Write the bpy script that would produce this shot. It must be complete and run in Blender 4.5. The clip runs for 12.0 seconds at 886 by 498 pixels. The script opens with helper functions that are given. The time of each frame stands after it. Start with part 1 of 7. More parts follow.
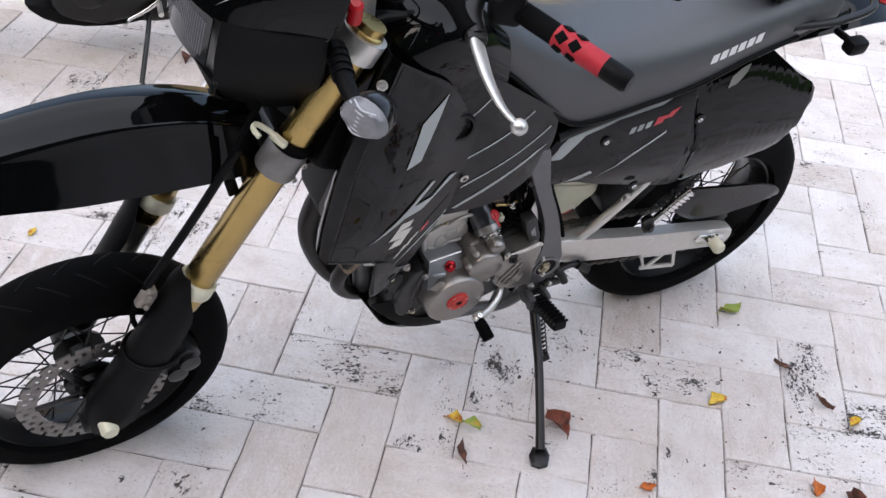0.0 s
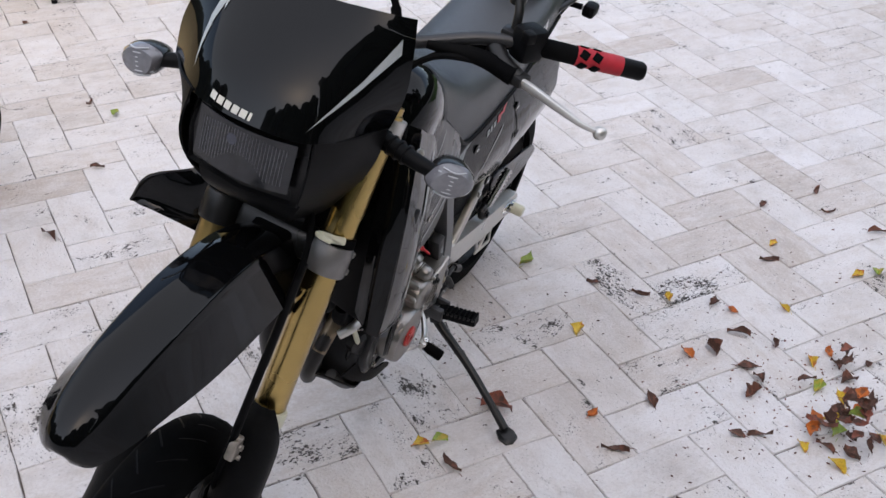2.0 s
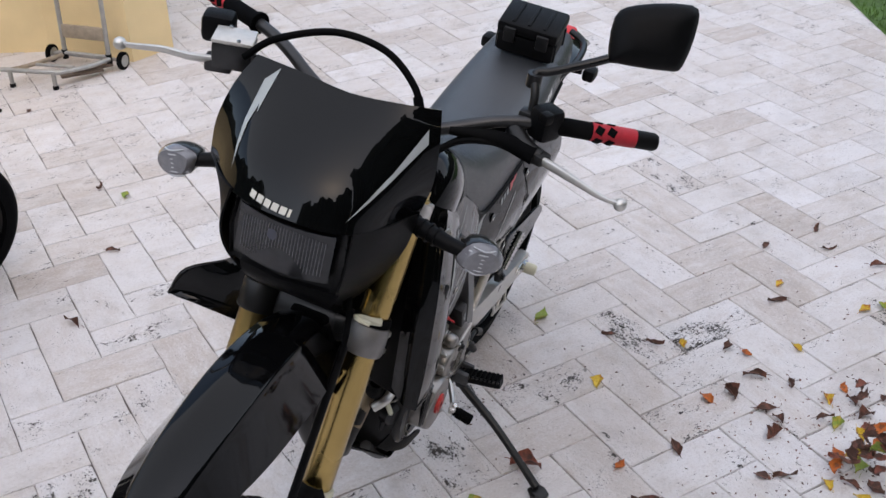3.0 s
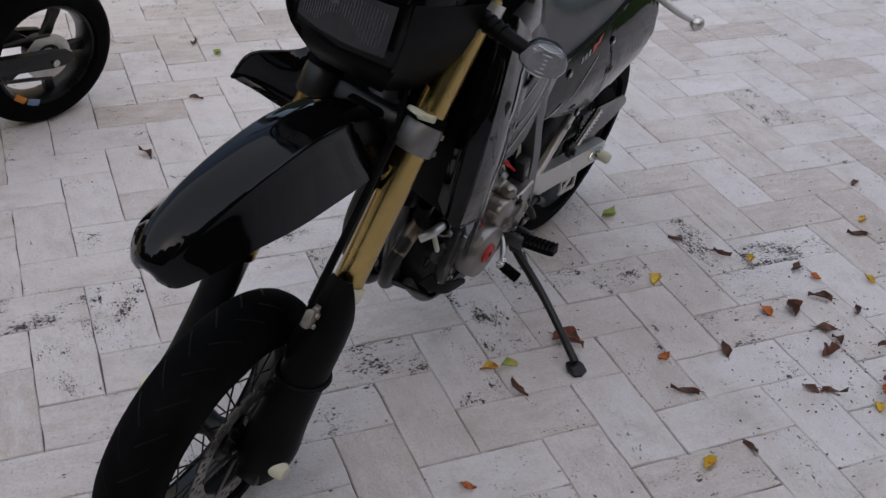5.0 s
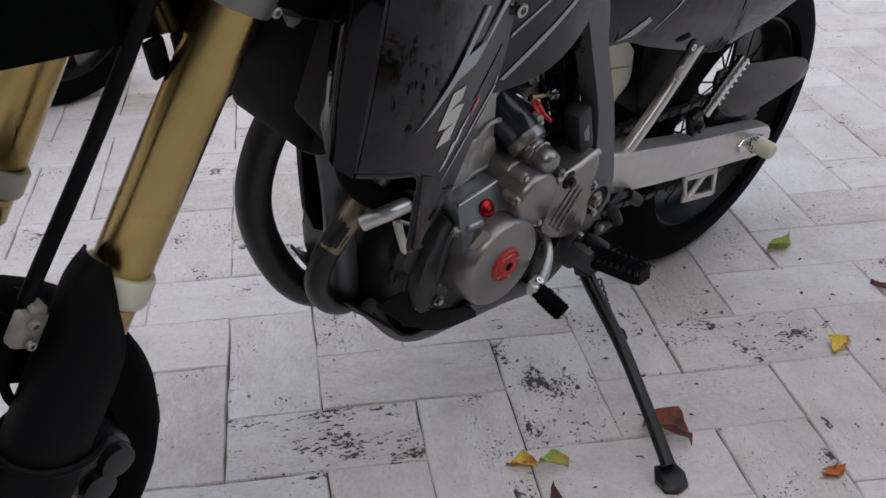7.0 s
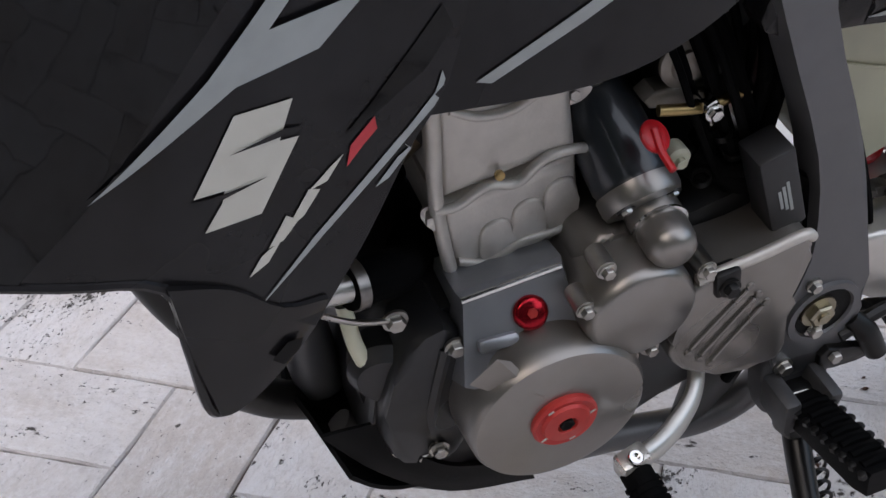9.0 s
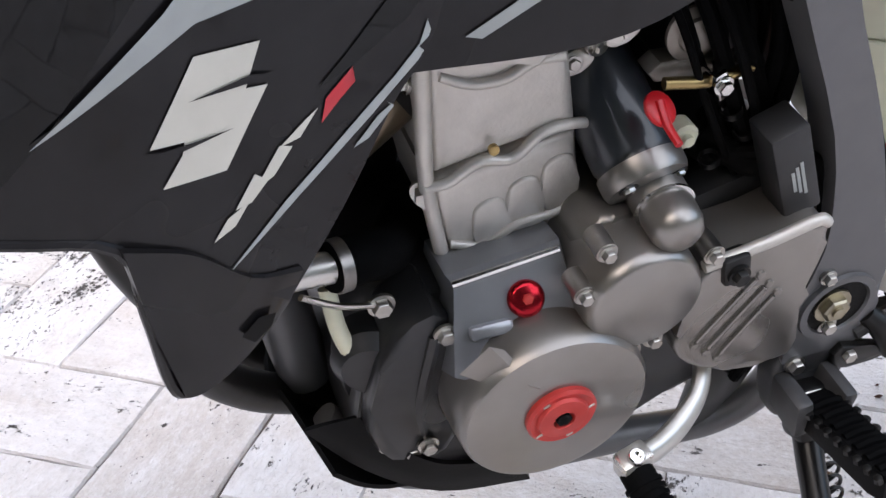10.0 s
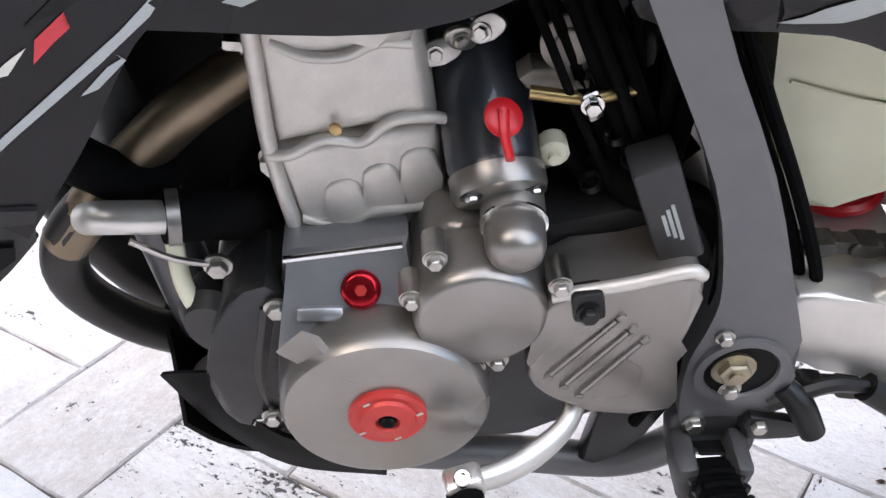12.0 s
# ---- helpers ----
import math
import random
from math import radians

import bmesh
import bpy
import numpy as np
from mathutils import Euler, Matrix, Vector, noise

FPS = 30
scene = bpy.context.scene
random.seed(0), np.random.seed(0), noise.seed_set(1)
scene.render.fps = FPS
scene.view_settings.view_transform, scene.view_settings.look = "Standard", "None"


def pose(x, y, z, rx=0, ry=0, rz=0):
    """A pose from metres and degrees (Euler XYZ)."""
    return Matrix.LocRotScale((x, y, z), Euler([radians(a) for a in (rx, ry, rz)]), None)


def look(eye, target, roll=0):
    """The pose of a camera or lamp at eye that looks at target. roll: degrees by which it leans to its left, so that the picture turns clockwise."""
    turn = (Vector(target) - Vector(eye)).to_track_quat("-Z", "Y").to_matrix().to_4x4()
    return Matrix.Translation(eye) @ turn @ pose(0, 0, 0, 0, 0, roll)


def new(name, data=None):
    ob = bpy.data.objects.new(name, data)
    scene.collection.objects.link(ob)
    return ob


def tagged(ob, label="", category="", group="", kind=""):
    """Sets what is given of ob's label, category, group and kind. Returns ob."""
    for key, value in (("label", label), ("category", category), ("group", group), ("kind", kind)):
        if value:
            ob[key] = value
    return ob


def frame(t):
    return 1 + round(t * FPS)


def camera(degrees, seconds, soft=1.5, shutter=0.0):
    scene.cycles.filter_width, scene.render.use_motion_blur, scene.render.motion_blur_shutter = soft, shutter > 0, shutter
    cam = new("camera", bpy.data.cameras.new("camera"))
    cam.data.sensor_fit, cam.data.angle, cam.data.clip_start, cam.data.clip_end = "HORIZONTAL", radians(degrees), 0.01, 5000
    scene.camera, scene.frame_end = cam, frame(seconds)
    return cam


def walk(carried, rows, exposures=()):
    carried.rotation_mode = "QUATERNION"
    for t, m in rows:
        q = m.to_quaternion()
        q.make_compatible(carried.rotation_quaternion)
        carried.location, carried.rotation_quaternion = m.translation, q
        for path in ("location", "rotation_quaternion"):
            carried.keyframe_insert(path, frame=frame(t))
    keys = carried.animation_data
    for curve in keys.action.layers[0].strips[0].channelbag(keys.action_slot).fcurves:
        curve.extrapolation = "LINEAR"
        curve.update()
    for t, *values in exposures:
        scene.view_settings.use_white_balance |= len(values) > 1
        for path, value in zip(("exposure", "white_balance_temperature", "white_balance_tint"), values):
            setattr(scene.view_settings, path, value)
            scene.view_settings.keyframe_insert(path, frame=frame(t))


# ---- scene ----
cam = camera(44.0, 12.0)
PATH = [
    (0, (0.398, -1.950, 1.861), (0.256, -0.536, 0.757), 6.3),
    (0.5, (0.076, -2.045, 1.867), (0.205, -0.606, 0.794), 6.0),
    (1, (-0.204, -1.978, 1.832), (0.059, -0.574, 0.737), 5.1),
    (1.5, (-0.461, -1.931, 1.858), (0.024, -0.566, 0.789), 5.4),
    (2, (-0.633, -1.945, 1.929), (0.088, -0.640, 0.921), 2.0),
    (2.5, (-0.694, -1.946, 2.005), (0.070, -0.626, 1.049), -0.0),
    (2.7, (-0.701, -1.942, 2.019), (0.056, -0.616, 1.066), -1.1),
    (4.3, (-0.747, -2.007, 1.920), (-0.015, -0.646, 0.996), -1.5),
    (4.5, (-0.732, -2.043, 1.871), (-0.064, -0.674, 0.913), -1.6),
    (5, (-0.700, -2.087, 1.739), (-0.088, -0.709, 0.756), 4.0),
    (5.5, (-0.538, -2.153, 1.672), (-0.114, -0.706, 0.688), 6.9),
    (6, (-0.366, -2.042, 1.516), (-0.073, -0.580, 0.507), 7.9),
    (6.5, (-0.182, -1.537, 1.201), (0.137, -0.053, 0.233), 5.2),
    (7, (-0.008, -1.445, 1.086), (0.219, 0.113, 0.214), -0.9),
    (7.2, (0.017, -1.432, 1.070), (0.220, 0.139, 0.216), -0.9),
    (8.8, (0.420, -0.818, 0.921), (-0.127, 0.599, -0.044), -4.3),
    (9, (0.386, -0.758, 0.876), (-0.115, 0.669, -0.100), -4.5),
    (9.5, (0.379, -0.724, 0.839), (-0.089, 0.704, -0.151), -4.0),
    (10, (0.387, -0.731, 0.831), (-0.130, 0.707, -0.121), -4.0),
    (10.5, (0.410, -0.726, 0.835), (-0.080, 0.733, -0.098), -3.2),
    (11, (0.453, -0.690, 0.822), (0.016, 0.757, -0.155), -0.5),
    (11.5, (0.504, -0.633, 0.817), (-0.054, 0.725, -0.225), 1.7),
    (12, (0.579, -0.601, 0.820), (-0.236, 0.662, -0.172), 0.4),
]
WHITE = (8300, 13)
EXPOSURE = [(t, e, *WHITE) for t, e in ((0.0, 2.03), (1.2, 1.82), (2.0, 1.60), (2.7, 1.56), (4.3, 1.06), (5.0, 0.90), (6.0, 0.95), (7.2, 1.36), (8.8, 1.52), (9.4, 2.06), (10.0, 2.42), (10.5, 2.68), (11.0, 2.78), (12.0, 2.78))]
walk(cam, [(t, look(eye, target, roll)) for t, eye, target, roll in PATH], EXPOSURE)

# ---- world, sun, exposure ----
world = bpy.data.worlds.new("sky")
scene.world = world
world.use_nodes = True
wn = world.node_tree.nodes
wl = world.node_tree.links
sky = wn.new("ShaderNodeTexSky")
sky.sky_type = "NISHITA"
sky.sun_disc = False
sky.sun_elevation = radians(48)
sky.sun_rotation = radians(200)
sky.air_density = 1.0
sky.dust_density = 0.5
wn["Background"].inputs["Strength"].default_value = 0.15
wl.new(sky.outputs["Color"], wn["Background"].inputs["Color"])
sun_data = bpy.data.lights.new("sun", "SUN")
sun_data.energy = 0.8
sun_data.angle = radians(165)
sun_data.color = (0.97, 0.985, 0.99)
sun = new("sun", sun_data)
sun.matrix_world = look((-2.0, -6.0, 7.5), (0, 0, 0))

# ---- materials ----
def mat(name, color, rough=0.5, metal=0.0, coat=0.0, grain=0.0, grain_size=60.0, bump=0.0, bump_size=120.0, rough_var=0.0, dust=0.0, trans=0.0, spec=0.5):
    """A principled material whose colour, gloss and relief vary at two scales."""
    m = bpy.data.materials.new(name)
    m.use_nodes = True
    n, l = m.node_tree.nodes, m.node_tree.links
    b = n["Principled BSDF"]
    b.inputs["Base Color"].default_value = (*color, 1)
    b.inputs["Roughness"].default_value = rough
    b.inputs["Metallic"].default_value = metal
    b.inputs["Coat Weight"].default_value = coat
    b.inputs["Coat Roughness"].default_value = 0.04
    b.inputs["Specular IOR Level"].default_value = spec
    b.inputs["Transmission Weight"].default_value = trans
    tc = n.new("ShaderNodeTexCoord")
    if grain or dust:
        fine = n.new("ShaderNodeTexNoise")
        fine.inputs["Scale"].default_value = grain_size
        fine.inputs["Detail"].default_value = 6
        l.new(tc.outputs["Object"], fine.inputs["Vector"])
        broad = n.new("ShaderNodeTexNoise")
        broad.inputs["Scale"].default_value = grain_size / 9
        broad.inputs["Detail"].default_value = 3
        l.new(tc.outputs["Object"], broad.inputs["Vector"])
        add = n.new("ShaderNodeMath")
        add.operation = "ADD"
        l.new(fine.outputs["Fac"], add.inputs[0])
        l.new(broad.outputs["Fac"], add.inputs[1])
        rng = n.new("ShaderNodeMapRange")
        rng.inputs["From Min"].default_value = 0.65
        rng.inputs["From Max"].default_value = 1.35
        rng.inputs["To Min"].default_value = 1 - grain
        rng.inputs["To Max"].default_value = 1 + grain
        l.new(add.outputs[0], rng.inputs["Value"])
        mul = n.new("ShaderNodeMixRGB")
        mul.blend_type = "MULTIPLY"
        mul.inputs["Fac"].default_value = 1
        mul.inputs["Color1"].default_value = (*color, 1)
        l.new(rng.outputs[0], mul.inputs["Color2"])
        out = mul
        if dust:
            dr = n.new("ShaderNodeMapRange")
            dr.inputs["From Min"].default_value = 0.5
            dr.inputs["From Max"].default_value = 0.75
            dr.inputs["To Max"].default_value = dust
            l.new(broad.outputs["Fac"], dr.inputs["Value"])
            mix = n.new("ShaderNodeMixRGB")
            mix.inputs["Color2"].default_value = (0.32, 0.29, 0.25, 1)
            l.new(dr.outputs[0], mix.inputs["Fac"])
            l.new(mul.outputs[0], mix.inputs["Color1"])
            out = mix
        l.new(out.outputs[0], b.inputs["Base Color"])
        if rough_var:
            rr = n.new("ShaderNodeMapRange")
            rr.inputs["From Min"].default_value = 0.3
            rr.inputs["From Max"].default_value = 0.7
            rr.inputs["To Min"].default_value = max(0.02, rough - rough_var)
            rr.inputs["To Max"].default_value = min(1, rough + rough_var)
            l.new(broad.outputs["Fac"], rr.inputs["Value"])
            l.new(rr.outputs[0], b.inputs["Roughness"])
    if bump:
        bn = n.new("ShaderNodeTexNoise")
        bn.inputs["Scale"].default_value = bump_size
        bn.inputs["Detail"].default_value = 4
        l.new(tc.outputs["Object"], bn.inputs["Vector"])
        bp = n.new("ShaderNodeBump")
        bp.inputs["Strength"].default_value = bump
        bp.inputs["Distance"].default_value = 0.002
        l.new(bn.outputs["Fac"], bp.inputs["Height"])
        l.new(bp.outputs["Normal"], b.inputs["Normal"])
    return m


def stone_mat(name, pit, per_island=False):
    """Tumbled travertine: ivory body, soft tan clouds along the bed, dark pores and pits."""
    m = bpy.data.materials.new(name)
    m.use_nodes = True
    n, l = m.node_tree.nodes, m.node_tree.links
    b = n["Principled BSDF"]
    b.inputs["Roughness"].default_value = 0.62
    tc = n.new("ShaderNodeTexCoord")
    if per_island:
        rnd = n.new("ShaderNodeNewGeometry").outputs["Random Per Island"]
    else:
        rnd = n.new("ShaderNodeObjectInfo").outputs["Random"]
    shift = n.new("ShaderNodeVectorMath")
    shift.operation = "MULTIPLY_ADD"
    comb = n.new("ShaderNodeCombineXYZ")
    for i in range(3):
        l.new(rnd, comb.inputs[i])
    shift.inputs[1].default_value = (37, 91, 53)
    l.new(comb.outputs[0], shift.inputs[0])
    l.new(tc.outputs["Object"], shift.inputs[2])

    def noise_at(scale, stretch, detail=5, rough=0.6):
        mp = n.new("ShaderNodeMapping")
        mp.inputs["Scale"].default_value = stretch
        l.new(shift.outputs[0], mp.inputs["Vector"])
        t = n.new("ShaderNodeTexNoise")
        t.inputs["Scale"].default_value = scale
        t.inputs["Detail"].default_value = detail
        t.inputs["Roughness"].default_value = rough
        l.new(mp.outputs[0], t.inputs["Vector"])
        return t.outputs["Fac"]

    def rng(v, a, c, lo=0.0, hi=1.0):
        r = n.new("ShaderNodeMapRange")
        r.inputs["From Min"].default_value, r.inputs["From Max"].default_value = a, c
        r.inputs["To Min"].default_value, r.inputs["To Max"].default_value = lo, hi
        l.new(v, r.inputs["Value"])
        return r.outputs[0]

    def mix(fac, a, c, blend="MIX"):
        x = n.new("ShaderNodeMixRGB")
        x.blend_type = blend
        for sock, v in (("Fac", fac), ("Color1", a), ("Color2", c)):
            if isinstance(v, (float, int)):
                x.inputs[sock].default_value = v
            elif isinstance(v, tuple):
                x.inputs[sock].default_value = (*v, 1)
            else:
                l.new(v, x.inputs[sock])
        return x.outputs[0]

    tone = n.new("ShaderNodeValToRGB")
    stops = ((0.0, (0.50, 0.43, 0.39)), (0.15, (0.60, 0.54, 0.51)), (0.4, (0.70, 0.67, 0.67)), (0.65, (0.63, 0.575, 0.55)), (1.0, (0.75, 0.72, 0.725)))
    el = tone.color_ramp.elements
    while len(el) < len(stops):
        el.new(0.5)
    for e, (p, c) in zip(el, stops):
        e.position, e.color = p, (*c, 1)
    l.new(rnd, tone.inputs["Fac"])
    clouds = noise_at(8, (1, 1.5, 1), 5)
    veins = noise_at(13, (0.8, 2.2, 1), 7, 0.7)
    col = mix(rng(clouds, 0.45, 0.72, 0, 0.5), tone.outputs[0], (0.52, 0.435, 0.375))
    col = mix(rng(veins, 0.42, 0.7, 0, 0.6), col, (0.74, 0.715, 0.715))
    soil = noise_at(4.0, (1, 1, 1), 6, 0.7)
    col = mix(rng(soil, 0.52, 0.78, 0, 0.42), col, (0.34, 0.30, 0.27))
    speck = noise_at(110, (1, 1.4, 1), 4, 0.7)
    col = mix(rng(speck, 0.5, 0.68, 0, 0.35), col, (0.80, 0.78, 0.78))
    col = mix(rng(speck, 0.46, 0.32, 0, 0.30), col, (0.36, 0.32, 0.30))
    place = n.new("ShaderNodeNewGeometry")
    wide = n.new("ShaderNodeTexNoise")
    wide.inputs["Scale"].default_value = 1.7
    wide.inputs["Detail"].default_value = 6
    wide.inputs["Roughness"].default_value = 0.65
    l.new(place.outputs["Position"], wide.inputs["Vector"])
    col = mix(rng(wide.outputs["Fac"], 0.50, 0.72, 0, 0.42), col, (0.47, 0.40, 0.35))
    smear = n.new("ShaderNodeTexNoise")
    smear.inputs["Scale"].default_value = 7.0
    smear.inputs["Detail"].default_value = 8
    smear.inputs["Roughness"].default_value = 0.7
    l.new(place.outputs["Position"], smear.inputs["Vector"])
    col = mix(rng(smear.outputs["Fac"], 0.56, 0.72, 0, 0.32), col, (0.33, 0.30, 0.29))
    # pores: small pits strung along the bed, gathered where the stone is open
    pores = noise_at(150, (0.9, 1.3, 1), 3, 0.65)
    gather = rng(noise_at(10, (0.9, 1.4, 1), 4), 0.42, 0.70)
    strong = n.new("ShaderNodeMath")
    strong.operation = "MULTIPLY_ADD"
    l.new(gather, strong.inputs[0])
    strong.inputs[1].default_value = -0.11 * (0.55 + pit)
    strong.inputs[2].default_value = 0.748 - 0.045 * pit
    gap = n.new("ShaderNodeMath")
    gap.operation = "SUBTRACT"
    l.new(pores, gap.inputs[0])
    l.new(strong.outputs[0], gap.inputs[1])
    pits = rng(gap.outputs[0], 0.0, 0.06)
    big = noise_at(55, (0.8, 1.3, 1), 4, 0.62)
    gap2 = n.new("ShaderNodeMath")
    gap2.operation = "SUBTRACT"
    l.new(big, gap2.inputs[0])
    strong2 = n.new("ShaderNodeMath")
    strong2.operation = "MULTIPLY_ADD"
    l.new(gather, strong2.inputs[0])
    strong2.inputs[1].default_value = -0.12 * (0.4 + pit)
    strong2.inputs[2].default_value = 0.745 - 0.03 * pit
    l.new(strong2.outputs[0], gap2.inputs[1])
    holes = rng(gap2.outputs[0], 0.0, 0.05)
    both = n.new("ShaderNodeMath")
    both.operation = "MAXIMUM"
    l.new(pits, both.inputs[0])
    l.new(holes, both.inputs[1])
    col = mix(both.outputs[0], col, (0.055, 0.045, 0.04))
    l.new(col, b.inputs["Base Color"])
    height = n.new("ShaderNodeMath")
    height.operation = "MULTIPLY_ADD"
    l.new(both.outputs[0], height.inputs[0])
    height.inputs[1].default_value = -1.0
    fine = n.new("ShaderNodeMath")
    fine.operation = "MULTIPLY_ADD"
    l.new(rng(speck, 0.3, 0.7, 0, 0.45), fine.inputs[0])
    fine.inputs[1].default_value = 1.0
    l.new(rng(veins, 0.3, 0.8, 0, 0.35), fine.inputs[2])
    l.new(fine.outputs[0], height.inputs[2])
    bp = n.new("ShaderNodeBump")
    bp.inputs["Strength"].default_value = 0.9
    bp.inputs["Distance"].default_value = 0.004
    l.new(height.outputs[0], bp.inputs["Height"])
    l.new(bp.outputs["Normal"], b.inputs["Normal"])
    return m


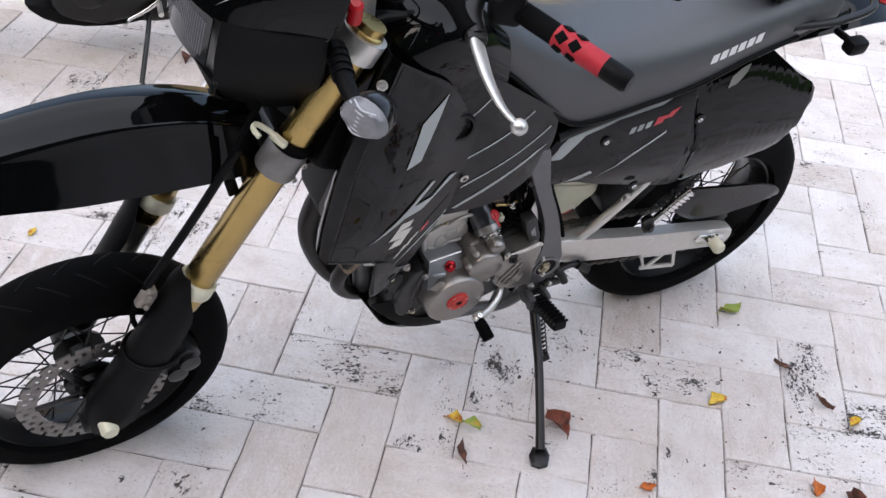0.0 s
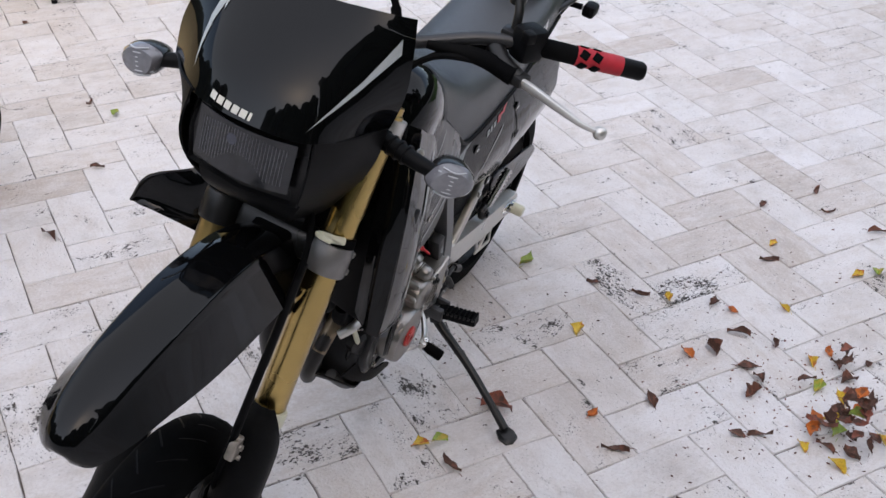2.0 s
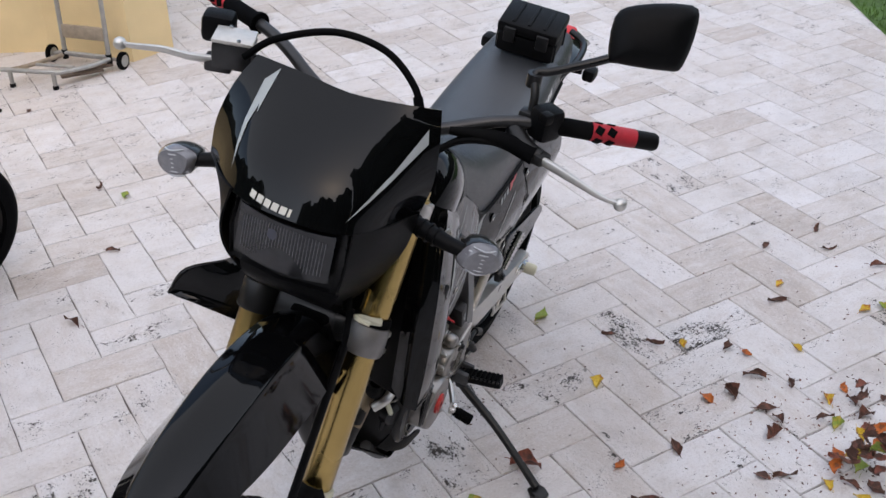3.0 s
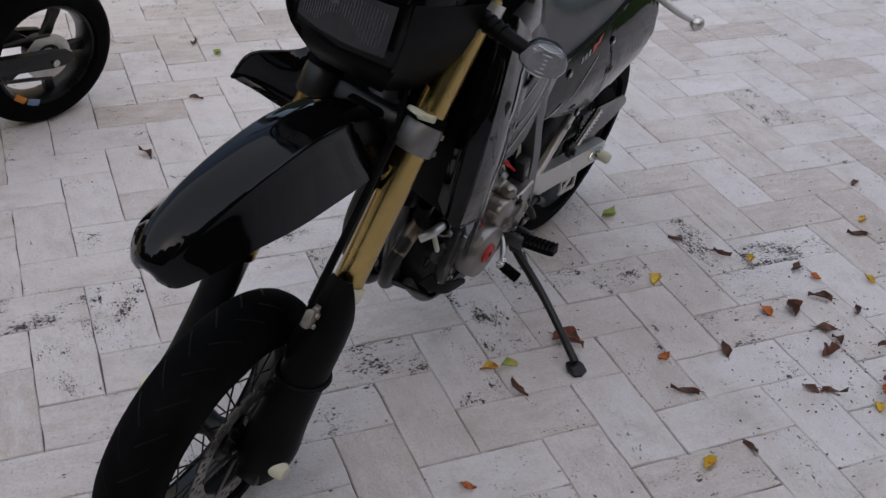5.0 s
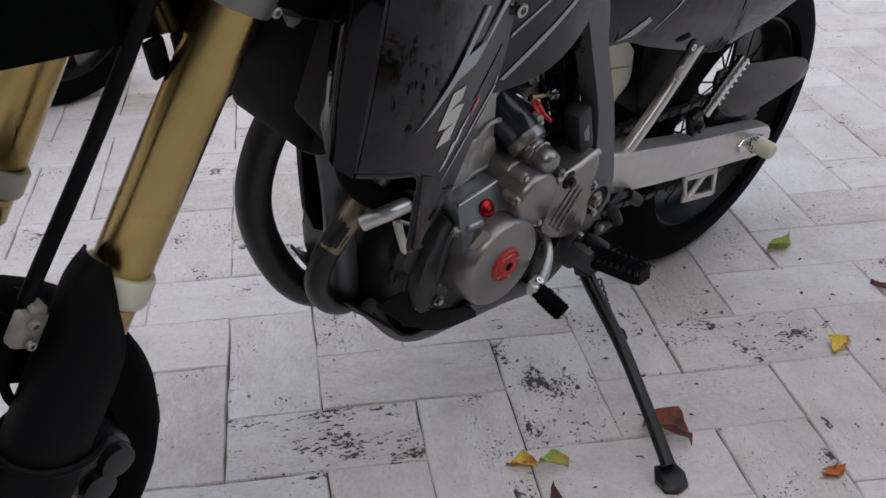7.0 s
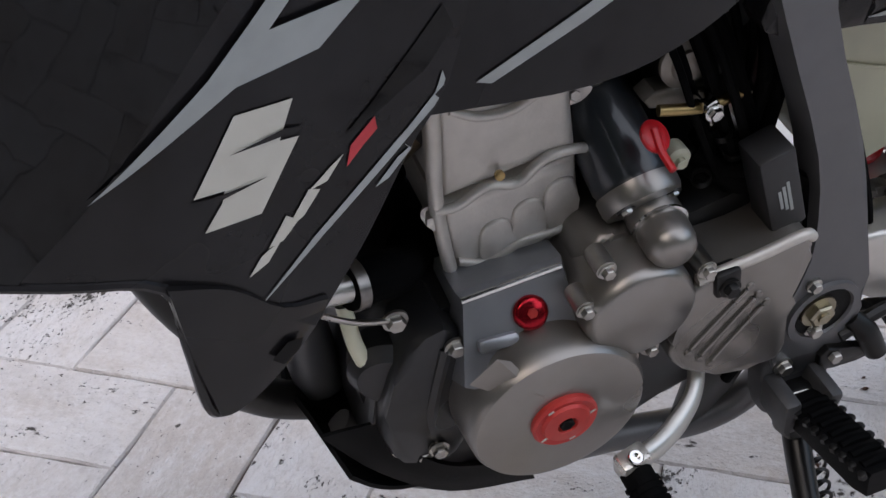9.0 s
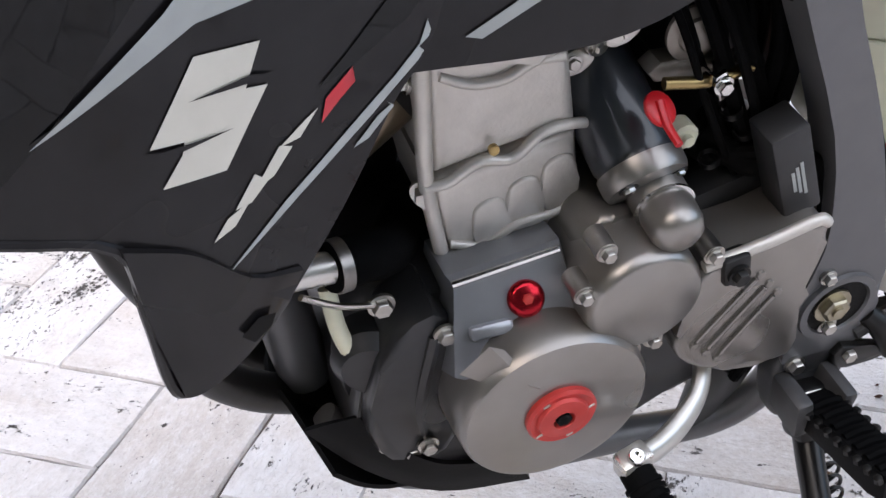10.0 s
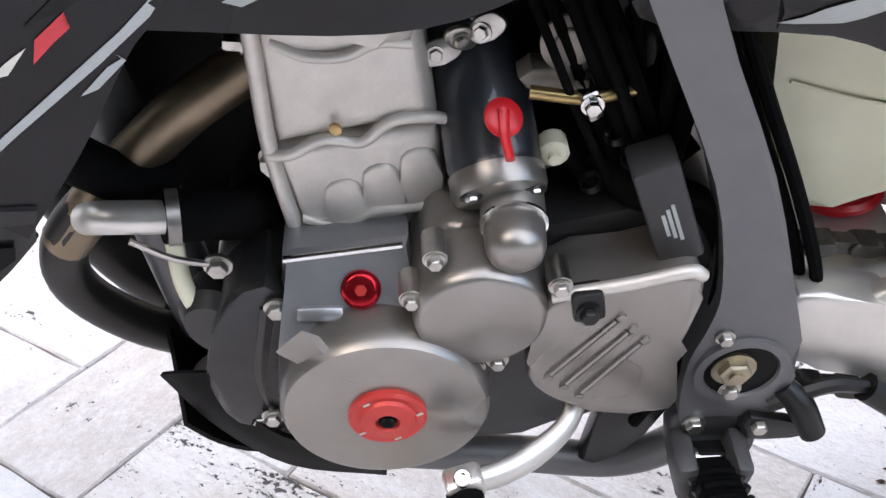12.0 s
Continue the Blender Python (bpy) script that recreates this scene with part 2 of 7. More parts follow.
M = dict(
    stone=stone_mat("travertine", 0.65),
    stone_mid=stone_mat("travertine_open", 1.1),
    stone_pit=stone_mat("travertine_pitted", 1.5),
    stone_far=stone_mat("travertine_many", 0.85, True),
    grout=mat("joint_sand", (0.12, 0.098, 0.085), 0.95, grain=0.35, grain_size=90, bump=0.6),
    gloss=mat("black_gloss_paint", (0.002, 0.0021, 0.0024), 0.06, spec=0.05, coat=0.42, grain=0.2, grain_size=30, rough_var=0.04),
    charcoal=mat("charcoal_paint", (0.0112, 0.0104, 0.0114), 0.22, coat=0.12, spec=0.2, grain=0.22, grain_size=46, rough_var=0.16),
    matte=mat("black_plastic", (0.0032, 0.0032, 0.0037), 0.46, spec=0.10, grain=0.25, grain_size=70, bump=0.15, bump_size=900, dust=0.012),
    satin=mat("satin_black_metal", (0.005, 0.005, 0.0055), 0.35, spec=0.35, grain=0.25, grain_size=60, rough_var=0.12, dust=0.02),
    starter=mat("starter_black", (0.012, 0.015, 0.020), 0.28, coat=0.5, grain=0.2, grain_size=50, rough_var=0.1),
    relay=mat("grey_box_plastic", (0.020, 0.020, 0.0215), 0.5, grain=0.15, grain_size=70),
    carbgrey=mat("dull_carburettor_alloy", (0.30, 0.265, 0.235), 0.5, metal=0.5, grain=0.25, grain_size=90),
    disc=mat("worn_disc_steel", (0.24, 0.225, 0.215), 0.36, metal=0.9, grain=0.3, grain_size=90, rough_var=0.1),
    clampgrey=mat("clamp_casting", (0.20, 0.19, 0.185), 0.42, metal=0.6, grain=0.15, grain_size=60),
    housing=mat("smooth_grey_metal", (0.31, 0.315, 0.33), 0.30, metal=0.7, grain=0.08, grain_size=50, rough_var=0.06),
    rubber=mat("tyre_rubber", (0.0028, 0.0029, 0.0032), 0.72, spec=0.035, grain=0.3, grain_size=55, bump=0.25, bump_size=500, dust=0.012),
    vinyl=mat("grey_seat_vinyl", (0.030, 0.033, 0.038), 0.36, spec=0.9, grain=0.12, grain_size=60, bump=0.35, bump_size=1400, rough_var=0.08),
    gold=mat("gold_anodised", (0.46, 0.32, 0.125), 0.27, metal=1.0, grain=0.10, grain_size=40, rough_var=0.08),
    cast=mat("cast_aluminium", (0.60, 0.565, 0.525), 0.46, metal=0.55, grain=0.12, grain_size=70, bump=0.12, bump_size=420, rough_var=0.08),
    cover=mat("grey_engine_paint", (0.285, 0.266, 0.25), 0.31, metal=0.78, grain=0.08, grain_size=40, rough_var=0.06),
    cover_dark=mat("dark_engine_paint", (0.045, 0.0445, 0.046), 0.36, metal=0.6, grain=0.15, grain_size=60, rough_var=0.1),
    bracket=mat("dull_grey_bracket", (0.060, 0.060, 0.063), 0.5, metal=0.3, grain=0.2, grain_size=60, rough_var=0.1, dust=0.04),
    frame=mat("grey_frame_paint", (0.125, 0.125, 0.13), 0.38, metal=0.35, grain=0.08, grain_size=50, rough_var=0.06, dust=0.05),
    alu=mat("bare_aluminium", (0.62, 0.60, 0.57), 0.36, metal=0.75, grain=0.08, grain_size=60, rough_var=0.1),
    polish=mat("polished_aluminium", (0.72, 0.71, 0.70), 0.16, metal=1.0, grain=0.06, grain_size=60, rough_var=0.06),
    steel=mat("zinc_steel", (0.48, 0.46, 0.43), 0.30, metal=1.0, grain=0.2, grain_size=90, rough_var=0.1),
    bolt=mat("yellow_zinc", (0.36, 0.32, 0.24), 0.34, metal=1.0, grain=0.2, grain_size=90),
    brass=mat("brass", (0.42, 0.30, 0.14), 0.35, metal=1.0, grain=0.2, grain_size=90),
    chain=mat("oily_chain_steel", (0.06, 0.055, 0.05), 0.45, metal=0.8, grain=0.4, grain_size=120),
    red=mat("red_anodised", (0.42, 0.012, 0.022), 0.18, metal=0.85, grain=0.1, grain_size=60),
    redcap=mat("red_cap_enamel", (0.56, 0.045, 0.04), 0.38, metal=0.25, grain=0.12, grain_size=70),
    redplastic=mat("red_plastic", (0.62, 0.012, 0.02), 0.35, grain=0.1, grain_size=60),
    redrubber=mat("red_rubber", (0.45, 0.012, 0.025), 0.6, grain=0.15, grain_size=90, bump=0.3, bump_size=700),
    redpaint=mat("red_decal", (0.55, 0.02, 0.035), 0.3, coat=0.3, grain=0.08),
    silver=mat("silver_decal", (0.34, 0.36, 0.355), 0.45, coat=0.05, grain=0.1, grain_size=70),
    cream=mat("cream_decal", (0.60, 0.575, 0.51), 0.45, coat=0.05, grain=0.06),
    white=mat("white_print", (0.75, 0.75, 0.74), 0.4, grain=0.05),
    nylon=mat("natural_nylon", (0.62, 0.60, 0.46), 0.45, grain=0.1, grain_size=60),
    tankplastic=mat("natural_polyethylene", (0.72, 0.70, 0.53), 0.42, grain=0.08, grain_size=30),
    glass=mat("clear_lens", (0.45, 0.46, 0.48), 0.04, trans=0.0, spec=0.8, grain=0.05),
    bluelens=mat("blue_bulb_cap", (0.05, 0.055, 0.075), 0.2, grain=0.1),
    ribglass=mat("rib_shade", (0.13, 0.135, 0.145), 0.14, metal=0.9, grain=0.3, grain_size=120),
    headlens=mat("headlight_lens", (0.030, 0.031, 0.034), 0.10, metal=0.35, spec=0.6, grain=0.3, grain_size=60),
    lens=mat("smoked_lens", (0.17, 0.17, 0.185), 0.12, coat=0.8, grain=0.15, grain_size=120),
    pipe=mat("black_exhaust", (0.020, 0.018, 0.017), 0.42, metal=0.4, grain=0.4, grain_size=40, rough_var=0.15),
    heat=mat("heat_stained_steel", (0.22, 0.17, 0.12), 0.38, metal=0.9, grain=0.35, grain_size=30, rough_var=0.1),
    wall=mat("yellow_stucco", (0.78, 0.60, 0.34), 0.9, grain=0.08, grain_size=6, bump=0.6, bump_size=120),
    grey_tube=mat("grey_cart_tube", (0.38, 0.37, 0.35), 0.45, metal=0.6, grain=0.2, grain_size=40),
    hedge=mat("hedge_leaves", (0.018, 0.026, 0.012), 0.7, grain=0.6, grain_size=14, bump=1.0, bump_size=25),
    wood=mat("weathered_wood", (0.30, 0.24, 0.18), 0.8, grain=0.35, grain_size=40, bump=0.4),
    slatwood=mat("dark_stained_wood", (0.11, 0.075, 0.055), 0.7, grain=0.4, grain_size=60, bump=0.4),
    grass=mat("grass", (0.055, 0.12, 0.018), 0.7, grain=0.5, grain_size=40),
    leafgreen=mat("leaf_green", (0.22, 0.30, 0.05), 0.55, grain=0.3, grain_size=120),
    leafyellow=mat("leaf_yellow", (0.62, 0.42, 0.05), 0.55, grain=0.3, grain_size=120),
    leaforange=mat("leaf_orange", (0.50, 0.13, 0.025), 0.55, grain=0.35, grain_size=120),
    leafred=mat("leaf_red", (0.24, 0.07, 0.045), 0.55, grain=0.35, grain_size=120),
    leafbrown=mat("leaf_brown", (0.085, 0.036, 0.024), 0.65, grain=0.4, grain_size=120),
    orange=mat("orange_plastic", (0.65, 0.22, 0.03), 0.4, grain=0.1),
    bluegloss=mat("blue_rim_tape", (0.16, 0.23, 0.36), 0.25, grain=0.1),
)


# ---- shaping helpers ----
def finish(bm, sharp=38):
    bmesh.ops.recalc_face_normals(bm, faces=bm.faces)
    lim = radians(sharp)
    for f in bm.faces:
        f.smooth = True
    for e in bm.edges:
        if len(e.link_faces) == 2 and e.calc_face_angle(0) > lim:
            e.smooth = False
    return bm


def part(name, bm, material, parent=None, label="", sharp=38):
    finish(bm, sharp)
    me = bpy.data.meshes.new(name)
    bm.to_mesh(me)
    bm.free()
    me.materials.append(M[material])
    ob = new(name, me)
    ob.parent = parent
    if label:
        tagged(ob, label)
    return ob


def join(*bms):
    out = bmesh.new()
    for b in bms:
        me = bpy.data.meshes.new("tmp")
        b.to_mesh(me)
        out.from_mesh(me)
        b.free()
        bpy.data.meshes.remove(me)
    return out


def moved(bm, m):
    bmesh.ops.transform(bm, matrix=m, verts=bm.verts)
    return bm


def spline(pts, steps=6):
    """Catmull-Rom through the points."""
    p = [Vector(q) for q in pts]
    if len(p) < 3:
        return p
    p = [2 * p[0] - p[1], *p, 2 * p[-1] - p[-2]]
    out = []
    for a, b, c, d in zip(p, p[1:], p[2:], p[3:]):
        for i in range(steps):
            t = i / steps
            out.append(0.5 * (2 * b + (c - a) * t + (2 * a - 5 * b + 4 * c - d) * t * t + (3 * b - a - 3 * c + d) * t**3))
    out.append(p[-2])
    return out


def tube(pts, radius, seg=12, steps=6, smooth=True, flat=1.0):
    """A round bar along the points; radius may be a list, one for each point."""
    path = spline(pts, steps) if smooth else [Vector(q) for q in pts]
    n = len(path)
    if isinstance(radius, (int, float)):
        rad = [radius] * n
    else:
        k = len(radius) - 1
        rad = []
        for i in range(n):
            f = i / (n - 1) * k
            a = min(int(f), k - 1)
            rad.append(radius[a] + (radius[a + 1] - radius[a]) * (f - a))
    bm = bmesh.new()
    rings = []
    side = None
    for i, q in enumerate(path):
        d = (path[min(i + 1, n - 1)] - path[max(i - 1, 0)]).normalized()
        if side is None:
            side = d.orthogonal().normalized()
        side = (side - d * side.dot(d)).normalized()
        up = d.cross(side)
        rings.append([bm.verts.new(q + rad[i] * (math.cos(6.2832 * j / seg) * side + flat * math.sin(6.2832 * j / seg) * up)) for j in range(seg)])
    for a, b in zip(rings, rings[1:]):
        for j in range(seg):
            bm.faces.new((a[j], a[(j + 1) % seg], b[(j + 1) % seg], b[j]))
    bm.faces.new(rings[0][::-1])
    bm.faces.new(rings[-1])
    return bm


def lathe(profile, at, axis=(0, 1, 0), seg=32, closed=False):
    """Turns (distance along the axis, radius) round an axis at a point."""
    bm = bmesh.new()
    q = Vector((0, 0, 1)).rotation_difference(Vector(axis).normalized()).to_matrix()
    o = Vector(at)
    rings = []
    for h, r in profile:
        if r < 1e-6:
            rings.append([bm.verts.new(o + q @ Vector((0, 0, h)))])
        else:
            rings.append([bm.verts.new(o + q @ Vector((r * math.cos(6.28319 * j / seg), r * math.sin(6.28319 * j / seg), h))) for j in range(seg)])
    pairs = list(zip(rings, rings[1:]))
    if closed:
        pairs.append((rings[-1], rings[0]))
    for a, b in pairs:
        for j in range(seg):
            k = (j + 1) % seg
            if len(a) == 1 and len(b) == 1:
                continue
            if len(a) == 1:
                bm.faces.new((a[0], b[j], b[k]))
            elif len(b) == 1:
                bm.faces.new((a[j], b[0], a[k]))
            else:
                bm.faces.new((a[j], a[k], b[k], b[j]))
    if not closed:
        if len(rings[0]) > 1:
            bm.faces.new(rings[0][::-1])
        if len(rings[-1]) > 1:
            bm.faces.new(rings[-1])
    return bm


def rounded(outline, steps=4):
    """A closed outline with its corners rounded by a closed spline."""
    p = [Vector((*q, 0)) for q in outline]
    n = len(p)
    out = []
    for i in range(n):
        a, b, c, d = p[i - 1], p[i], p[(i + 1) % n], p[(i + 2) % n]
        for k in range(steps):
            t = k / steps
            v = 0.5 * (2 * b + (c - a) * t + (2 * a - 5 * b + 4 * c - d) * t * t + (3 * b - a - 3 * c + d) * t**3)
            out.append((v.x, v.y))
    return out


def plate(outline, y0, y1, bevel=0.003, bend=None, seg=2):
    """A plate with an (x, z) outline between two y; bend(x, z) shifts it sideways."""
    bm = bmesh.new()
    shift = bend or (lambda x, z: 0.0)
    lo = [bm.verts.new((x, y0 + shift(x, z), z)) for x, z in outline]
    hi = [bm.verts.new((x, y1 + shift(x, z), z)) for x, z in outline]
    n = len(outline)
    bm.faces.new(lo)
    bm.faces.new(hi[::-1])
    sides = [bm.faces.new((lo[i], hi[i], hi[(i + 1) % n], lo[(i + 1) % n])) for i in range(n)]
    if bevel:
        rim = [e for e in bm.edges if len(e.link_faces) == 2 and sum(f in sides for f in e.link_faces) == 1]
        bmesh.ops.bevel(bm, geom=rim, offset=bevel, segments=seg, profile=0.5, affect="EDGES")
    return bm


def block(size, at, turn=(0, 0, 0), bevel=0.004, seg=2):
    bm = bmesh.new()
    bmesh.ops.create_cube(bm, size=1)
    bmesh.ops.scale(bm, vec=size, verts=bm.verts)
    if bevel:
        bmesh.ops.bevel(bm, geom=list(bm.edges), offset=bevel, segments=seg, profile=0.5, affect="EDGES")
    return moved(bm, pose(*at, *turn))


def loft(rings, cap=True, closed=True):
    """A skin over rings of points, all with the same count."""
    bm = bmesh.new()
    vs = [[bm.verts.new(p) for p in ring] for ring in rings]
    n = len(vs[0])
    for a, b in zip(vs, vs[1:]):
        for j in range(n if closed else n - 1):
            bm.faces.new((a[j], a[(j + 1) % n], b[(j + 1) % n], b[j]))
    if cap and closed:
        bm.faces.new(vs[0][::-1])
        bm.faces.new(vs[-1])
    return bm


def thick(bm, t):
    """Gives an open skin its thickness."""
    bmesh.ops.recalc_face_normals(bm, faces=bm.faces)
    bmesh.ops.solidify(bm, geom=list(bm.faces), thickness=t)
    return bm


def grid_skin(rows, t=0.003, steps=4):
    """A curved panel through rows of points, smoothed both ways, with thickness."""
    rows = [spline(r, steps) for r in rows]
    cols = [spline(c, steps) for c in zip(*rows)]
    return thick(loft(list(zip(*cols)), cap=False, closed=False), t)


def hexbolt(at, axis, r=0.006, h=0.005, washer=True):
    a = Vector(axis).normalized()
    bms = [lathe([(0, r), (h * 0.8, r), (h, r * 0.85), (h, 0)], at, axis, 6)]
    if washer:
        bms.append(lathe([(-0.001, r * 1.35), (0.0015, r * 1.35), (0.0015, 0)], at, axis, 16))
    return join(*bms)


def socket_bolt(at, axis, r=0.006, h=0.006):
    return lathe([(0, r), (h - 0.001, r), (h, r * 0.85), (h, r * 0.5), (h * 0.4, r * 0.45), (h * 0.4, 0)], at, axis, 16)


def withered(name, other, share):
    """Dry edges and blotches of a second colour over a leaf."""
    m = M[name]
    n, l = m.node_tree.nodes, m.node_tree.links
    b = n["Principled BSDF"]
    old = b.inputs["Base Color"].links[0].from_socket
    tc = n.new("ShaderNodeTexCoord")
    rnd = n.new("ShaderNodeObjectInfo")
    add = n.new("ShaderNodeVectorMath")
    add.operation = "ADD"
    l.new(tc.outputs["Object"], add.inputs[0])
    l.new(rnd.outputs["Random"], add.inputs[1])
    noise = n.new("ShaderNodeTexNoise")
    noise.inputs["Scale"].default_value = 2.6
    noise.inputs["Detail"].default_value = 5
    l.new(add.outputs[0], noise.inputs["Vector"])
    rng = n.new("ShaderNodeMapRange")
    rng.inputs["From Min"].default_value = 0.62 - share * 0.25
    rng.inputs["From Max"].default_value = 0.72 - share * 0.25
    l.new(noise.outputs["Fac"], rng.inputs["Value"])
    mix = n.new("ShaderNodeMixRGB")
    mix.inputs["Color2"].default_value = (*other, 1)
    l.new(rng.outputs[0], mix.inputs["Fac"])
    l.new(old, mix.inputs["Color1"])
    l.new(mix.outputs[0], b.inputs["Base Color"])


withered("leafyellow", (0.42, 0.12, 0.03), 0.5)
withered("leafgreen", (0.46, 0.34, 0.06), 0.5)
withered("leaforange", (0.22, 0.07, 0.03), 0.5)
withered("leafred", (0.10, 0.045, 0.035), 0.6)
withered("leafbrown", (0.20, 0.075, 0.05), 0.5)

# ---- ground ----
W = 0.1524  # half a paver's length
ground_bm = bmesh.new()
bmesh.ops.create_grid(ground_bm, x_segments=2, y_segments=2, size=400)
ground = part("ground", moved(ground_bm, pose(0, 0, -0.006)), "grout")
tagged(ground, "sandy bed and joints under pale stone paving", "ground", kind="structure")

pavement = tagged(new("pavement"), "ivory travertine pavers laid in a herringbone", "paving", kind="structure")
LAWN_AT, LAWN_ALONG, LAWN_OUT = Vector((3.72, 1.373, 0)), Vector((0.509, 0.861, 0)), Vector((0.861, -0.509, 0))
lawn_bm = bmesh.new()
edge = [LAWN_ALONG * (-0.9 + 0.6 * i) + LAWN_OUT * (0.03 * math.sin(i * 1.7)) for i in range(20)]
near_row = [lawn_bm.verts.new(LAWN_AT + p + Vector((0, 0, 0.003))) for p in edge]
far_row = [lawn_bm.verts.new(LAWN_AT + p + LAWN_OUT * 4 + Vector((0, 0, 0.003))) for p in edge]
for i in range(19):
    lawn_bm.faces.new((near_row[i], far_row[i], far_row[i + 1], near_row[i + 1]))
lawn = part("lawn", lawn_bm, "grass")
tagged(lawn, "green lawn beside the paving", "lawn", kind="structure")

# tall hedges out of view, added to close the yard and darken reflections
hedge_rnd = random.Random(21)


def hedge(x0, y0, x1, y1, high, steps):
    a, b = Vector((x0, y0, 0)), Vector((x1, y1, 0))
    d = (b - a).normalized()
    side = Vector((-d.y, d.x, 0))
    rows = []
    for i in range(steps + 1):
        p = a.lerp(b, i / steps)
        top = high * (0.92 + 0.10 * math.sin(i * 0.31) + 0.06 * math.sin(i * 0.83 + 1) + hedge_rnd.uniform(-0.03, 0.03))
        ring = []
        for f, w in ((0.0, 0.5), (0.2, 0.6), (0.4, 0.65), (0.6, 0.6), (0.8, 0.5), (0.95, 0.3), (1.0, 0.0)):
            ring.append(p + side * (w + hedge_rnd.uniform(-0.16, 0.16)) + Vector((0, 0, top * f)) + d * hedge_rnd.uniform(-0.1, 0.1))
        rows.append(ring)
    bm = grid_skin(rows, 0.3, 1)
    return tagged(part("hedge", bm, "hedge", None), "tall dark green hedge, unseen, added round the yard to block sky", "hedge", kind="structure")


for q in ((-9, -7, 0.5, -7.2, 7.0, 50), (0.5, -7.2, 12, -7.5, 10.0, 60), (-9.5, 13, -9, -7, 5.5, 80), (12, -7.5, 15, 13, 4.0, 80), (15, 13, -9.5, 13, 5.5, 90)):
    hedge(*q)

# ---- the supermoto ----
HEAD, LEAN, STEER, RAKE = 216.5, 11.5, 3.0, 27.0
BIKE = pose(0.716, 0.453, 0, 0, 0, HEAD) @ pose(0, 0, 0, -LEAN, 0, 0)
bike = new("motorcycle")
bike.matrix_world = BIKE
tagged(bike, "black supermoto motorcycle with gold forks leaning on its side stand", "motorcycle")

STEM = Vector((1.12, 0, 0.93))
UP = Vector((-math.sin(radians(RAKE)), 0, math.cos(radians(RAKE))))
TURN = Matrix.Translation(STEM) @ Matrix.Rotation(radians(STEER), 4, UP) @ Matrix.Translation(-STEM)
FA = Vector((1.485, 0, 0.272))  # front axle
FB = Vector((1.468, 0, 0.258))  # foot of the fork axis, a little behind the axle
RA = Vector((0.0, 0, 0.308))  # rear axle


def steer(bm):
    return moved(bm, TURN)


def along(s, y=0.0, fwd=0.0):
    """A point s metres up the fork from the axle, y to the side, fwd ahead of it."""
    return FB + UP * s + Vector((math.cos(radians(RAKE)), 0, math.sin(radians(RAKE)))) * fwd + Vector((0, y, 0))


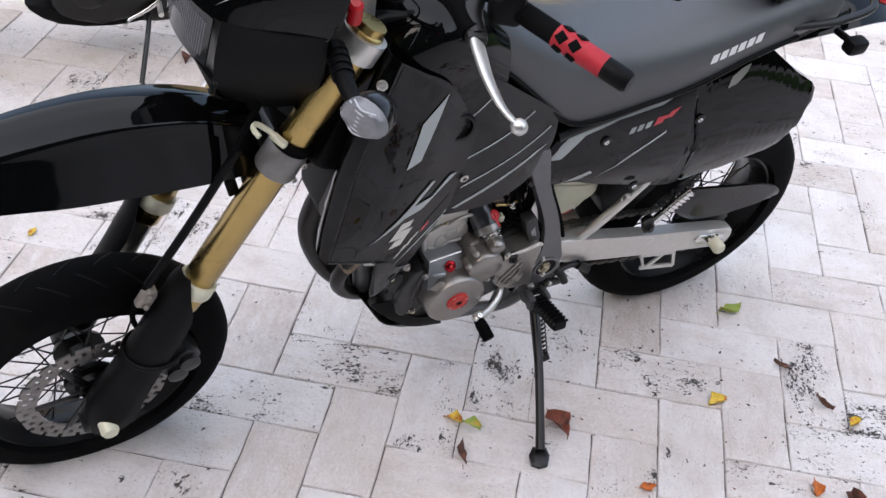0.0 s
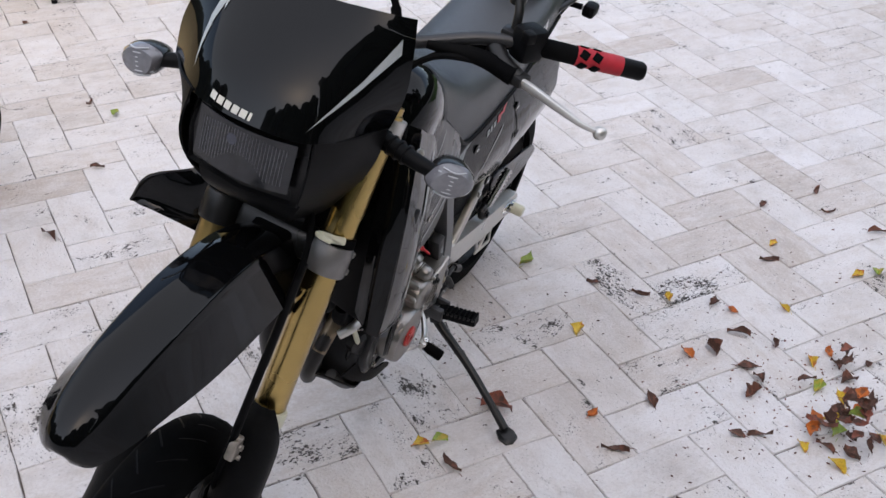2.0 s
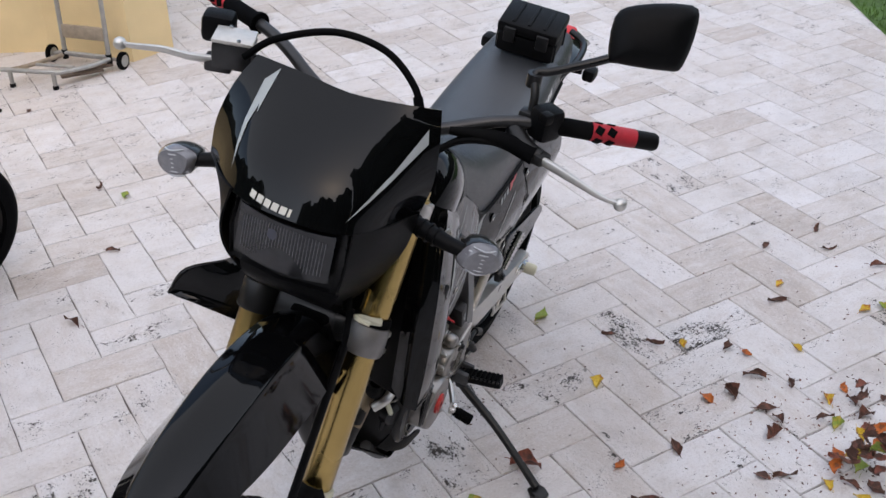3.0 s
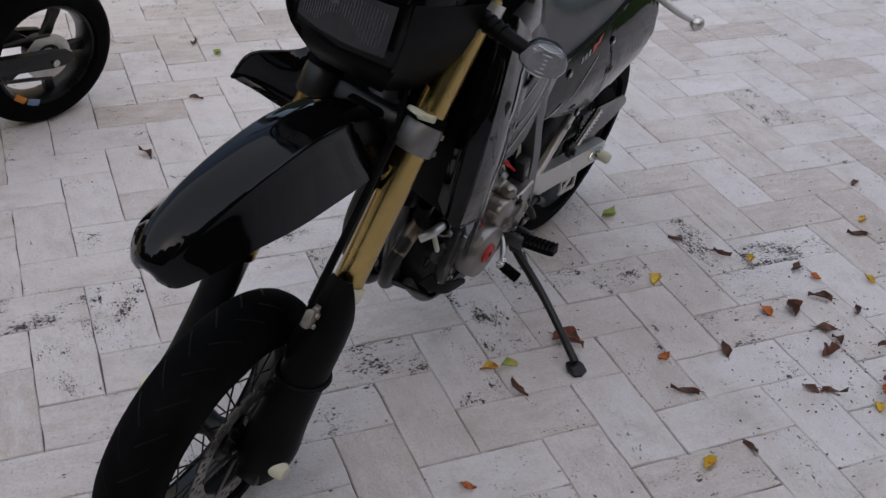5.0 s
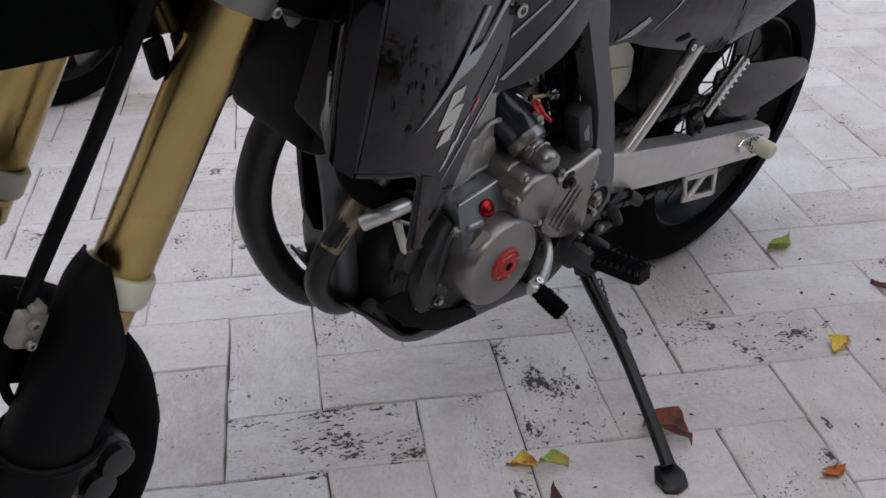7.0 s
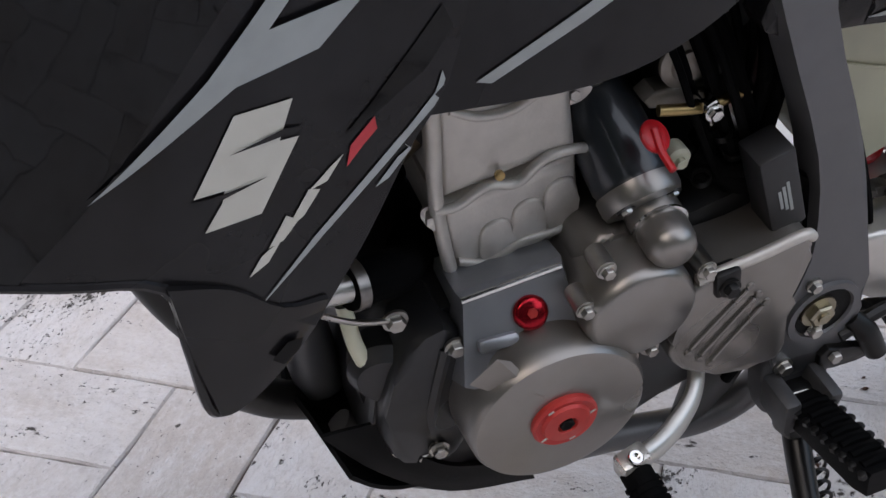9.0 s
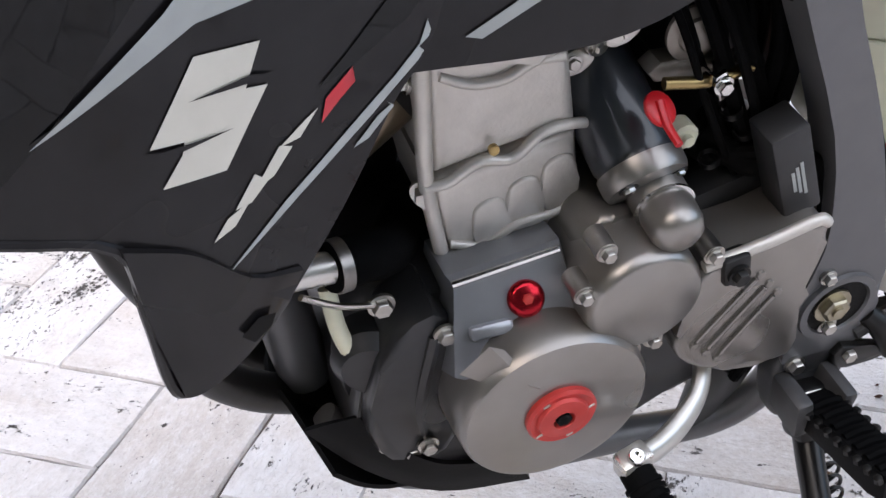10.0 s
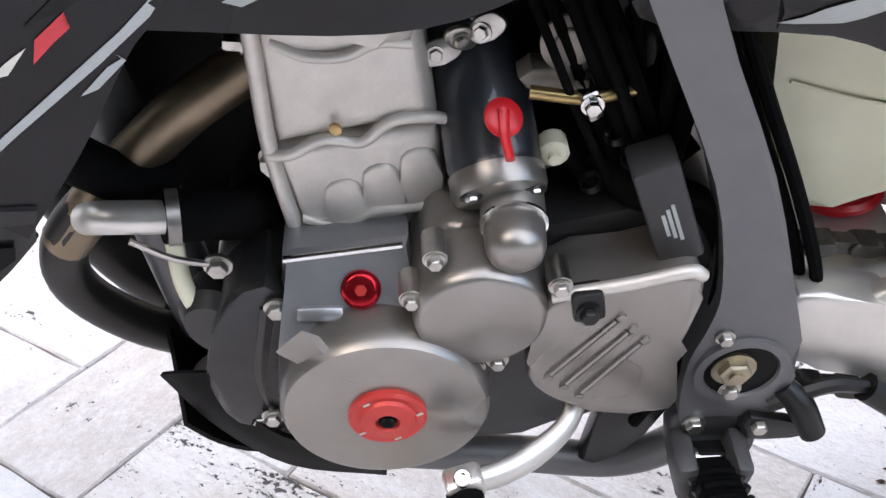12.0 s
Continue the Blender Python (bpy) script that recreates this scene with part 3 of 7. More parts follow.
def wheel(centre, r, w, rim_r, turn, spokes=32, disc=0.0, disc_y=0.0, drive=0.0, drive_y=0.0, name="front_wheel"):
    put = turn or (lambda b: b)
    c = Vector(centre)
    prof = []
    bead = rim_r + 0.006
    n = 18
    for i in range(n + 1):
        a = math.pi * i / n
        y = -math.cos(a) * w / 2
        prof.append((y, bead + (r - bead) * (math.sin(a) ** 0.62)))
    prof += [(w * 0.36, rim_r - 0.004), (-w * 0.36, rim_r - 0.004)]
    tyre = part(name, put(lathe(prof, c, (0, 1, 0), 72, True)), "rubber", bike, "worn slick black road tyre")
    # grooves are drawn by thin black strips laid on the tread, not cut
    for k in range(26):
        for sgn in (-1, 1):
            a0 = 6.2832 * (k + 0.5 * (sgn > 0)) / 26
            pts = []
            for i in range(5):
                f = i / 4
                th = math.pi / 2 + sgn * (0.10 + 0.62 * f)
                y = -math.cos(th) * w / 2
                rr = bead + (r - bead) * (math.sin(th) ** 0.62) - 0.0012
                a = a0 + 0.16 * f
                pts.append(c + Vector((rr * math.cos(a), y, rr * math.sin(a))))
            part("tread_groove", put(tube(pts, 0.0022, 5, 2)), "matte", tyre)
    rw = w * 0.40
    rim = part("rim", put(lathe([(-rw, rim_r + 0.008), (-rw, rim_r - 0.006), (-rw * 0.6, rim_r - 0.012), (-rw * 0.3, rim_r - 0.022), (rw * 0.3, rim_r - 0.022), (rw * 0.6, rim_r - 0.012), (rw, rim_r - 0.006), (rw, rim_r + 0.008), (rw * 0.7, rim_r), (-rw * 0.7, rim_r)], c, (0, 1, 0), 72, True)), "satin", tyre, "black anodised spoke rim")
    hub = part("hub", put(lathe([(-0.065, 0.014), (-0.062, 0.03), (-0.05, 0.034), (-0.046, 0.05), (-0.036, 0.052), (-0.03, 0.03), (0, 0.024), (0.03, 0.03), (0.036, 0.052), (0.046, 0.05), (0.05, 0.034), (0.062, 0.03), (0.065, 0.014)], c, (0, 1, 0), 32)), "satin", tyre)
    wires = []
    for k in range(spokes):
        sgn = 1 if k % 2 else -1
        a = 6.2832 * k / spokes
        lead = 0.75 if (k // 2) % 2 else -0.75
        p0 = c + Vector((0.048 * math.cos(a + lead), sgn * 0.04, 0.048 * math.sin(a + lead)))
        p1 = c + Vector(((rim_r - 0.02) * math.cos(a), sgn * 0.008, (rim_r - 0.02) * math.sin(a)))
        wires.append((p0, p1))
    for p0, p1 in wires:
        part("spoke", put(tube([p0, p1], 0.0019, 6, smooth=False)), "satin", tyre)
    if disc:
        rotor = part("brake_disc", put(disc_bm(c + Vector((0, disc_y, 0)), disc)), "disc", tyre, "drilled steel brake disc")
        for k in range(6):
            arm = plate([(0.03, -0.010), (disc * 0.77, -0.007), (disc * 0.77, 0.007), (0.03, 0.010)], -0.002, 0.002, 0.001)
            part("disc_arm", put(moved(arm, Matrix.Translation(c + Vector((0, disc_y, 0))) @ Matrix.Rotation(1.0472 * k, 4, "Y"))), "satin", rotor)
    if drive:
        part("sprocket", put(sprocket_bm(c + Vector((0, drive_y, 0)), drive)), "satin", tyre)
    return tyre


def disc_bm(c, r):
    """A brake ring with rows of holes, on a spider."""
    bm = bmesh.new()
    seg, rows = 96, (r, r * 0.93, r * 0.86, r * 0.79, r * 0.74)
    rings = [[bm.verts.new(c + Vector((q * (1 + (0.012 * math.cos(12 * 6.2832 * j / seg) if q == r else 0)) * math.cos(6.2832 * j / seg), 0, q * math.sin(6.2832 * j / seg)))) for j in range(seg)] for q in rows]
    for i, (a, b) in enumerate(zip(rings, rings[1:])):
        for j in range(seg):
            if (j + 2 * i) % 4 == 0 and i < 3:
                continue
            bm.faces.new((a[j], a[(j + 1) % seg], b[(j + 1) % seg], b[j]))
    thick(bm, 0.004)
    return bm


def sprocket_bm(c, r):
    out = []
    n = 44
    for j in range(n * 4):
        q = r if j % 4 in (0, 1) else r - 0.008
        a = 6.2832 * j / (n * 4)
        out.append((c.x + q * math.cos(a), c.z + q * math.sin(a)))
    bm = plate(out, c.y - 0.003, c.y + 0.003, 0)
    return bm


front = wheel(FA, 0.296, 0.122, 0.214, steer, disc=0.150, disc_y=0.070)
rear = wheel(RA, 0.312, 0.150, 0.216, None, disc=0.115, disc_y=-0.075, drive=0.095, drive_y=0.072, name="rear_wheel")

# front fork: gold upper tubes, black guards over the sliders
for sgn, side in ((1, "left"), (-1, "right")):
    y = 0.112 if sgn > 0 else -0.108
    leg = part("fork_tube", steer(lathe([(0.320, 0.0), (0.320, 0.026), (0.325, 0.0295), (0.354, 0.0295), (0.356, 0.0275), (0.388, 0.0275), (0.391, 0.0295), (0.965, 0.0295), (0.967, 0.026), (0.98, 0.026), (0.98, 0)], FB + Vector((0, y, 0)), UP, 28)), "gold", bike, "gold anodised upper fork tube")
    part("slider_tube", steer(lathe([(0.02, 0.0), (0.02, 0.0235), (0.35, 0.0235), (0.35, 0)], FB + Vector((0, y, 0)), UP, 24)), "steel", leg)
    part("axle_clamp", steer(join(lathe([(-0.045, 0.0), (-0.045, 0.022), (-0.03, 0.030), (0.05, 0.030), (0.07, 0.026), (0.07, 0)], FB + Vector((0, y, 0)), UP, 20), block((0.05, 0.05, 0.03), tuple(along(-0.03, y, 0.02)), (0, -RAKE, 0), 0.006))), "satin", leg)
    part("guard_ring", steer(lathe([(0.358, 0.0275), (0.358, 0.0345), (0.362, 0.036), (0.384, 0.036), (0.388, 0.0345), (0.388, 0.0275)], FB + Vector((0, y, 0)), UP, 28, True)), "nylon", leg, "cream nylon guard ring")
    # guard: a trough in front of the slider, flared at its lower lip
    rows = []
    for s, rad, wrap, f in ((0.40, 0.028, 0.9, 0.016), (0.365, 0.040, 1.3, 0.010), (0.31, 0.046, 1.75, 0.002), (0.20, 0.047, 1.8, 0.0), (0.10, 0.050, 1.85, 0.0), (0.035, 0.056, 1.9, 0.0), (-0.01, 0.050, 1.5, 0.0), (-0.045, 0.036, 0.9, 0.0)):
        ring = []
        for i in range(9):
            a = -wrap + (2 if sgn > 0 else 1.45) * wrap * i / 8
            ring.append(along(s, y + rad * math.sin(a), rad * math.cos(a) + f))
        rows.append(ring)
    part("fork_guard", steer(grid_skin(rows, 0.0035, 3)), "matte", bike, "matte black plastic fork guard")
    lip = [along(0.19 - 0.02 * math.cos(a), y + 0.050 * math.sin(a), 0.050 * math.cos(a)) for a in [-2.4 + 0.4 * i for i in range(13)]]
    if sgn > 0:
        part("guard_lip", steer(tube(lip, 0.005, 8, 3)), "matte", bike)
    part("axle_slider", steer(lathe([(0, 0.0), (0, 0.018), (0.034, 0.018), (0.04, 0.014), (0.04, 0.0)], FA + Vector((0, sgn * 0.135, 0)), (0, sgn, 0), 20)), "nylon", bike, "white nylon axle slider")
    part("axle_nut", steer(lathe([(0, 0), (0, 0.014), (0.02, 0.014), (0.02, 0)], FA + Vector((0, sgn * 0.118, 0)), (0, sgn, 0), 6)), "steel", bike)

triple_low = part("lower_triple_clamp", steer(block((0.075, 0.15, 0.055), tuple(along(0.69, 0, -0.025)), (0, -RAKE, 0), 0.012)), "satin", bike)
for s in (1, -1):
    # the right ring takes a darker material than its left twin
    part("clamp_ring", steer(lathe([(0.662, 0.0285), (0.662, 0.0355), (0.667, 0.0375), (0.712, 0.0375), (0.718, 0.0355), (0.718, 0.0285)], FB + Vector((0, 0.112 if s > 0 else -0.108, 0)), UP, 28, True)), "clampgrey" if s > 0 else "satin", triple_low, "cast aluminium fork clamp ring" if s > 0 else "right fork clamp ring, coloured darker than the left")
for s in (1, -1):
    for h in (0.672, 0.705):
        part("clamp_bolt", steer(socket_bolt(along(h, s * 0.14, -0.022), (0, s, 0.0), 0.0055, 0.008)), "steel", triple_low)
triple_top = part("upper_triple_clamp", steer(join(
    *[lathe([(0.920, 0.0285), (0.920, 0.039), (0.960, 0.039), (0.960, 0.0285)], FB + Vector((0, s * 0.112, 0)), UP, 28, True) for s in (1, -1)],
    block((0.08, 0.15, 0.035), tuple(along(0.940, 0, -0.025)), (0, -RAKE, 0), 0.01))), "alu", bike)
part("steering_head", join(tube([along(0.65, 0, -0.055), along(0.945, 0, -0.055)], 0.036, 20, smooth=False)), "frame", bike)
for s in (1, -1):
    part("rubber_band", steer(lathe([(0.719, 0.0287), (0.719, 0.0355), (0.735, 0.0345), (0.735, 0.0287)], FB + Vector((0, 0.112 if s > 0 else -0.108, 0)), UP, 24, True)), "rubber", bike)
# brake hose guide on the left clamp
part("hose_clip", steer(join(block((0.012, 0.034, 0.014), tuple(along(0.732, 0.122, 0.036)), (0, -RAKE, 20), 0.004),
    tube([along(0.732, 0.135, 0.035), along(0.736, 0.112, 0.048), along(0.738, 0.098, 0.072), along(0.738, 0.112, 0.086), along(0.736, 0.128, 0.080)], 0.0048, 8, 4))), "nylon", bike, "cream plastic hose clip")

# brake caliper and hose on the left leg
cal = part("brake_caliper", steer(join(block((0.085, 0.055, 0.05), tuple(along(0.12, 0.072, -0.105)), (0, 40, 0), 0.012), lathe([(0, 0), (0, 0.021), (0.012, 0.021), (0.014, 0.017), (0.014, 0)], along(0.135, 0.098, -0.115), (0, 1, 0), 20), lathe([(0, 0), (0, 0.021), (0.012, 0.021), (0.014, 0.017), (0.014, 0)], along(0.10, 0.098, -0.105), (0, 1, 0), 20))), "cover_dark", bike, "grey front brake caliper")
part("caliper_bracket", steer(plate([(1.33, 0.30), (1.42, 0.30), (1.43, 0.42), (1.36, 0.44)], 0.075, 0.083, 0.002)), "satin", cal)
part("hose_block", steer(join(block((0.030, 0.018, 0.040), tuple(along(0.315, 0.100, 0.070)), (0, -RAKE, 0), 0.005), block((0.016, 0.020, 0.010), tuple(along(0.338, 0.100, 0.070)), (0, -RAKE, 0), 0.003), socket_bolt(along(0.325, 0.110, 0.073), (0, 1, 0), 0.006), socket_bolt(along(0.303, 0.110, 0.068), (0, 1, 0), 0.005))), "carbgrey", bike, "cast hose guide with screws")
part("brake_hose", steer(tube([along(0.86, 0.03, 0.05), along(0.73, 0.090, 0.082), along(0.6, 0.095, 0.072), along(0.45, 0.094, 0.072), along(0.32, 0.094, 0.078), along(0.22, 0.08, 0.04), along(0.15, 0.08, -0.08)], 0.0055, 10)), "rubber", bike)
part("hose_sheath", steer(tube([along(0.68, 0.096, 0.075), along(0.5, 0.094, 0.072), along(0.34, 0.094, 0.077)], 0.008, 12)), "matte", bike)

# front mudguard
rows = []
for x, z, half, drop, sweep in ((1.06, 0.820, 0.060, 0.030, 0), (1.16, 0.885, 0.084, 0.060, 0), (1.28, 0.938, 0.095, 0.100, 0), (1.40, 0.958, 0.098, 0.108, 0), (1.50, 0.956, 0.096, 0.098, 0), (1.60, 0.942, 0.088, 0.074, 0.004), (1.675, 0.920, 0.077, 0.056, 0.012), (1.715, 0.901, 0.066, 0.044, 0.022), (1.738, 0.880, 0.055, 0.032, 0.028), (1.744, 0.862, 0.045, 0.020, 0.024), (1.738, 0.848, 0.034, 0.010, 0.014)):
    ring = []
    for f in (-1, -0.8, -0.58, -0.5, -0.42, -0.2, 0, 0.2, 0.42, 0.5, 0.58, 0.8, 1):
        side = max(0.0, abs(f) - 0.5) / 0.5
        ring.append((x - sweep * f * f, half * f, z - 0.010 * min(1.0, abs(f) / 0.5) ** 3 - drop * side ** 0.95))
    rows.append(ring)
fender = part("front_mudguard", steer(grid_skin(rows, 0.003, 4)), "gloss", bike, "gloss black high front mudguard", 40)
part("mudguard_mount", steer(block((0.11, 0.08, 0.06), (1.20, 0, 0.855), (0, 10, 0), 0.012)), "matte", fender)
for i in range(4):
    for s in (1, -1):
        part("mount_rib", steer(block((0.02, 0.008, 0.04), (1.14 + 0.03 * i, s * 0.088, 0.80), (0, 15, 0), 0.002)), "matte", fender)

# headlight mask
mask_rows = [
    [(1.092, -0.180, 1.308), (1.105, -0.09, 1.312), (1.112, 0, 1.310), (1.098, 0.08, 1.314), (1.075, 0.150, 1.316)],
    [(1.116, -0.207, 1.255), (1.170, -0.105, 1.264), (1.192, 0, 1.266), (1.165, 0.092, 1.262), (1.088, 0.163, 1.250)],
    [(1.142, -0.222, 1.190), (1.230, -0.118, 1.208), (1.260, -0.005, 1.214), (1.228, 0.100, 1.206), (1.100, 0.168, 1.188)],
    [(1.162, -0.218, 1.130), (1.262, -0.122, 1.148), (1.296, -0.010, 1.160), (1.262, 0.100, 1.152), (1.118, 0.160, 1.132)],
]
mask = part("headlight_mask", steer(grid_skin(mask_rows, 0.004, 4)), "gloss", bike, "gloss black headlight mask with silver flashes", 50)
for s in (1, -1):
    kk = 1.0 if s > 0 else 1.33
    cheek = [
        [(1.119, 0.160, 1.138), (1.196, 0.137, 1.146), (1.264, 0.101, 1.154)] if s > 0 else [(1.161, -0.217, 1.138), (1.221, -0.172, 1.146), (1.264, -0.123, 1.154)],
        [(1.112 + 0.03 * (s < 0), 0.150 * s * kk, 1.065), (1.20, 0.126 * s * kk, 1.070), (1.272, 0.100 * s * kk, 1.080)],
        [(1.110 + 0.03 * (s < 0), 0.128 * s * kk, 1.000), (1.19, 0.108 * s * kk, 1.002), (1.264, 0.088 * s * kk, 1.020)],
        [(1.110 + 0.02 * (s < 0), 0.105 * s * kk, 0.955), (1.17, 0.088 * s * kk, 0.950), (1.235, 0.060 * s * kk, 0.962)],
    ]
    part("mask_cheek", steer(grid_skin(cheek, 0.004, 4)), "matte", mask)
chin = [[(1.266, y, 1.026) for y in (-0.094, -0.05, 0, 0.05, 0.094)], [(1.264, y * 0.9, 0.995) for y in (-0.094, -0.05, 0, 0.05, 0.094)], [(1.235, y * 0.7, 0.960) for y in (-0.094, -0.05, 0, 0.05, 0.094)]]
part("mask_chin", steer(grid_skin(chin, 0.004, 3)), "matte", mask)
lamp = part("headlight", steer(loft([[(x - dx, y * k - 0.012, 1.088 + (z - 1.088) * k) for x, y, z in ((1.268, -0.104, 1.024), (1.280, 0, 1.020), (1.268, 0.104, 1.024), (1.264, 0.110, 1.085), (1.250, 0.104, 1.152), (1.262, 0, 1.156), (1.250, -0.104, 1.152), (1.264, -0.110, 1.085))] for dx, k in ((0.09, 0.8), (0.03, 0.97), (0.004, 1.0), (0.0, 0.97), (0.008, 0.93))])), "satin", bike, "rectangular headlight with a ribbed lens", 30)


def lens_x(y, z):
    return 1.294 - 0.020 * ((y + 0.012) / 0.095) ** 2 - 0.13 * (z - 1.045)


part("lens", steer(grid_skin([[(lens_x(y, z), y, z) for y in (-0.100, -0.058, -0.012, 0.034, 0.074)] for z in (1.050, 1.08, 1.10, 1.12, 1.138)], 0.003, 3)), "headlens", lamp, "smoked clear lens", 60)
for i in range(28):
    y = -0.088 + 0.0055 * i
    low = 1.062 + 0.030 * max(0.0, 1 - ((y + 0.012) / 0.045) ** 2)
    high = 1.132 - 0.010 * ((y + 0.012) / 0.08) ** 2
    part("lens_rib", steer(tube([(lens_x(y, low) - 0.0005, y, low), (lens_x(y, high) - 0.0005, y, high)], 0.0013, 6, smooth=False)), "ribglass", lamp)
# added black block, darkens the open gap between mask and lamp
part("lamp_backing", steer(block((0.10, 0.29, 0.16), (1.150, -0.025, 1.095), (0, 0, 0), 0.02)), "matte", lamp)
part("lens_bulb_cap", steer(lathe([(-0.002, 0), (-0.002, 0.011), (0.0012, 0.009), (0.0012, 0)], (lens_x(-0.03, 1.112), -0.03, 1.112), (1, 0, 0.1), 20)), "bluelens", lamp, "blue-tinted bulb cap behind the lens")

for ob in (mask, *mask.children, lamp, *lamp.children):
    ob.data.transform(Matrix.Translation((0, -0.009, 0.012)))

# ---- engine and frame, left side in detail ----
Y = (0, 1, 0)
crank = part("crankcase", join(
    plate(rounded([(0.865, 0.30), (0.845, 0.43), (0.78, 0.465), (0.66, 0.48), (0.55, 0.50), (0.505, 0.44), (0.53, 0.33), (0.60, 0.275), (0.72, 0.262), (0.82, 0.26)], 3), -0.115, 0.098, 0.012),
    plate(rounded([(0.86, 0.35), (0.84, 0.44), (0.80, 0.45), (0.79, 0.33), (0.83, 0.30)], 3), 0.06, 0.118, 0.010)), "cover_dark", bike, "dark grey cast crankcase")
for k in range(5):
    part("case_rib", tube([(0.812 + 0.010 * k, 0.116 - 0.008 * k, 0.44 - 0.012 * k), (0.822 + 0.010 * k, 0.114 - 0.01 * k, 0.37), (0.815 + 0.008 * k, 0.112 - 0.01 * k, 0.31)], 0.006, 8), "cover_dark", crank)

# left cover: a turned drum with a flat face
LC = Vector((0.739, 0, 0.382))
cover = part("left_engine_cover", lathe([(0.085, 0.071), (0.115, 0.071), (0.140, 0.0695), (0.155, 0.068), (0.160, 0.065), (0.1615, 0.060), (0.1615, 0.0)], LC, Y, 64), "cover", bike, "round grey engine side cover")
part("cover_rim", lathe([(0.070, 0.066), (0.070, 0.076), (0.096, 0.076), (0.100, 0.072), (0.100, 0.066)], LC, Y, 64, True), "cover_dark", cover)
part("cover_spout", loft([[(0.806, y, 0.432), (0.788, y + h, 0.456), (0.778, y + h, 0.450), (0.796, y, 0.424)] if k == 0 else [(0.768, y, 0.408), (0.762, y + h, 0.420), (0.754, y + h, 0.414), (0.760, y, 0.402)] for k, y, h in ((0, 0.148, 0.004), (1, 0.158, 0.004))]), "cover", cover)
part("timing_cap", join(lathe([(0.158, 0.0255), (0.165, 0.0255), (0.167, 0.0235), (0.166, 0.019), (0.1685, 0.0175), (0.1695, 0.008), (0.1655, 0.0065), (0.1655, 0)], LC + Vector((-0.001, 0, 0.001)), Y, 48)), "redcap", cover, "red timing cap with a hex socket")
part("cap_socket", lathe([(0.1640, 0.0), (0.1640, 0.0058), (0.1692, 0.0058), (0.1692, 0.0045), (0.1660, 0.0)], LC + Vector((-0.001, 0, 0.001)), Y, 6), "matte", cover)
for a in (0.9, 2.9, 4.4, 5.6):
    part("cap_scratch", moved(block((0.005, 0.0006, 0.002), (0, 0, 0), (0, 30, 0), 0.0002), Matrix.Translation(LC + Vector((0.021 * math.cos(a) - 0.001, 0.1668, 0.021 * math.sin(a) + 0.001)))), "cast", cover)
# sloping housing with the oil plug
house = part("plug_housing", loft([
    [(0.800, 0.06, 0.470), (0.722, 0.06, 0.478), (0.716, 0.06, 0.40), (0.806, 0.06, 0.40)],
    [(0.800, 0.103, 0.476), (0.722, 0.103, 0.486), (0.714, 0.112, 0.40), (0.808, 0.112, 0.40)],
    [(0.797, 0.110, 0.474), (0.724, 0.110, 0.484), (0.714, 0.142, 0.43), (0.806, 0.140, 0.42)],
    [(0.792, 0.132, 0.436), (0.728, 0.134, 0.446), (0.718, 0.146, 0.43), (0.800, 0.144, 0.42)]]), "housing", bike, "smooth sloping oil filler housing", 25)
pn = Vector((0.02, 0.80, 0.60)).normalized()
plug = part("oil_plug", lathe([(-0.004, 0.0145), (0.002, 0.0145), (0.003, 0.0125), (0.009, 0.0125), (0.0108, 0.0112), (0.0118, 0.0085), (0.0118, 0)], Vector((0.752, 0.118, 0.456)), pn, 32), "red", house, "red anodised oil filler plug")
part("plug_socket", lathe([(0.0105, 0.0), (0.0105, 0.0042), (0.0125, 0.0038), (0.0119, 0.0030), (0.0119, 0.0)], Vector((0.752, 0.118, 0.456)), pn, 6), "redcap", house)
part("housing_lug", join(block((0.030, 0.008, 0.010), (0.778, 0.130, 0.446), (35, 0, 0), 0.003), block((0.009, 0.008, 0.030), (0.771, 0.135, 0.434), (35, 0, 0), 0.003)), "housing", house)
part("lug_bolt", socket_bolt((0.771, 0.137, 0.434), pn, 0.006, 0.007), "steel", house)
part("housing_edge", tube([(0.799, 0.112, 0.476), (0.726, 0.112, 0.486)], 0.0025, 8, smooth=False), "polish", house)

# reduction gear cover and starter motor
RC = Vector((0.680, 0, 0.460))
rcover = part("starter_gear_cover", join(lathe([(0.04, 0.0425), (0.120, 0.0425), (0.146, 0.0415), (0.153, 0.039), (0.155, 0.036), (0.155, 0)], RC, Y, 48), plate(rounded([(0.714, 0.466), (0.710, 0.496), (0.690, 0.506), (0.664, 0.502), (0.662, 0.48)], 3), 0.05, 0.116, 0.010)), "cover", bike, "round grey starter gear cover")
ST, SA = Vector((0.668, 0.112, 0.524)), Vector((-0.12, 0.86, -0.50)).normalized()
starter = part("starter_motor", lathe([(-0.150, 0), (-0.150, 0.024), (-0.145, 0.0285), (-0.020, 0.0285), (-0.018, 0.0275), (-0.014, 0.0275), (-0.014, 0.0)], ST, SA, 40), "starter", bike, "black cylindrical starter motor")
part("starter_cap", lathe([(-0.014, 0.0290), (-0.004, 0.0290), (0.000, 0.0275), (0.001, 0.020), (0.001, 0)], ST, SA, 40), "cover", starter)
sx = SA.cross(Vector((0, 0, 1))).normalized()
sz = sx.cross(SA)
for a in (2.75, 0.4):
    q = ST + (sx * math.cos(a) + sz * math.sin(a)) * 0.0205
    part("bolt_slot", lathe([(-0.001, 0.0), (-0.001, 0.0068), (0.0016, 0.0068), (0.0016, 0)], q, SA, 16), "cover_dark", starter)
    part("starter_bolt", hexbolt(q, SA, 0.0042, 0.004), "steel", starter)
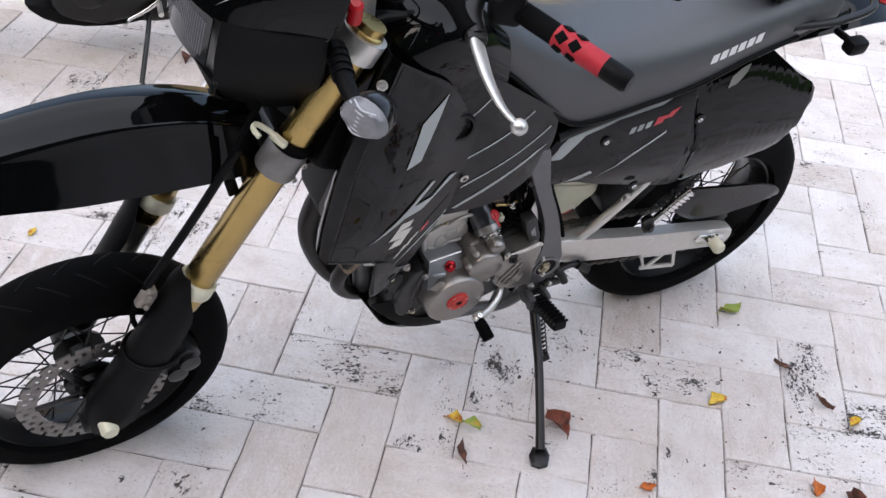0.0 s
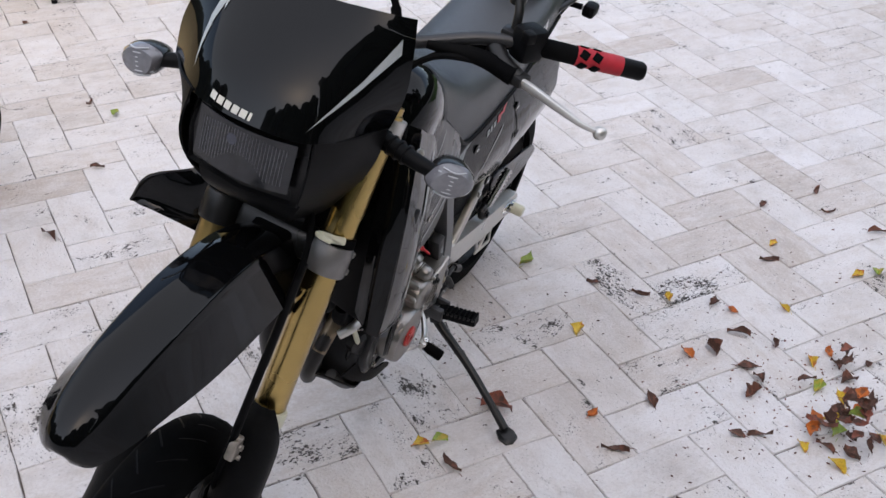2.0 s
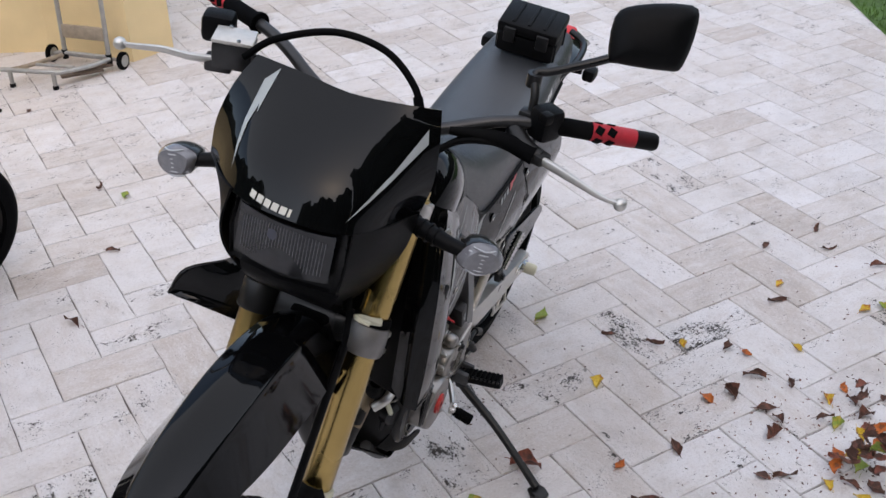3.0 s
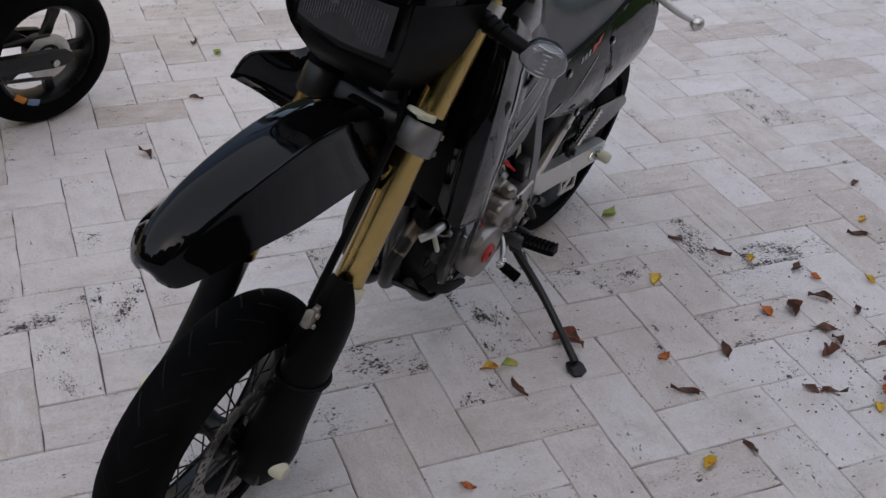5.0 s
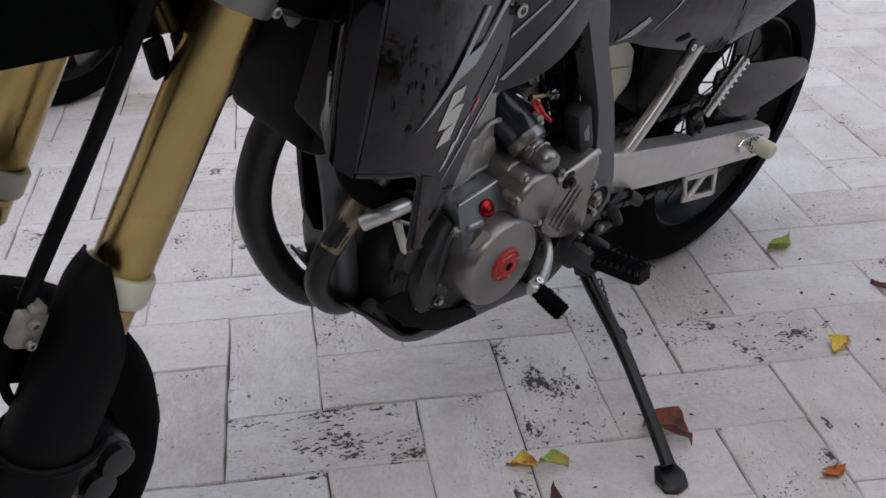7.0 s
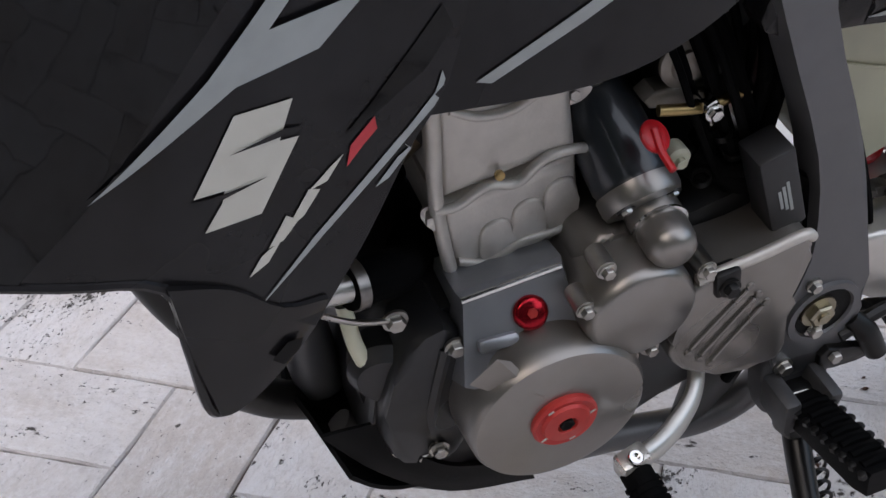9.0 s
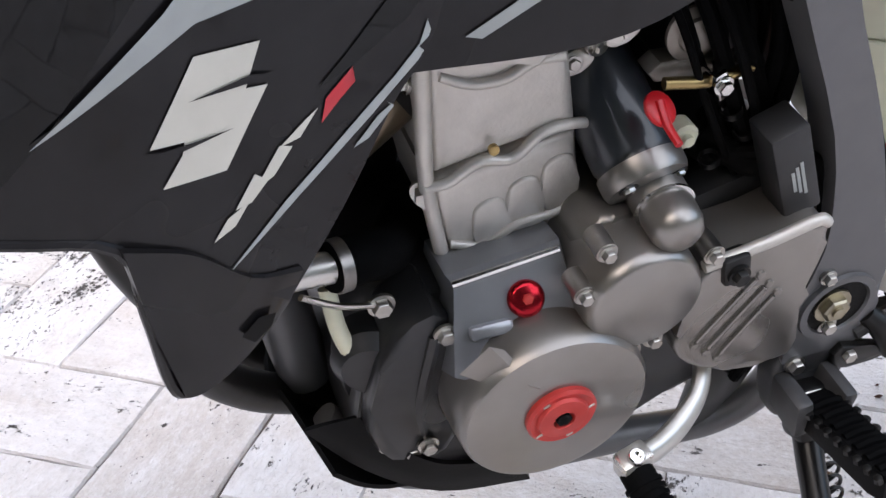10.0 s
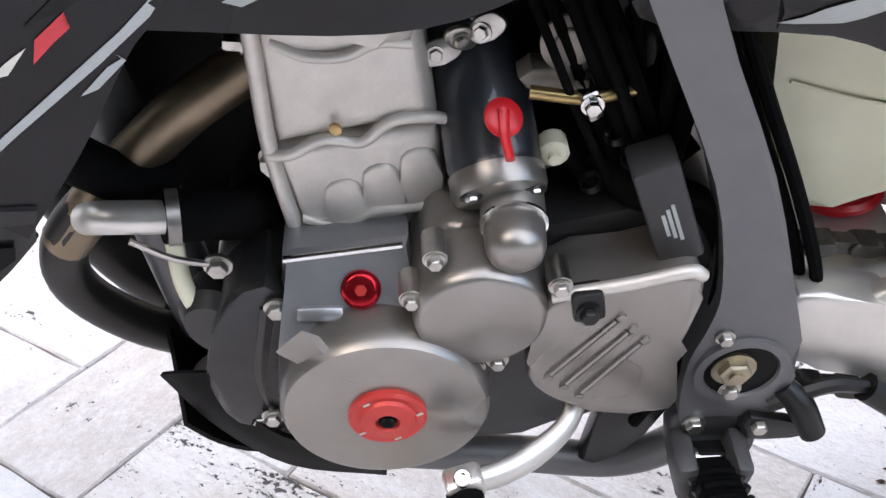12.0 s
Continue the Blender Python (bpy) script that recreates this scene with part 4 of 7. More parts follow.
part("starter_nose", lathe([(0.090, 0.0), (0.090, 0.0195), (0.124, 0.0195), (0.126, 0.0180), (0.129, 0.0185), (0.143, 0.0180), (0.150, 0.0155), (0.1535, 0.0110), (0.1545, 0.005), (0.1545, 0)], (0.657, 0, 0.528), (0.03, 1, -0.12), 32), "cover", starter, "rounded starter nose casting")
part("nose_band", lathe([(0.124, 0.0180), (0.1245, 0.0204), (0.1265, 0.0204), (0.127, 0.0180)], (0.657, 0, 0.528), (0.03, 1, -0.12), 32, True), "polish", starter)
for q in ((0.722, 0.146, 0.474), (0.668, 0.150, 0.419), (0.634, 0.150, 0.486), (0.682, 0.148, 0.410), (0.708, 0.142, 0.503)):
    part("cover_bolt", join(hexbolt(q, Y, 0.0048, 0.006), lathe([(-0.02, 0.0075), (0.0, 0.0075), (0, 0)], q, Y, 16)), "steel", rcover)

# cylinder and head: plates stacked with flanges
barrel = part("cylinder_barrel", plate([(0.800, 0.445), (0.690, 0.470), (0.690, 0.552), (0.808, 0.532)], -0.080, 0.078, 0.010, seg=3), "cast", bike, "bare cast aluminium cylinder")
for k, x in enumerate((0.766, 0.737, 0.708)):
    part("water_jacket_pad", plate(rounded([(x - 0.013, 0.470 + 0.012 * k), (x + 0.013, 0.466 + 0.012 * k), (x + 0.012, 0.504 + 0.012 * k), (x - 0.012, 0.508 + 0.012 * k)], 4), 0.06, 0.0806, 0.0025, seg=3), "cast", barrel)
part("base_flange", plate([(0.812, 0.438), (0.683, 0.468), (0.682, 0.482), (0.812, 0.452)], -0.085, 0.086, 0.004), "cast", barrel)
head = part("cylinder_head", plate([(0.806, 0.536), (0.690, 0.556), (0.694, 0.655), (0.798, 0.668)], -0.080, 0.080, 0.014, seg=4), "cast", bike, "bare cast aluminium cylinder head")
part("cam_housing", plate(rounded([(0.797, 0.622), (0.75, 0.618), (0.700, 0.612), (0.698, 0.655), (0.75, 0.664), (0.795, 0.668)], 4), 0.05, 0.0868, 0.013, seg=4), "cast", head)
part("head_flange", tube([(0.812, 0.078, 0.531), (0.795, 0.081, 0.534), (0.770, 0.082, 0.546), (0.745, 0.082, 0.543), (0.722, 0.082, 0.558), (0.70, 0.081, 0.560), (0.684, 0.078, 0.556)], 0.0038, 10), "cast", head)
part("head_ridge", tube([(0.790, 0.079, 0.612), (0.770, 0.081, 0.604), (0.745, 0.082, 0.604), (0.722, 0.081, 0.612), (0.700, 0.079, 0.610)], 0.0036, 10), "cast", head)
part("lower_ridge", tube([(0.800, 0.077, 0.478), (0.775, 0.080, 0.474), (0.745, 0.080, 0.486), (0.715, 0.080, 0.488), (0.690, 0.078, 0.496)], 0.0036, 10), "cast", barrel)
part("head_plug", lathe([(0.079, 0.0), (0.079, 0.0042), (0.081, 0.0042), (0.0795, 0)], (0.760, 0.0055, 0.556), Y, 16), "brass", head)
part("head_stud", join(hexbolt((0.812, 0.070, 0.520), (0.3, 0.9, 0), 0.0075, 0.009)), "alu", head)
part("head_edge_front", tube([(0.806, 0.076, 0.45), (0.810, 0.075, 0.53), (0.803, 0.076, 0.60), (0.796, 0.076, 0.665)], 0.0062, 10), "cast", head)
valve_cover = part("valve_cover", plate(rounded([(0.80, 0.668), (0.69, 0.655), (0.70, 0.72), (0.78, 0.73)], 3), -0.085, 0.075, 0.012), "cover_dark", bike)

# scale, shear and shift the cylinder and head to fit the camera's view
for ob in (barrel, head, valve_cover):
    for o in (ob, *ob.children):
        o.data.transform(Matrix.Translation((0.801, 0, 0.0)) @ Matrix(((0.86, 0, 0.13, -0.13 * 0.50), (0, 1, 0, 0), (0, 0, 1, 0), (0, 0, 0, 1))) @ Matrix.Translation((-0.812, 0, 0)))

# sprocket cover with three slots
spc_out = rounded([(0.648, 0.400), (0.645, 0.450), (0.634, 0.474), (0.590, 0.481), (0.556, 0.491), (0.546, 0.480), (0.549, 0.450), (0.553, 0.422), (0.548, 0.388), (0.547, 0.358), (0.590, 0.360), (0.625, 0.371)], 3)
spc = part("sprocket_cover", plate(spc_out, 0.10, 0.150, 0.006, seg=3), "cover", bike, "grey ribbed sprocket cover")
for k in range(3):
    part("cover_slot", tube([(0.632 - 0.011 * k, 0.1500, 0.404 - 0.010 * k), (0.596 - 0.009 * k, 0.1500, 0.454 - 0.011 * k)], 0.0034, 8, smooth=False, flat=0.6), "cover", spc)
for q in ((0.634, 0.400), (0.623, 0.390), (0.612, 0.380), (0.594, 0.457), (0.585, 0.446), (0.576, 0.435)):
    part("rib_stud", lathe([(0.148, 0.0), (0.148, 0.0036), (0.152, 0.0030), (0.1525, 0)], (q[0], 0, q[1]), Y, 12), "cover", spc)
part("cover_lip", tube([(0.638, 0.147, 0.474), (0.592, 0.148, 0.484), (0.558, 0.148, 0.493), (0.548, 0.146, 0.487)], 0.0045, 10), "cast", spc)
part("clamp_block", join(block((0.020, 0.014, 0.024), (0.616, 0.148, 0.470), (0, 10, 0), 0.003), hexbolt((0.616, 0.156, 0.468), Y, 0.006, 0.006)), "satin", spc)

# carburettor, choke tag, hoses and relay box
carb = part("carburettor", join(lathe([(-0.05, 0), (-0.05, 0.034), (0.05, 0.034), (0.05, 0)], (0.600, 0.01, 0.645), (1, 0, 0.12), 28), block((0.06, 0.075, 0.09), (0.600, 0.005, 0.60), (0, 8, 0), 0.010), lathe([(0, 0), (0, 0.030), (0.03, 0.028), (0.032, 0)], (0.600, 0.035, 0.64), Y, 28)), "cover_dark", bike, "carburettor with brass fittings")
part("pump_cover", lathe([(0.07, 0), (0.07, 0.0185), (0.0735, 0.0185), (0.0745, 0.0165), (0.0755, 0.0120), (0.0785, 0.0110), (0.0790, 0.0095), (0.0790, 0)], (0.624, 0.0, 0.594), (0.05, 1, 0.12), 24), "carbgrey", carb)
part("pump_flange", plate(rounded([(0.652, 0.574), (0.598, 0.570), (0.598, 0.582), (0.650, 0.588)], 2), 0.058, 0.076, 0.002), "carbgrey", carb)
part("fuel_pipe", tube([(0.652, 0.086, 0.580), (0.62, 0.090, 0.578), (0.592, 0.088, 0.582)], 0.0042, 10), "brass", carb)
part("pipe_clip", join(block((0.010, 0.016, 0.022), (0.618, 0.091, 0.578), (0, 20, 10), 0.002), hexbolt((0.618, 0.099, 0.580), Y, 0.005, 0.006)), "polish", carb)
part("drain_screw", join(lathe([(0, 0), (0, 0.0095), (0.012, 0.0095), (0.014, 0.007), (0.014, 0)], (0.636, 0.084, 0.542), Y, 12), lathe([(0.014, 0), (0.014, 0.004), (0.018, 0.004), (0.018, 0)], (0.636, 0.084, 0.542), Y, 10)), "nylon", carb)
part("choke_tag", join(lathe([(-0.002, 0.0), (-0.002, 0.0100), (-0.001, 0.0114), (0.001, 0.0114), (0.002, 0.0100), (0.0026, 0.005), (0.0026, 0)], (0.670, 0.114, 0.584), (-0.30, 0.55, 0.78), 32), tube([(0.670, 0.112, 0.588), (0.670, 0.124, 0.580), (0.668, 0.138, 0.574)], [0.0042, 0.0036, 0.0032], 10, flat=0.8)), "redplastic", bike, "bright red plastic choke tag on a stem")
for k, (a, b, c) in enumerate((((0.66, 0.03, 0.66), (0.63, 0.06, 0.63), (0.60, 0.05, 0.66)), ((0.57, 0.03, 0.70), (0.555, 0.075, 0.62), (0.562, 0.085, 0.52)), ((0.585, 0.03, 0.70), (0.57, 0.08, 0.60), (0.578, 0.08, 0.51)), ((0.60, 0.06, 0.53), (0.575, 0.07, 0.50), (0.54, 0.06, 0.52)), ((0.63, 0.07, 0.53), (0.60, 0.08, 0.505), (0.56, 0.08, 0.512)))):
    part("rubber_hose", tube([a, b, c], 0.006 + 0.001 * (k % 2), 10), "rubber", bike)
for k, (q, turn) in enumerate((((0.702, 0.062, 0.592), (20, 25, 10)), ((0.690, 0.066, 0.604), (-15, -30, 30)), ((0.676, 0.068, 0.612), (10, 50, -20)))):
    part("linkage_piece", moved(join(plate(rounded([(-0.012, -0.004), (-0.004, -0.008), (0.010, -0.005), (0.013, 0.003), (0.004, 0.008), (-0.009, 0.005)], 3), -0.0018, 0.0018, 0.001), hexbolt((0.003, 0.002, 0.0), Y, 0.0042, 0.004)), pose(*q, *turn)), "steel", bike)
rng_loom = random.Random(41)
for k in range(14):
    x, z, deep = 0.645 - 0.006 * k, 0.645 - 0.004 * (k % 5), 0.030 + 0.012 * (k % 4)
    drop = rng_loom.uniform(0.05, 0.12)
    part("rubber_hose", tube([(x, deep, z + 0.02), (x - 0.012 + rng_loom.uniform(-0.01, 0.01), deep + 0.012, z - 0.4 * drop), (x - 0.03 + rng_loom.uniform(-0.015, 0.015), deep + rng_loom.uniform(-0.01, 0.012), z - drop)], rng_loom.choice((0.0028, 0.0035, 0.005)), 8), rng_loom.choice(("rubber", "satin", "matte")), bike)
for q in ((0.598, 0.086, 0.548), (0.586, 0.088, 0.530), (0.640, 0.082, 0.528), (0.610, 0.090, 0.514)):
    part("hose_clip", lathe([(-0.003, 0.0062), (-0.003, 0.0074), (0.003, 0.0074), (0.003, 0.0062)], q, (0.4, 0.2, 1), 16, True), "satin", bike)
part("throttle_pulley", join(plate(rounded([(0.648, 0.630), (0.628, 0.622), (0.618, 0.640), (0.630, 0.660), (0.645, 0.655)], 3), 0.060, 0.066, 0.002), lathe([(0.06, 0), (0.06, 0.006), (0.074, 0.006), (0.074, 0)], (0.632, 0, 0.640), Y, 12)), "polish", bike, "zinc plated throttle pulley")
relay = part("relay_box", block((0.028, 0.030, 0.078), (0.571, 0.118, 0.522), (0, 21, 0), 0.003), "relay", bike, "black relay box with faint print")
for k in range(3):
    part("print_bar", moved(block((0.0022, 0.0006, 0.030 - 0.006 * k), (0.0035 * (k - 1), 0.0154, -0.004), (0, 0, 0), 0), pose(0.571, 0.118, 0.522, 0, 21, 0)), "silver", relay)
part("airbox", join(plate(rounded([(0.60, 0.70), (0.52, 0.655), (0.44, 0.668), (0.36, 0.640), (0.27, 0.640), (0.22, 0.72), (0.30, 0.80), (0.58, 0.80)], 3), -0.10, 0.075, 0.012), block((0.10, 0.02, 0.03), (0.44, 0.078, 0.70), (0, 10, 0), 0.005)), "matte", bike, "black plastic airbox")
# added black sheet, closes the bright gap behind the carburettor
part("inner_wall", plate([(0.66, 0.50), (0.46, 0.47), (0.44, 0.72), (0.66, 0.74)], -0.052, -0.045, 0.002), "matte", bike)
part("air_boot", lathe([(0, 0), (0, 0.036), (0.02, 0.040), (0.03, 0.036), (0.05, 0.042), (0.06, 0)], (0.555, 0.0, 0.66), (-1, 0, 0.1), 24), "rubber", bike)
# added black sheet, stands in for the dark space ahead of the cylinder
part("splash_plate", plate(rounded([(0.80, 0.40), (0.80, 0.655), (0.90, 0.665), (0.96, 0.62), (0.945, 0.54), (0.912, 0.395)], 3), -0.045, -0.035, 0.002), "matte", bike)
# added black backing for the dark space behind the carburettor
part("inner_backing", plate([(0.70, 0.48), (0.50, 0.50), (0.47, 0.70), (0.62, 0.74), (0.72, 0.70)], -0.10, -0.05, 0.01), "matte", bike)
for dx, y, r in ((0.012, 0.084, 0.0055), (0.022, 0.092, 0.0038), (0.030, 0.080, 0.0060), (0.044, 0.074, 0.0034), (0.052, 0.086, 0.0028)):
    part("rubber_hose", tube([(0.622 + dx, y - 0.02, 0.680), (0.594 + dx, y, 0.620), (0.566 + dx, y + 0.004, 0.555), (0.548 + 0.8 * dx, y + 0.004, 0.500), (0.540 + 0.5 * dx, y, 0.470)], r, 8), "rubber", bike)
part("wiring_loom", tube([(0.605, 0.07, 0.52), (0.58, 0.095, 0.507), (0.55, 0.10, 0.510), (0.52, 0.10, 0.47), (0.517, 0.108, 0.42), (0.528, 0.108, 0.36), (0.55, 0.10, 0.30)], 0.010, 10), "rubber", bike)
part("clutch_cable", tube([(0.60, 0.085, 0.512), (0.57, 0.105, 0.520), (0.535, 0.112, 0.505), (0.522, 0.116, 0.44), (0.532, 0.116, 0.37), (0.555, 0.108, 0.29)], 0.005, 8), "rubber", bike)

# frame: left and right spars, lower rails, pivot
spar_out = rounded([(0.642, 0.760), (0.592, 0.760), (0.568, 0.665), (0.514, 0.550), (0.478, 0.450), (0.458, 0.385), (0.463, 0.335), (0.482, 0.300), (0.520, 0.296), (0.533, 0.335), (0.535, 0.385), (0.528, 0.420), (0.527, 0.460), (0.548, 0.545), (0.604, 0.665)], 3)
for s in (1, -1):
    y0, y1 = (0.098, 0.130) if s > 0 else (-0.130, -0.098)
    spar = part("frame_spar", plate(spar_out, y0, y1, 0.007, seg=3), "frame", bike, "grey painted frame spar")
    if s > 0:
        PV = Vector((0.498, 0, 0.376))
        part("pivot_boss", lathe([(0.126, 0.0245), (0.126, 0.034), (0.1335, 0.0325), (0.1335, 0.0265), (0.130, 0.0245)], PV, Y, 36, True), "frame", spar)
        # black disc paints the dark inside of the pivot hole
        part("pivot_recess", lathe([(0.1295, 0.0), (0.1295, 0.0255), (0.1312, 0.0255), (0.1312, 0)], PV, Y, 32), "matte", spar)
        part("pivot_bolt", join(hexbolt(PV + Vector((0.006, 0.132, 0.004)), Y, 0.0115, 0.008), lathe([(0.13, 0), (0.13, 0.005), (0.142, 0.005), (0.142, 0)], PV + Vector((0.006, 0, 0.004)), Y, 12)), "bolt", spar)
        part("small_bolt", hexbolt(PV + Vector((0.004, 0.131, -0.019)), Y, 0.006, 0.007), "steel", spar)
        part("small_bolt", hexbolt((0.516, 0.131, 0.412), Y, 0.005, 0.006), "steel", spar)
for s in (1, -1):
    part("frame_rail", tube([(0.500, 0.100 * s, 0.300), (0.515, 0.098 * s, 0.250), (0.560, 0.094 * s, 0.222), (0.640, 0.092 * s, 0.232), (0.720, 0.088 * s, 0.236), (0.820, 0.075 * s, 0.240), (0.880, 0.05 * s, 0.30)], 0.0145, 14), "frame", bike, "grey lower frame rail")
part("down_tube", tube([(0.88, 0, 0.30), (0.925, 0, 0.55), (1.02, 0, 0.86)], 0.022, 14), "frame", bike)
part("backbone", tube([(1.03, 0, 0.95), (0.85, 0, 0.92), (0.62, 0.0, 0.80), (0.56, 0, 0.72)], 0.03, 14), "frame", bike)
bracket = part("footrest_bracket", join(plate(rounded([(0.530, 0.325), (0.478, 0.325), (0.470, 0.285), (0.482, 0.250), (0.520, 0.250), (0.532, 0.285)], 3), 0.108, 0.130, 0.006), block((0.016, 0.040, 0.040), (0.527, 0.148, 0.292), (0, 8, 0), 0.005), block((0.014, 0.040, 0.040), (0.490, 0.148, 0.290), (0, -8, 0), 0.005)), "bracket", bike, "dull grey footrest bracket")
part("bracket_bolt", hexbolt((0.520, 0.131, 0.318), Y, 0.0065, 0.007), "steel", bracket)
part("bracket_bolt", hexbolt((0.474, 0.134, 0.318), Y, 0.0060, 0.007), "steel", bracket)
part("stand_switch", join(plate(rounded([(0.482, 0.330), (0.430, 0.312), (0.426, 0.306), (0.470, 0.300), (0.486, 0.310)], 2), 0.128, 0.136, 0.002), tube([(0.462, 0.126, 0.352), (0.448, 0.134, 0.338), (0.436, 0.142, 0.316)], [0.0085, 0.0105, 0.0095], 14)), "satin", bike, "black side stand switch")
part("rail_gusset", plate(rounded([(0.566, 0.345), (0.536, 0.372), (0.528, 0.300), (0.560, 0.238), (0.590, 0.236)], 2), 0.088, 0.104, 0.004), "satin", bike)

# footrest with toothed cleats
p0, p1 = Vector((0.509, 0.150, 0.292)), Vector((0.506, 0.248, 0.314))
ax = (p1 - p0).normalized()
acr = ax.cross(Vector((0, 0, 1))).normalized()
nrm = acr.cross(ax)
peg = part("footrest", loft([[p0 + ax * t + acr * a * w + nrm * h for a, h in ((-1, -0.014), (1, -0.014), (1, 0.004), (0.9, 0.008), (-0.9, 0.008), (-1, 0.004))] for t, w in ((0, 0.012), (0.01, 0.0165), (0.09, 0.0175), (0.102, 0.014))]), "matte", bike, "black rubber footrest with ribs and steel teeth")
for k in range(7):
    part("rubber_rib", tube([p0 + ax * (0.016 + 0.0125 * k) - acr * 0.0125 + nrm * 0.0075, p0 + ax * (0.016 + 0.0125 * k) + nrm * 0.0095, p0 + ax * (0.016 + 0.0125 * k) + acr * 0.0125 + nrm * 0.0075], 0.0040, 8, 3), "rubber", peg)
for k in range(9):
    for s in (-1, 1):
        part("steel_tooth", lathe([(0, 0.0038), (0.005, 0.0034), (0.0065, 0.0)], p0 + ax * (0.008 + 0.0112 * k) + acr * s * 0.0162 + nrm * 0.003, nrm + acr * s * 0.4, 6), "satin", peg)
part("footrest_pin", join(lathe([(-0.02, 0), (-0.02, 0.008), (0.02, 0.008), (0.02, 0)], p0 - ax * 0.008, acr, 14)), "steel", peg)

# gear lever
lever = part("gear_lever", join(tube([(0.602, 0.105, 0.362), (0.606, 0.128, 0.352), (0.618, 0.148, 0.341), (0.640, 0.164, 0.334), (0.662, 0.176, 0.333), (0.684, 0.184, 0.335)], [0.009, 0.0085, 0.0085, 0.010, 0.0095, 0.009], 12, flat=0.75), block((0.026, 0.018, 0.022), (0.689, 0.186, 0.337), (0, 10, 10), 0.004)), "alu", bike, "bare aluminium gear lever")
toe = part("toe_rubber", tube([(0.689, 0.190, 0.333), (0.683, 0.236, 0.318)], 0.0125, 14, smooth=False), "rubber", lever, "ribbed black toe rubber")
for k in range(7):
    part("toe_rib", lathe([(-0.0016, 0.0115), (-0.0016, 0.0142), (0.0016, 0.0142), (0.0016, 0.0115)], Vector((0.689, 0.190, 0.333)).lerp(Vector((0.683, 0.236, 0.318)), 0.25 + 0.11 * k), (-0.13, 1, -0.33), 14, True), "rubber", toe)
part("lever_pin", socket_bolt((0.691, 0.190, 0.347), (0, 0.3, 1), 0.006, 0.006), "polish", lever)

# side stand
stand = part("side_stand", join(tube([(0.500, 0.140, 0.262), (0.507, 0.165, 0.240), (0.540, 0.265, 0.198), (0.575, 0.360, 0.148), (0.600, 0.424, 0.112)], [0.013, 0.012, 0.0105, 0.010, 0.011], 14), block((0.044, 0.03, 0.05), (0.498, 0.142, 0.272), (25, 0, 0), 0.006)), "satin", bike, "black steel side stand, folded out")
part("stand_foot", moved(loft([[(a * k, b * k, z) for a, b in ((-0.022, -0.016), (0.0, -0.024), (0.024, -0.018), (0.03, 0.0), (0.022, 0.018), (0, 0.022), (-0.022, 0.014))] for z, k in ((0.0, 1.0), (0.009, 1.0), (0.014, 0.75))]), pose(0.602, 0.434, 0.094, LEAN, 0, 60)), "satin", stand)
spring_pts = [(0.492 + 0.0085 * math.cos(i * 0.9), 0.165 + i * 0.0009 + 0.003, 0.238 - i * 0.0012 + 0.0085 * math.sin(i * 0.9)) for i in range(60)]
part("stand_spring", tube(spring_pts, 0.0017, 6, 2), "satin", stand)
part("spring_hook", tube([(0.498, 0.224, 0.166), (0.506, 0.236, 0.176), (0.520, 0.240, 0.20)], 0.003, 8), "steel", stand)
part("stand_lug", block((0.022, 0.012, 0.022), (0.507, 0.240, 0.182), (25, 20, 0), 0.003), "satin", stand)

# exhaust header: forward, down and round to the right under the engine
header = part("exhaust_header", tube([(0.80, -0.02, 0.60), (0.88, -0.03, 0.625), (0.965, -0.045, 0.60), (1.000, -0.055, 0.50), (0.985, -0.055, 0.40), (0.925, -0.05, 0.295), (0.84, -0.06, 0.245), (0.74, -0.10, 0.25), (0.60, -0.12, 0.30)], 0.0235, 18), "pipe", bike, "black exhaust header pipe")
part("second_header", tube([(0.80, 0.030, 0.575), (0.86, 0.040, 0.535), (0.915, 0.045, 0.480), (0.955, 0.040, 0.425), (0.958, 0.028, 0.365), (0.915, 0.010, 0.300), (0.85, -0.01, 0.262), (0.76, -0.06, 0.25)], 0.0165, 18), "pipe", header)
part("heat_band", tube([(0.81, 0.032, 0.569), (0.86, 0.040, 0.535), (0.915, 0.045, 0.480), (0.953, 0.041, 0.430)], 0.0172, 16), "heat", header)
for s in (-1, 1):
    part("header_nut", hexbolt((0.812, 0.035 + 0.03 * s, 0.575 + 0.028), (1, 0, 0.1), 0.006, 0.012), "steel", header)

# bash plate under the engine
bash_rows = []
for y in (-0.12, -0.09, -0.04, 0.0, 0.04, 0.085, 0.105):
    e = abs(y) / 0.12
    bash_rows.append([(0.912 - 0.03 * e, y, 0.310 - 0.01 * e), (0.880 - 0.02 * e, y, 0.268 + 0.01 * e), (0.83, y, 0.238 + 0.03 * e), (0.76, y, 0.228 + 0.05 * e * e), (0.68, y, 0.232 + 0.06 * e * e)])
part("bash_plate", grid_skin(bash_rows, 0.004, 3), "matte", bike, "gloss black plastic engine guard")
part("guard_wing", grid_skin([[(0.900, 0.085, 0.335), (0.862, 0.106, 0.300), (0.81, 0.124, 0.274), (0.74, 0.132, 0.268)], [(0.885, 0.092, 0.345), (0.852, 0.112, 0.315), (0.81, 0.126, 0.292), (0.75, 0.134, 0.288)], [(0.862, 0.098, 0.352), (0.840, 0.114, 0.330), (0.812, 0.126, 0.312), (0.775, 0.132, 0.304)]], 0.004, 4), "matte", bike)

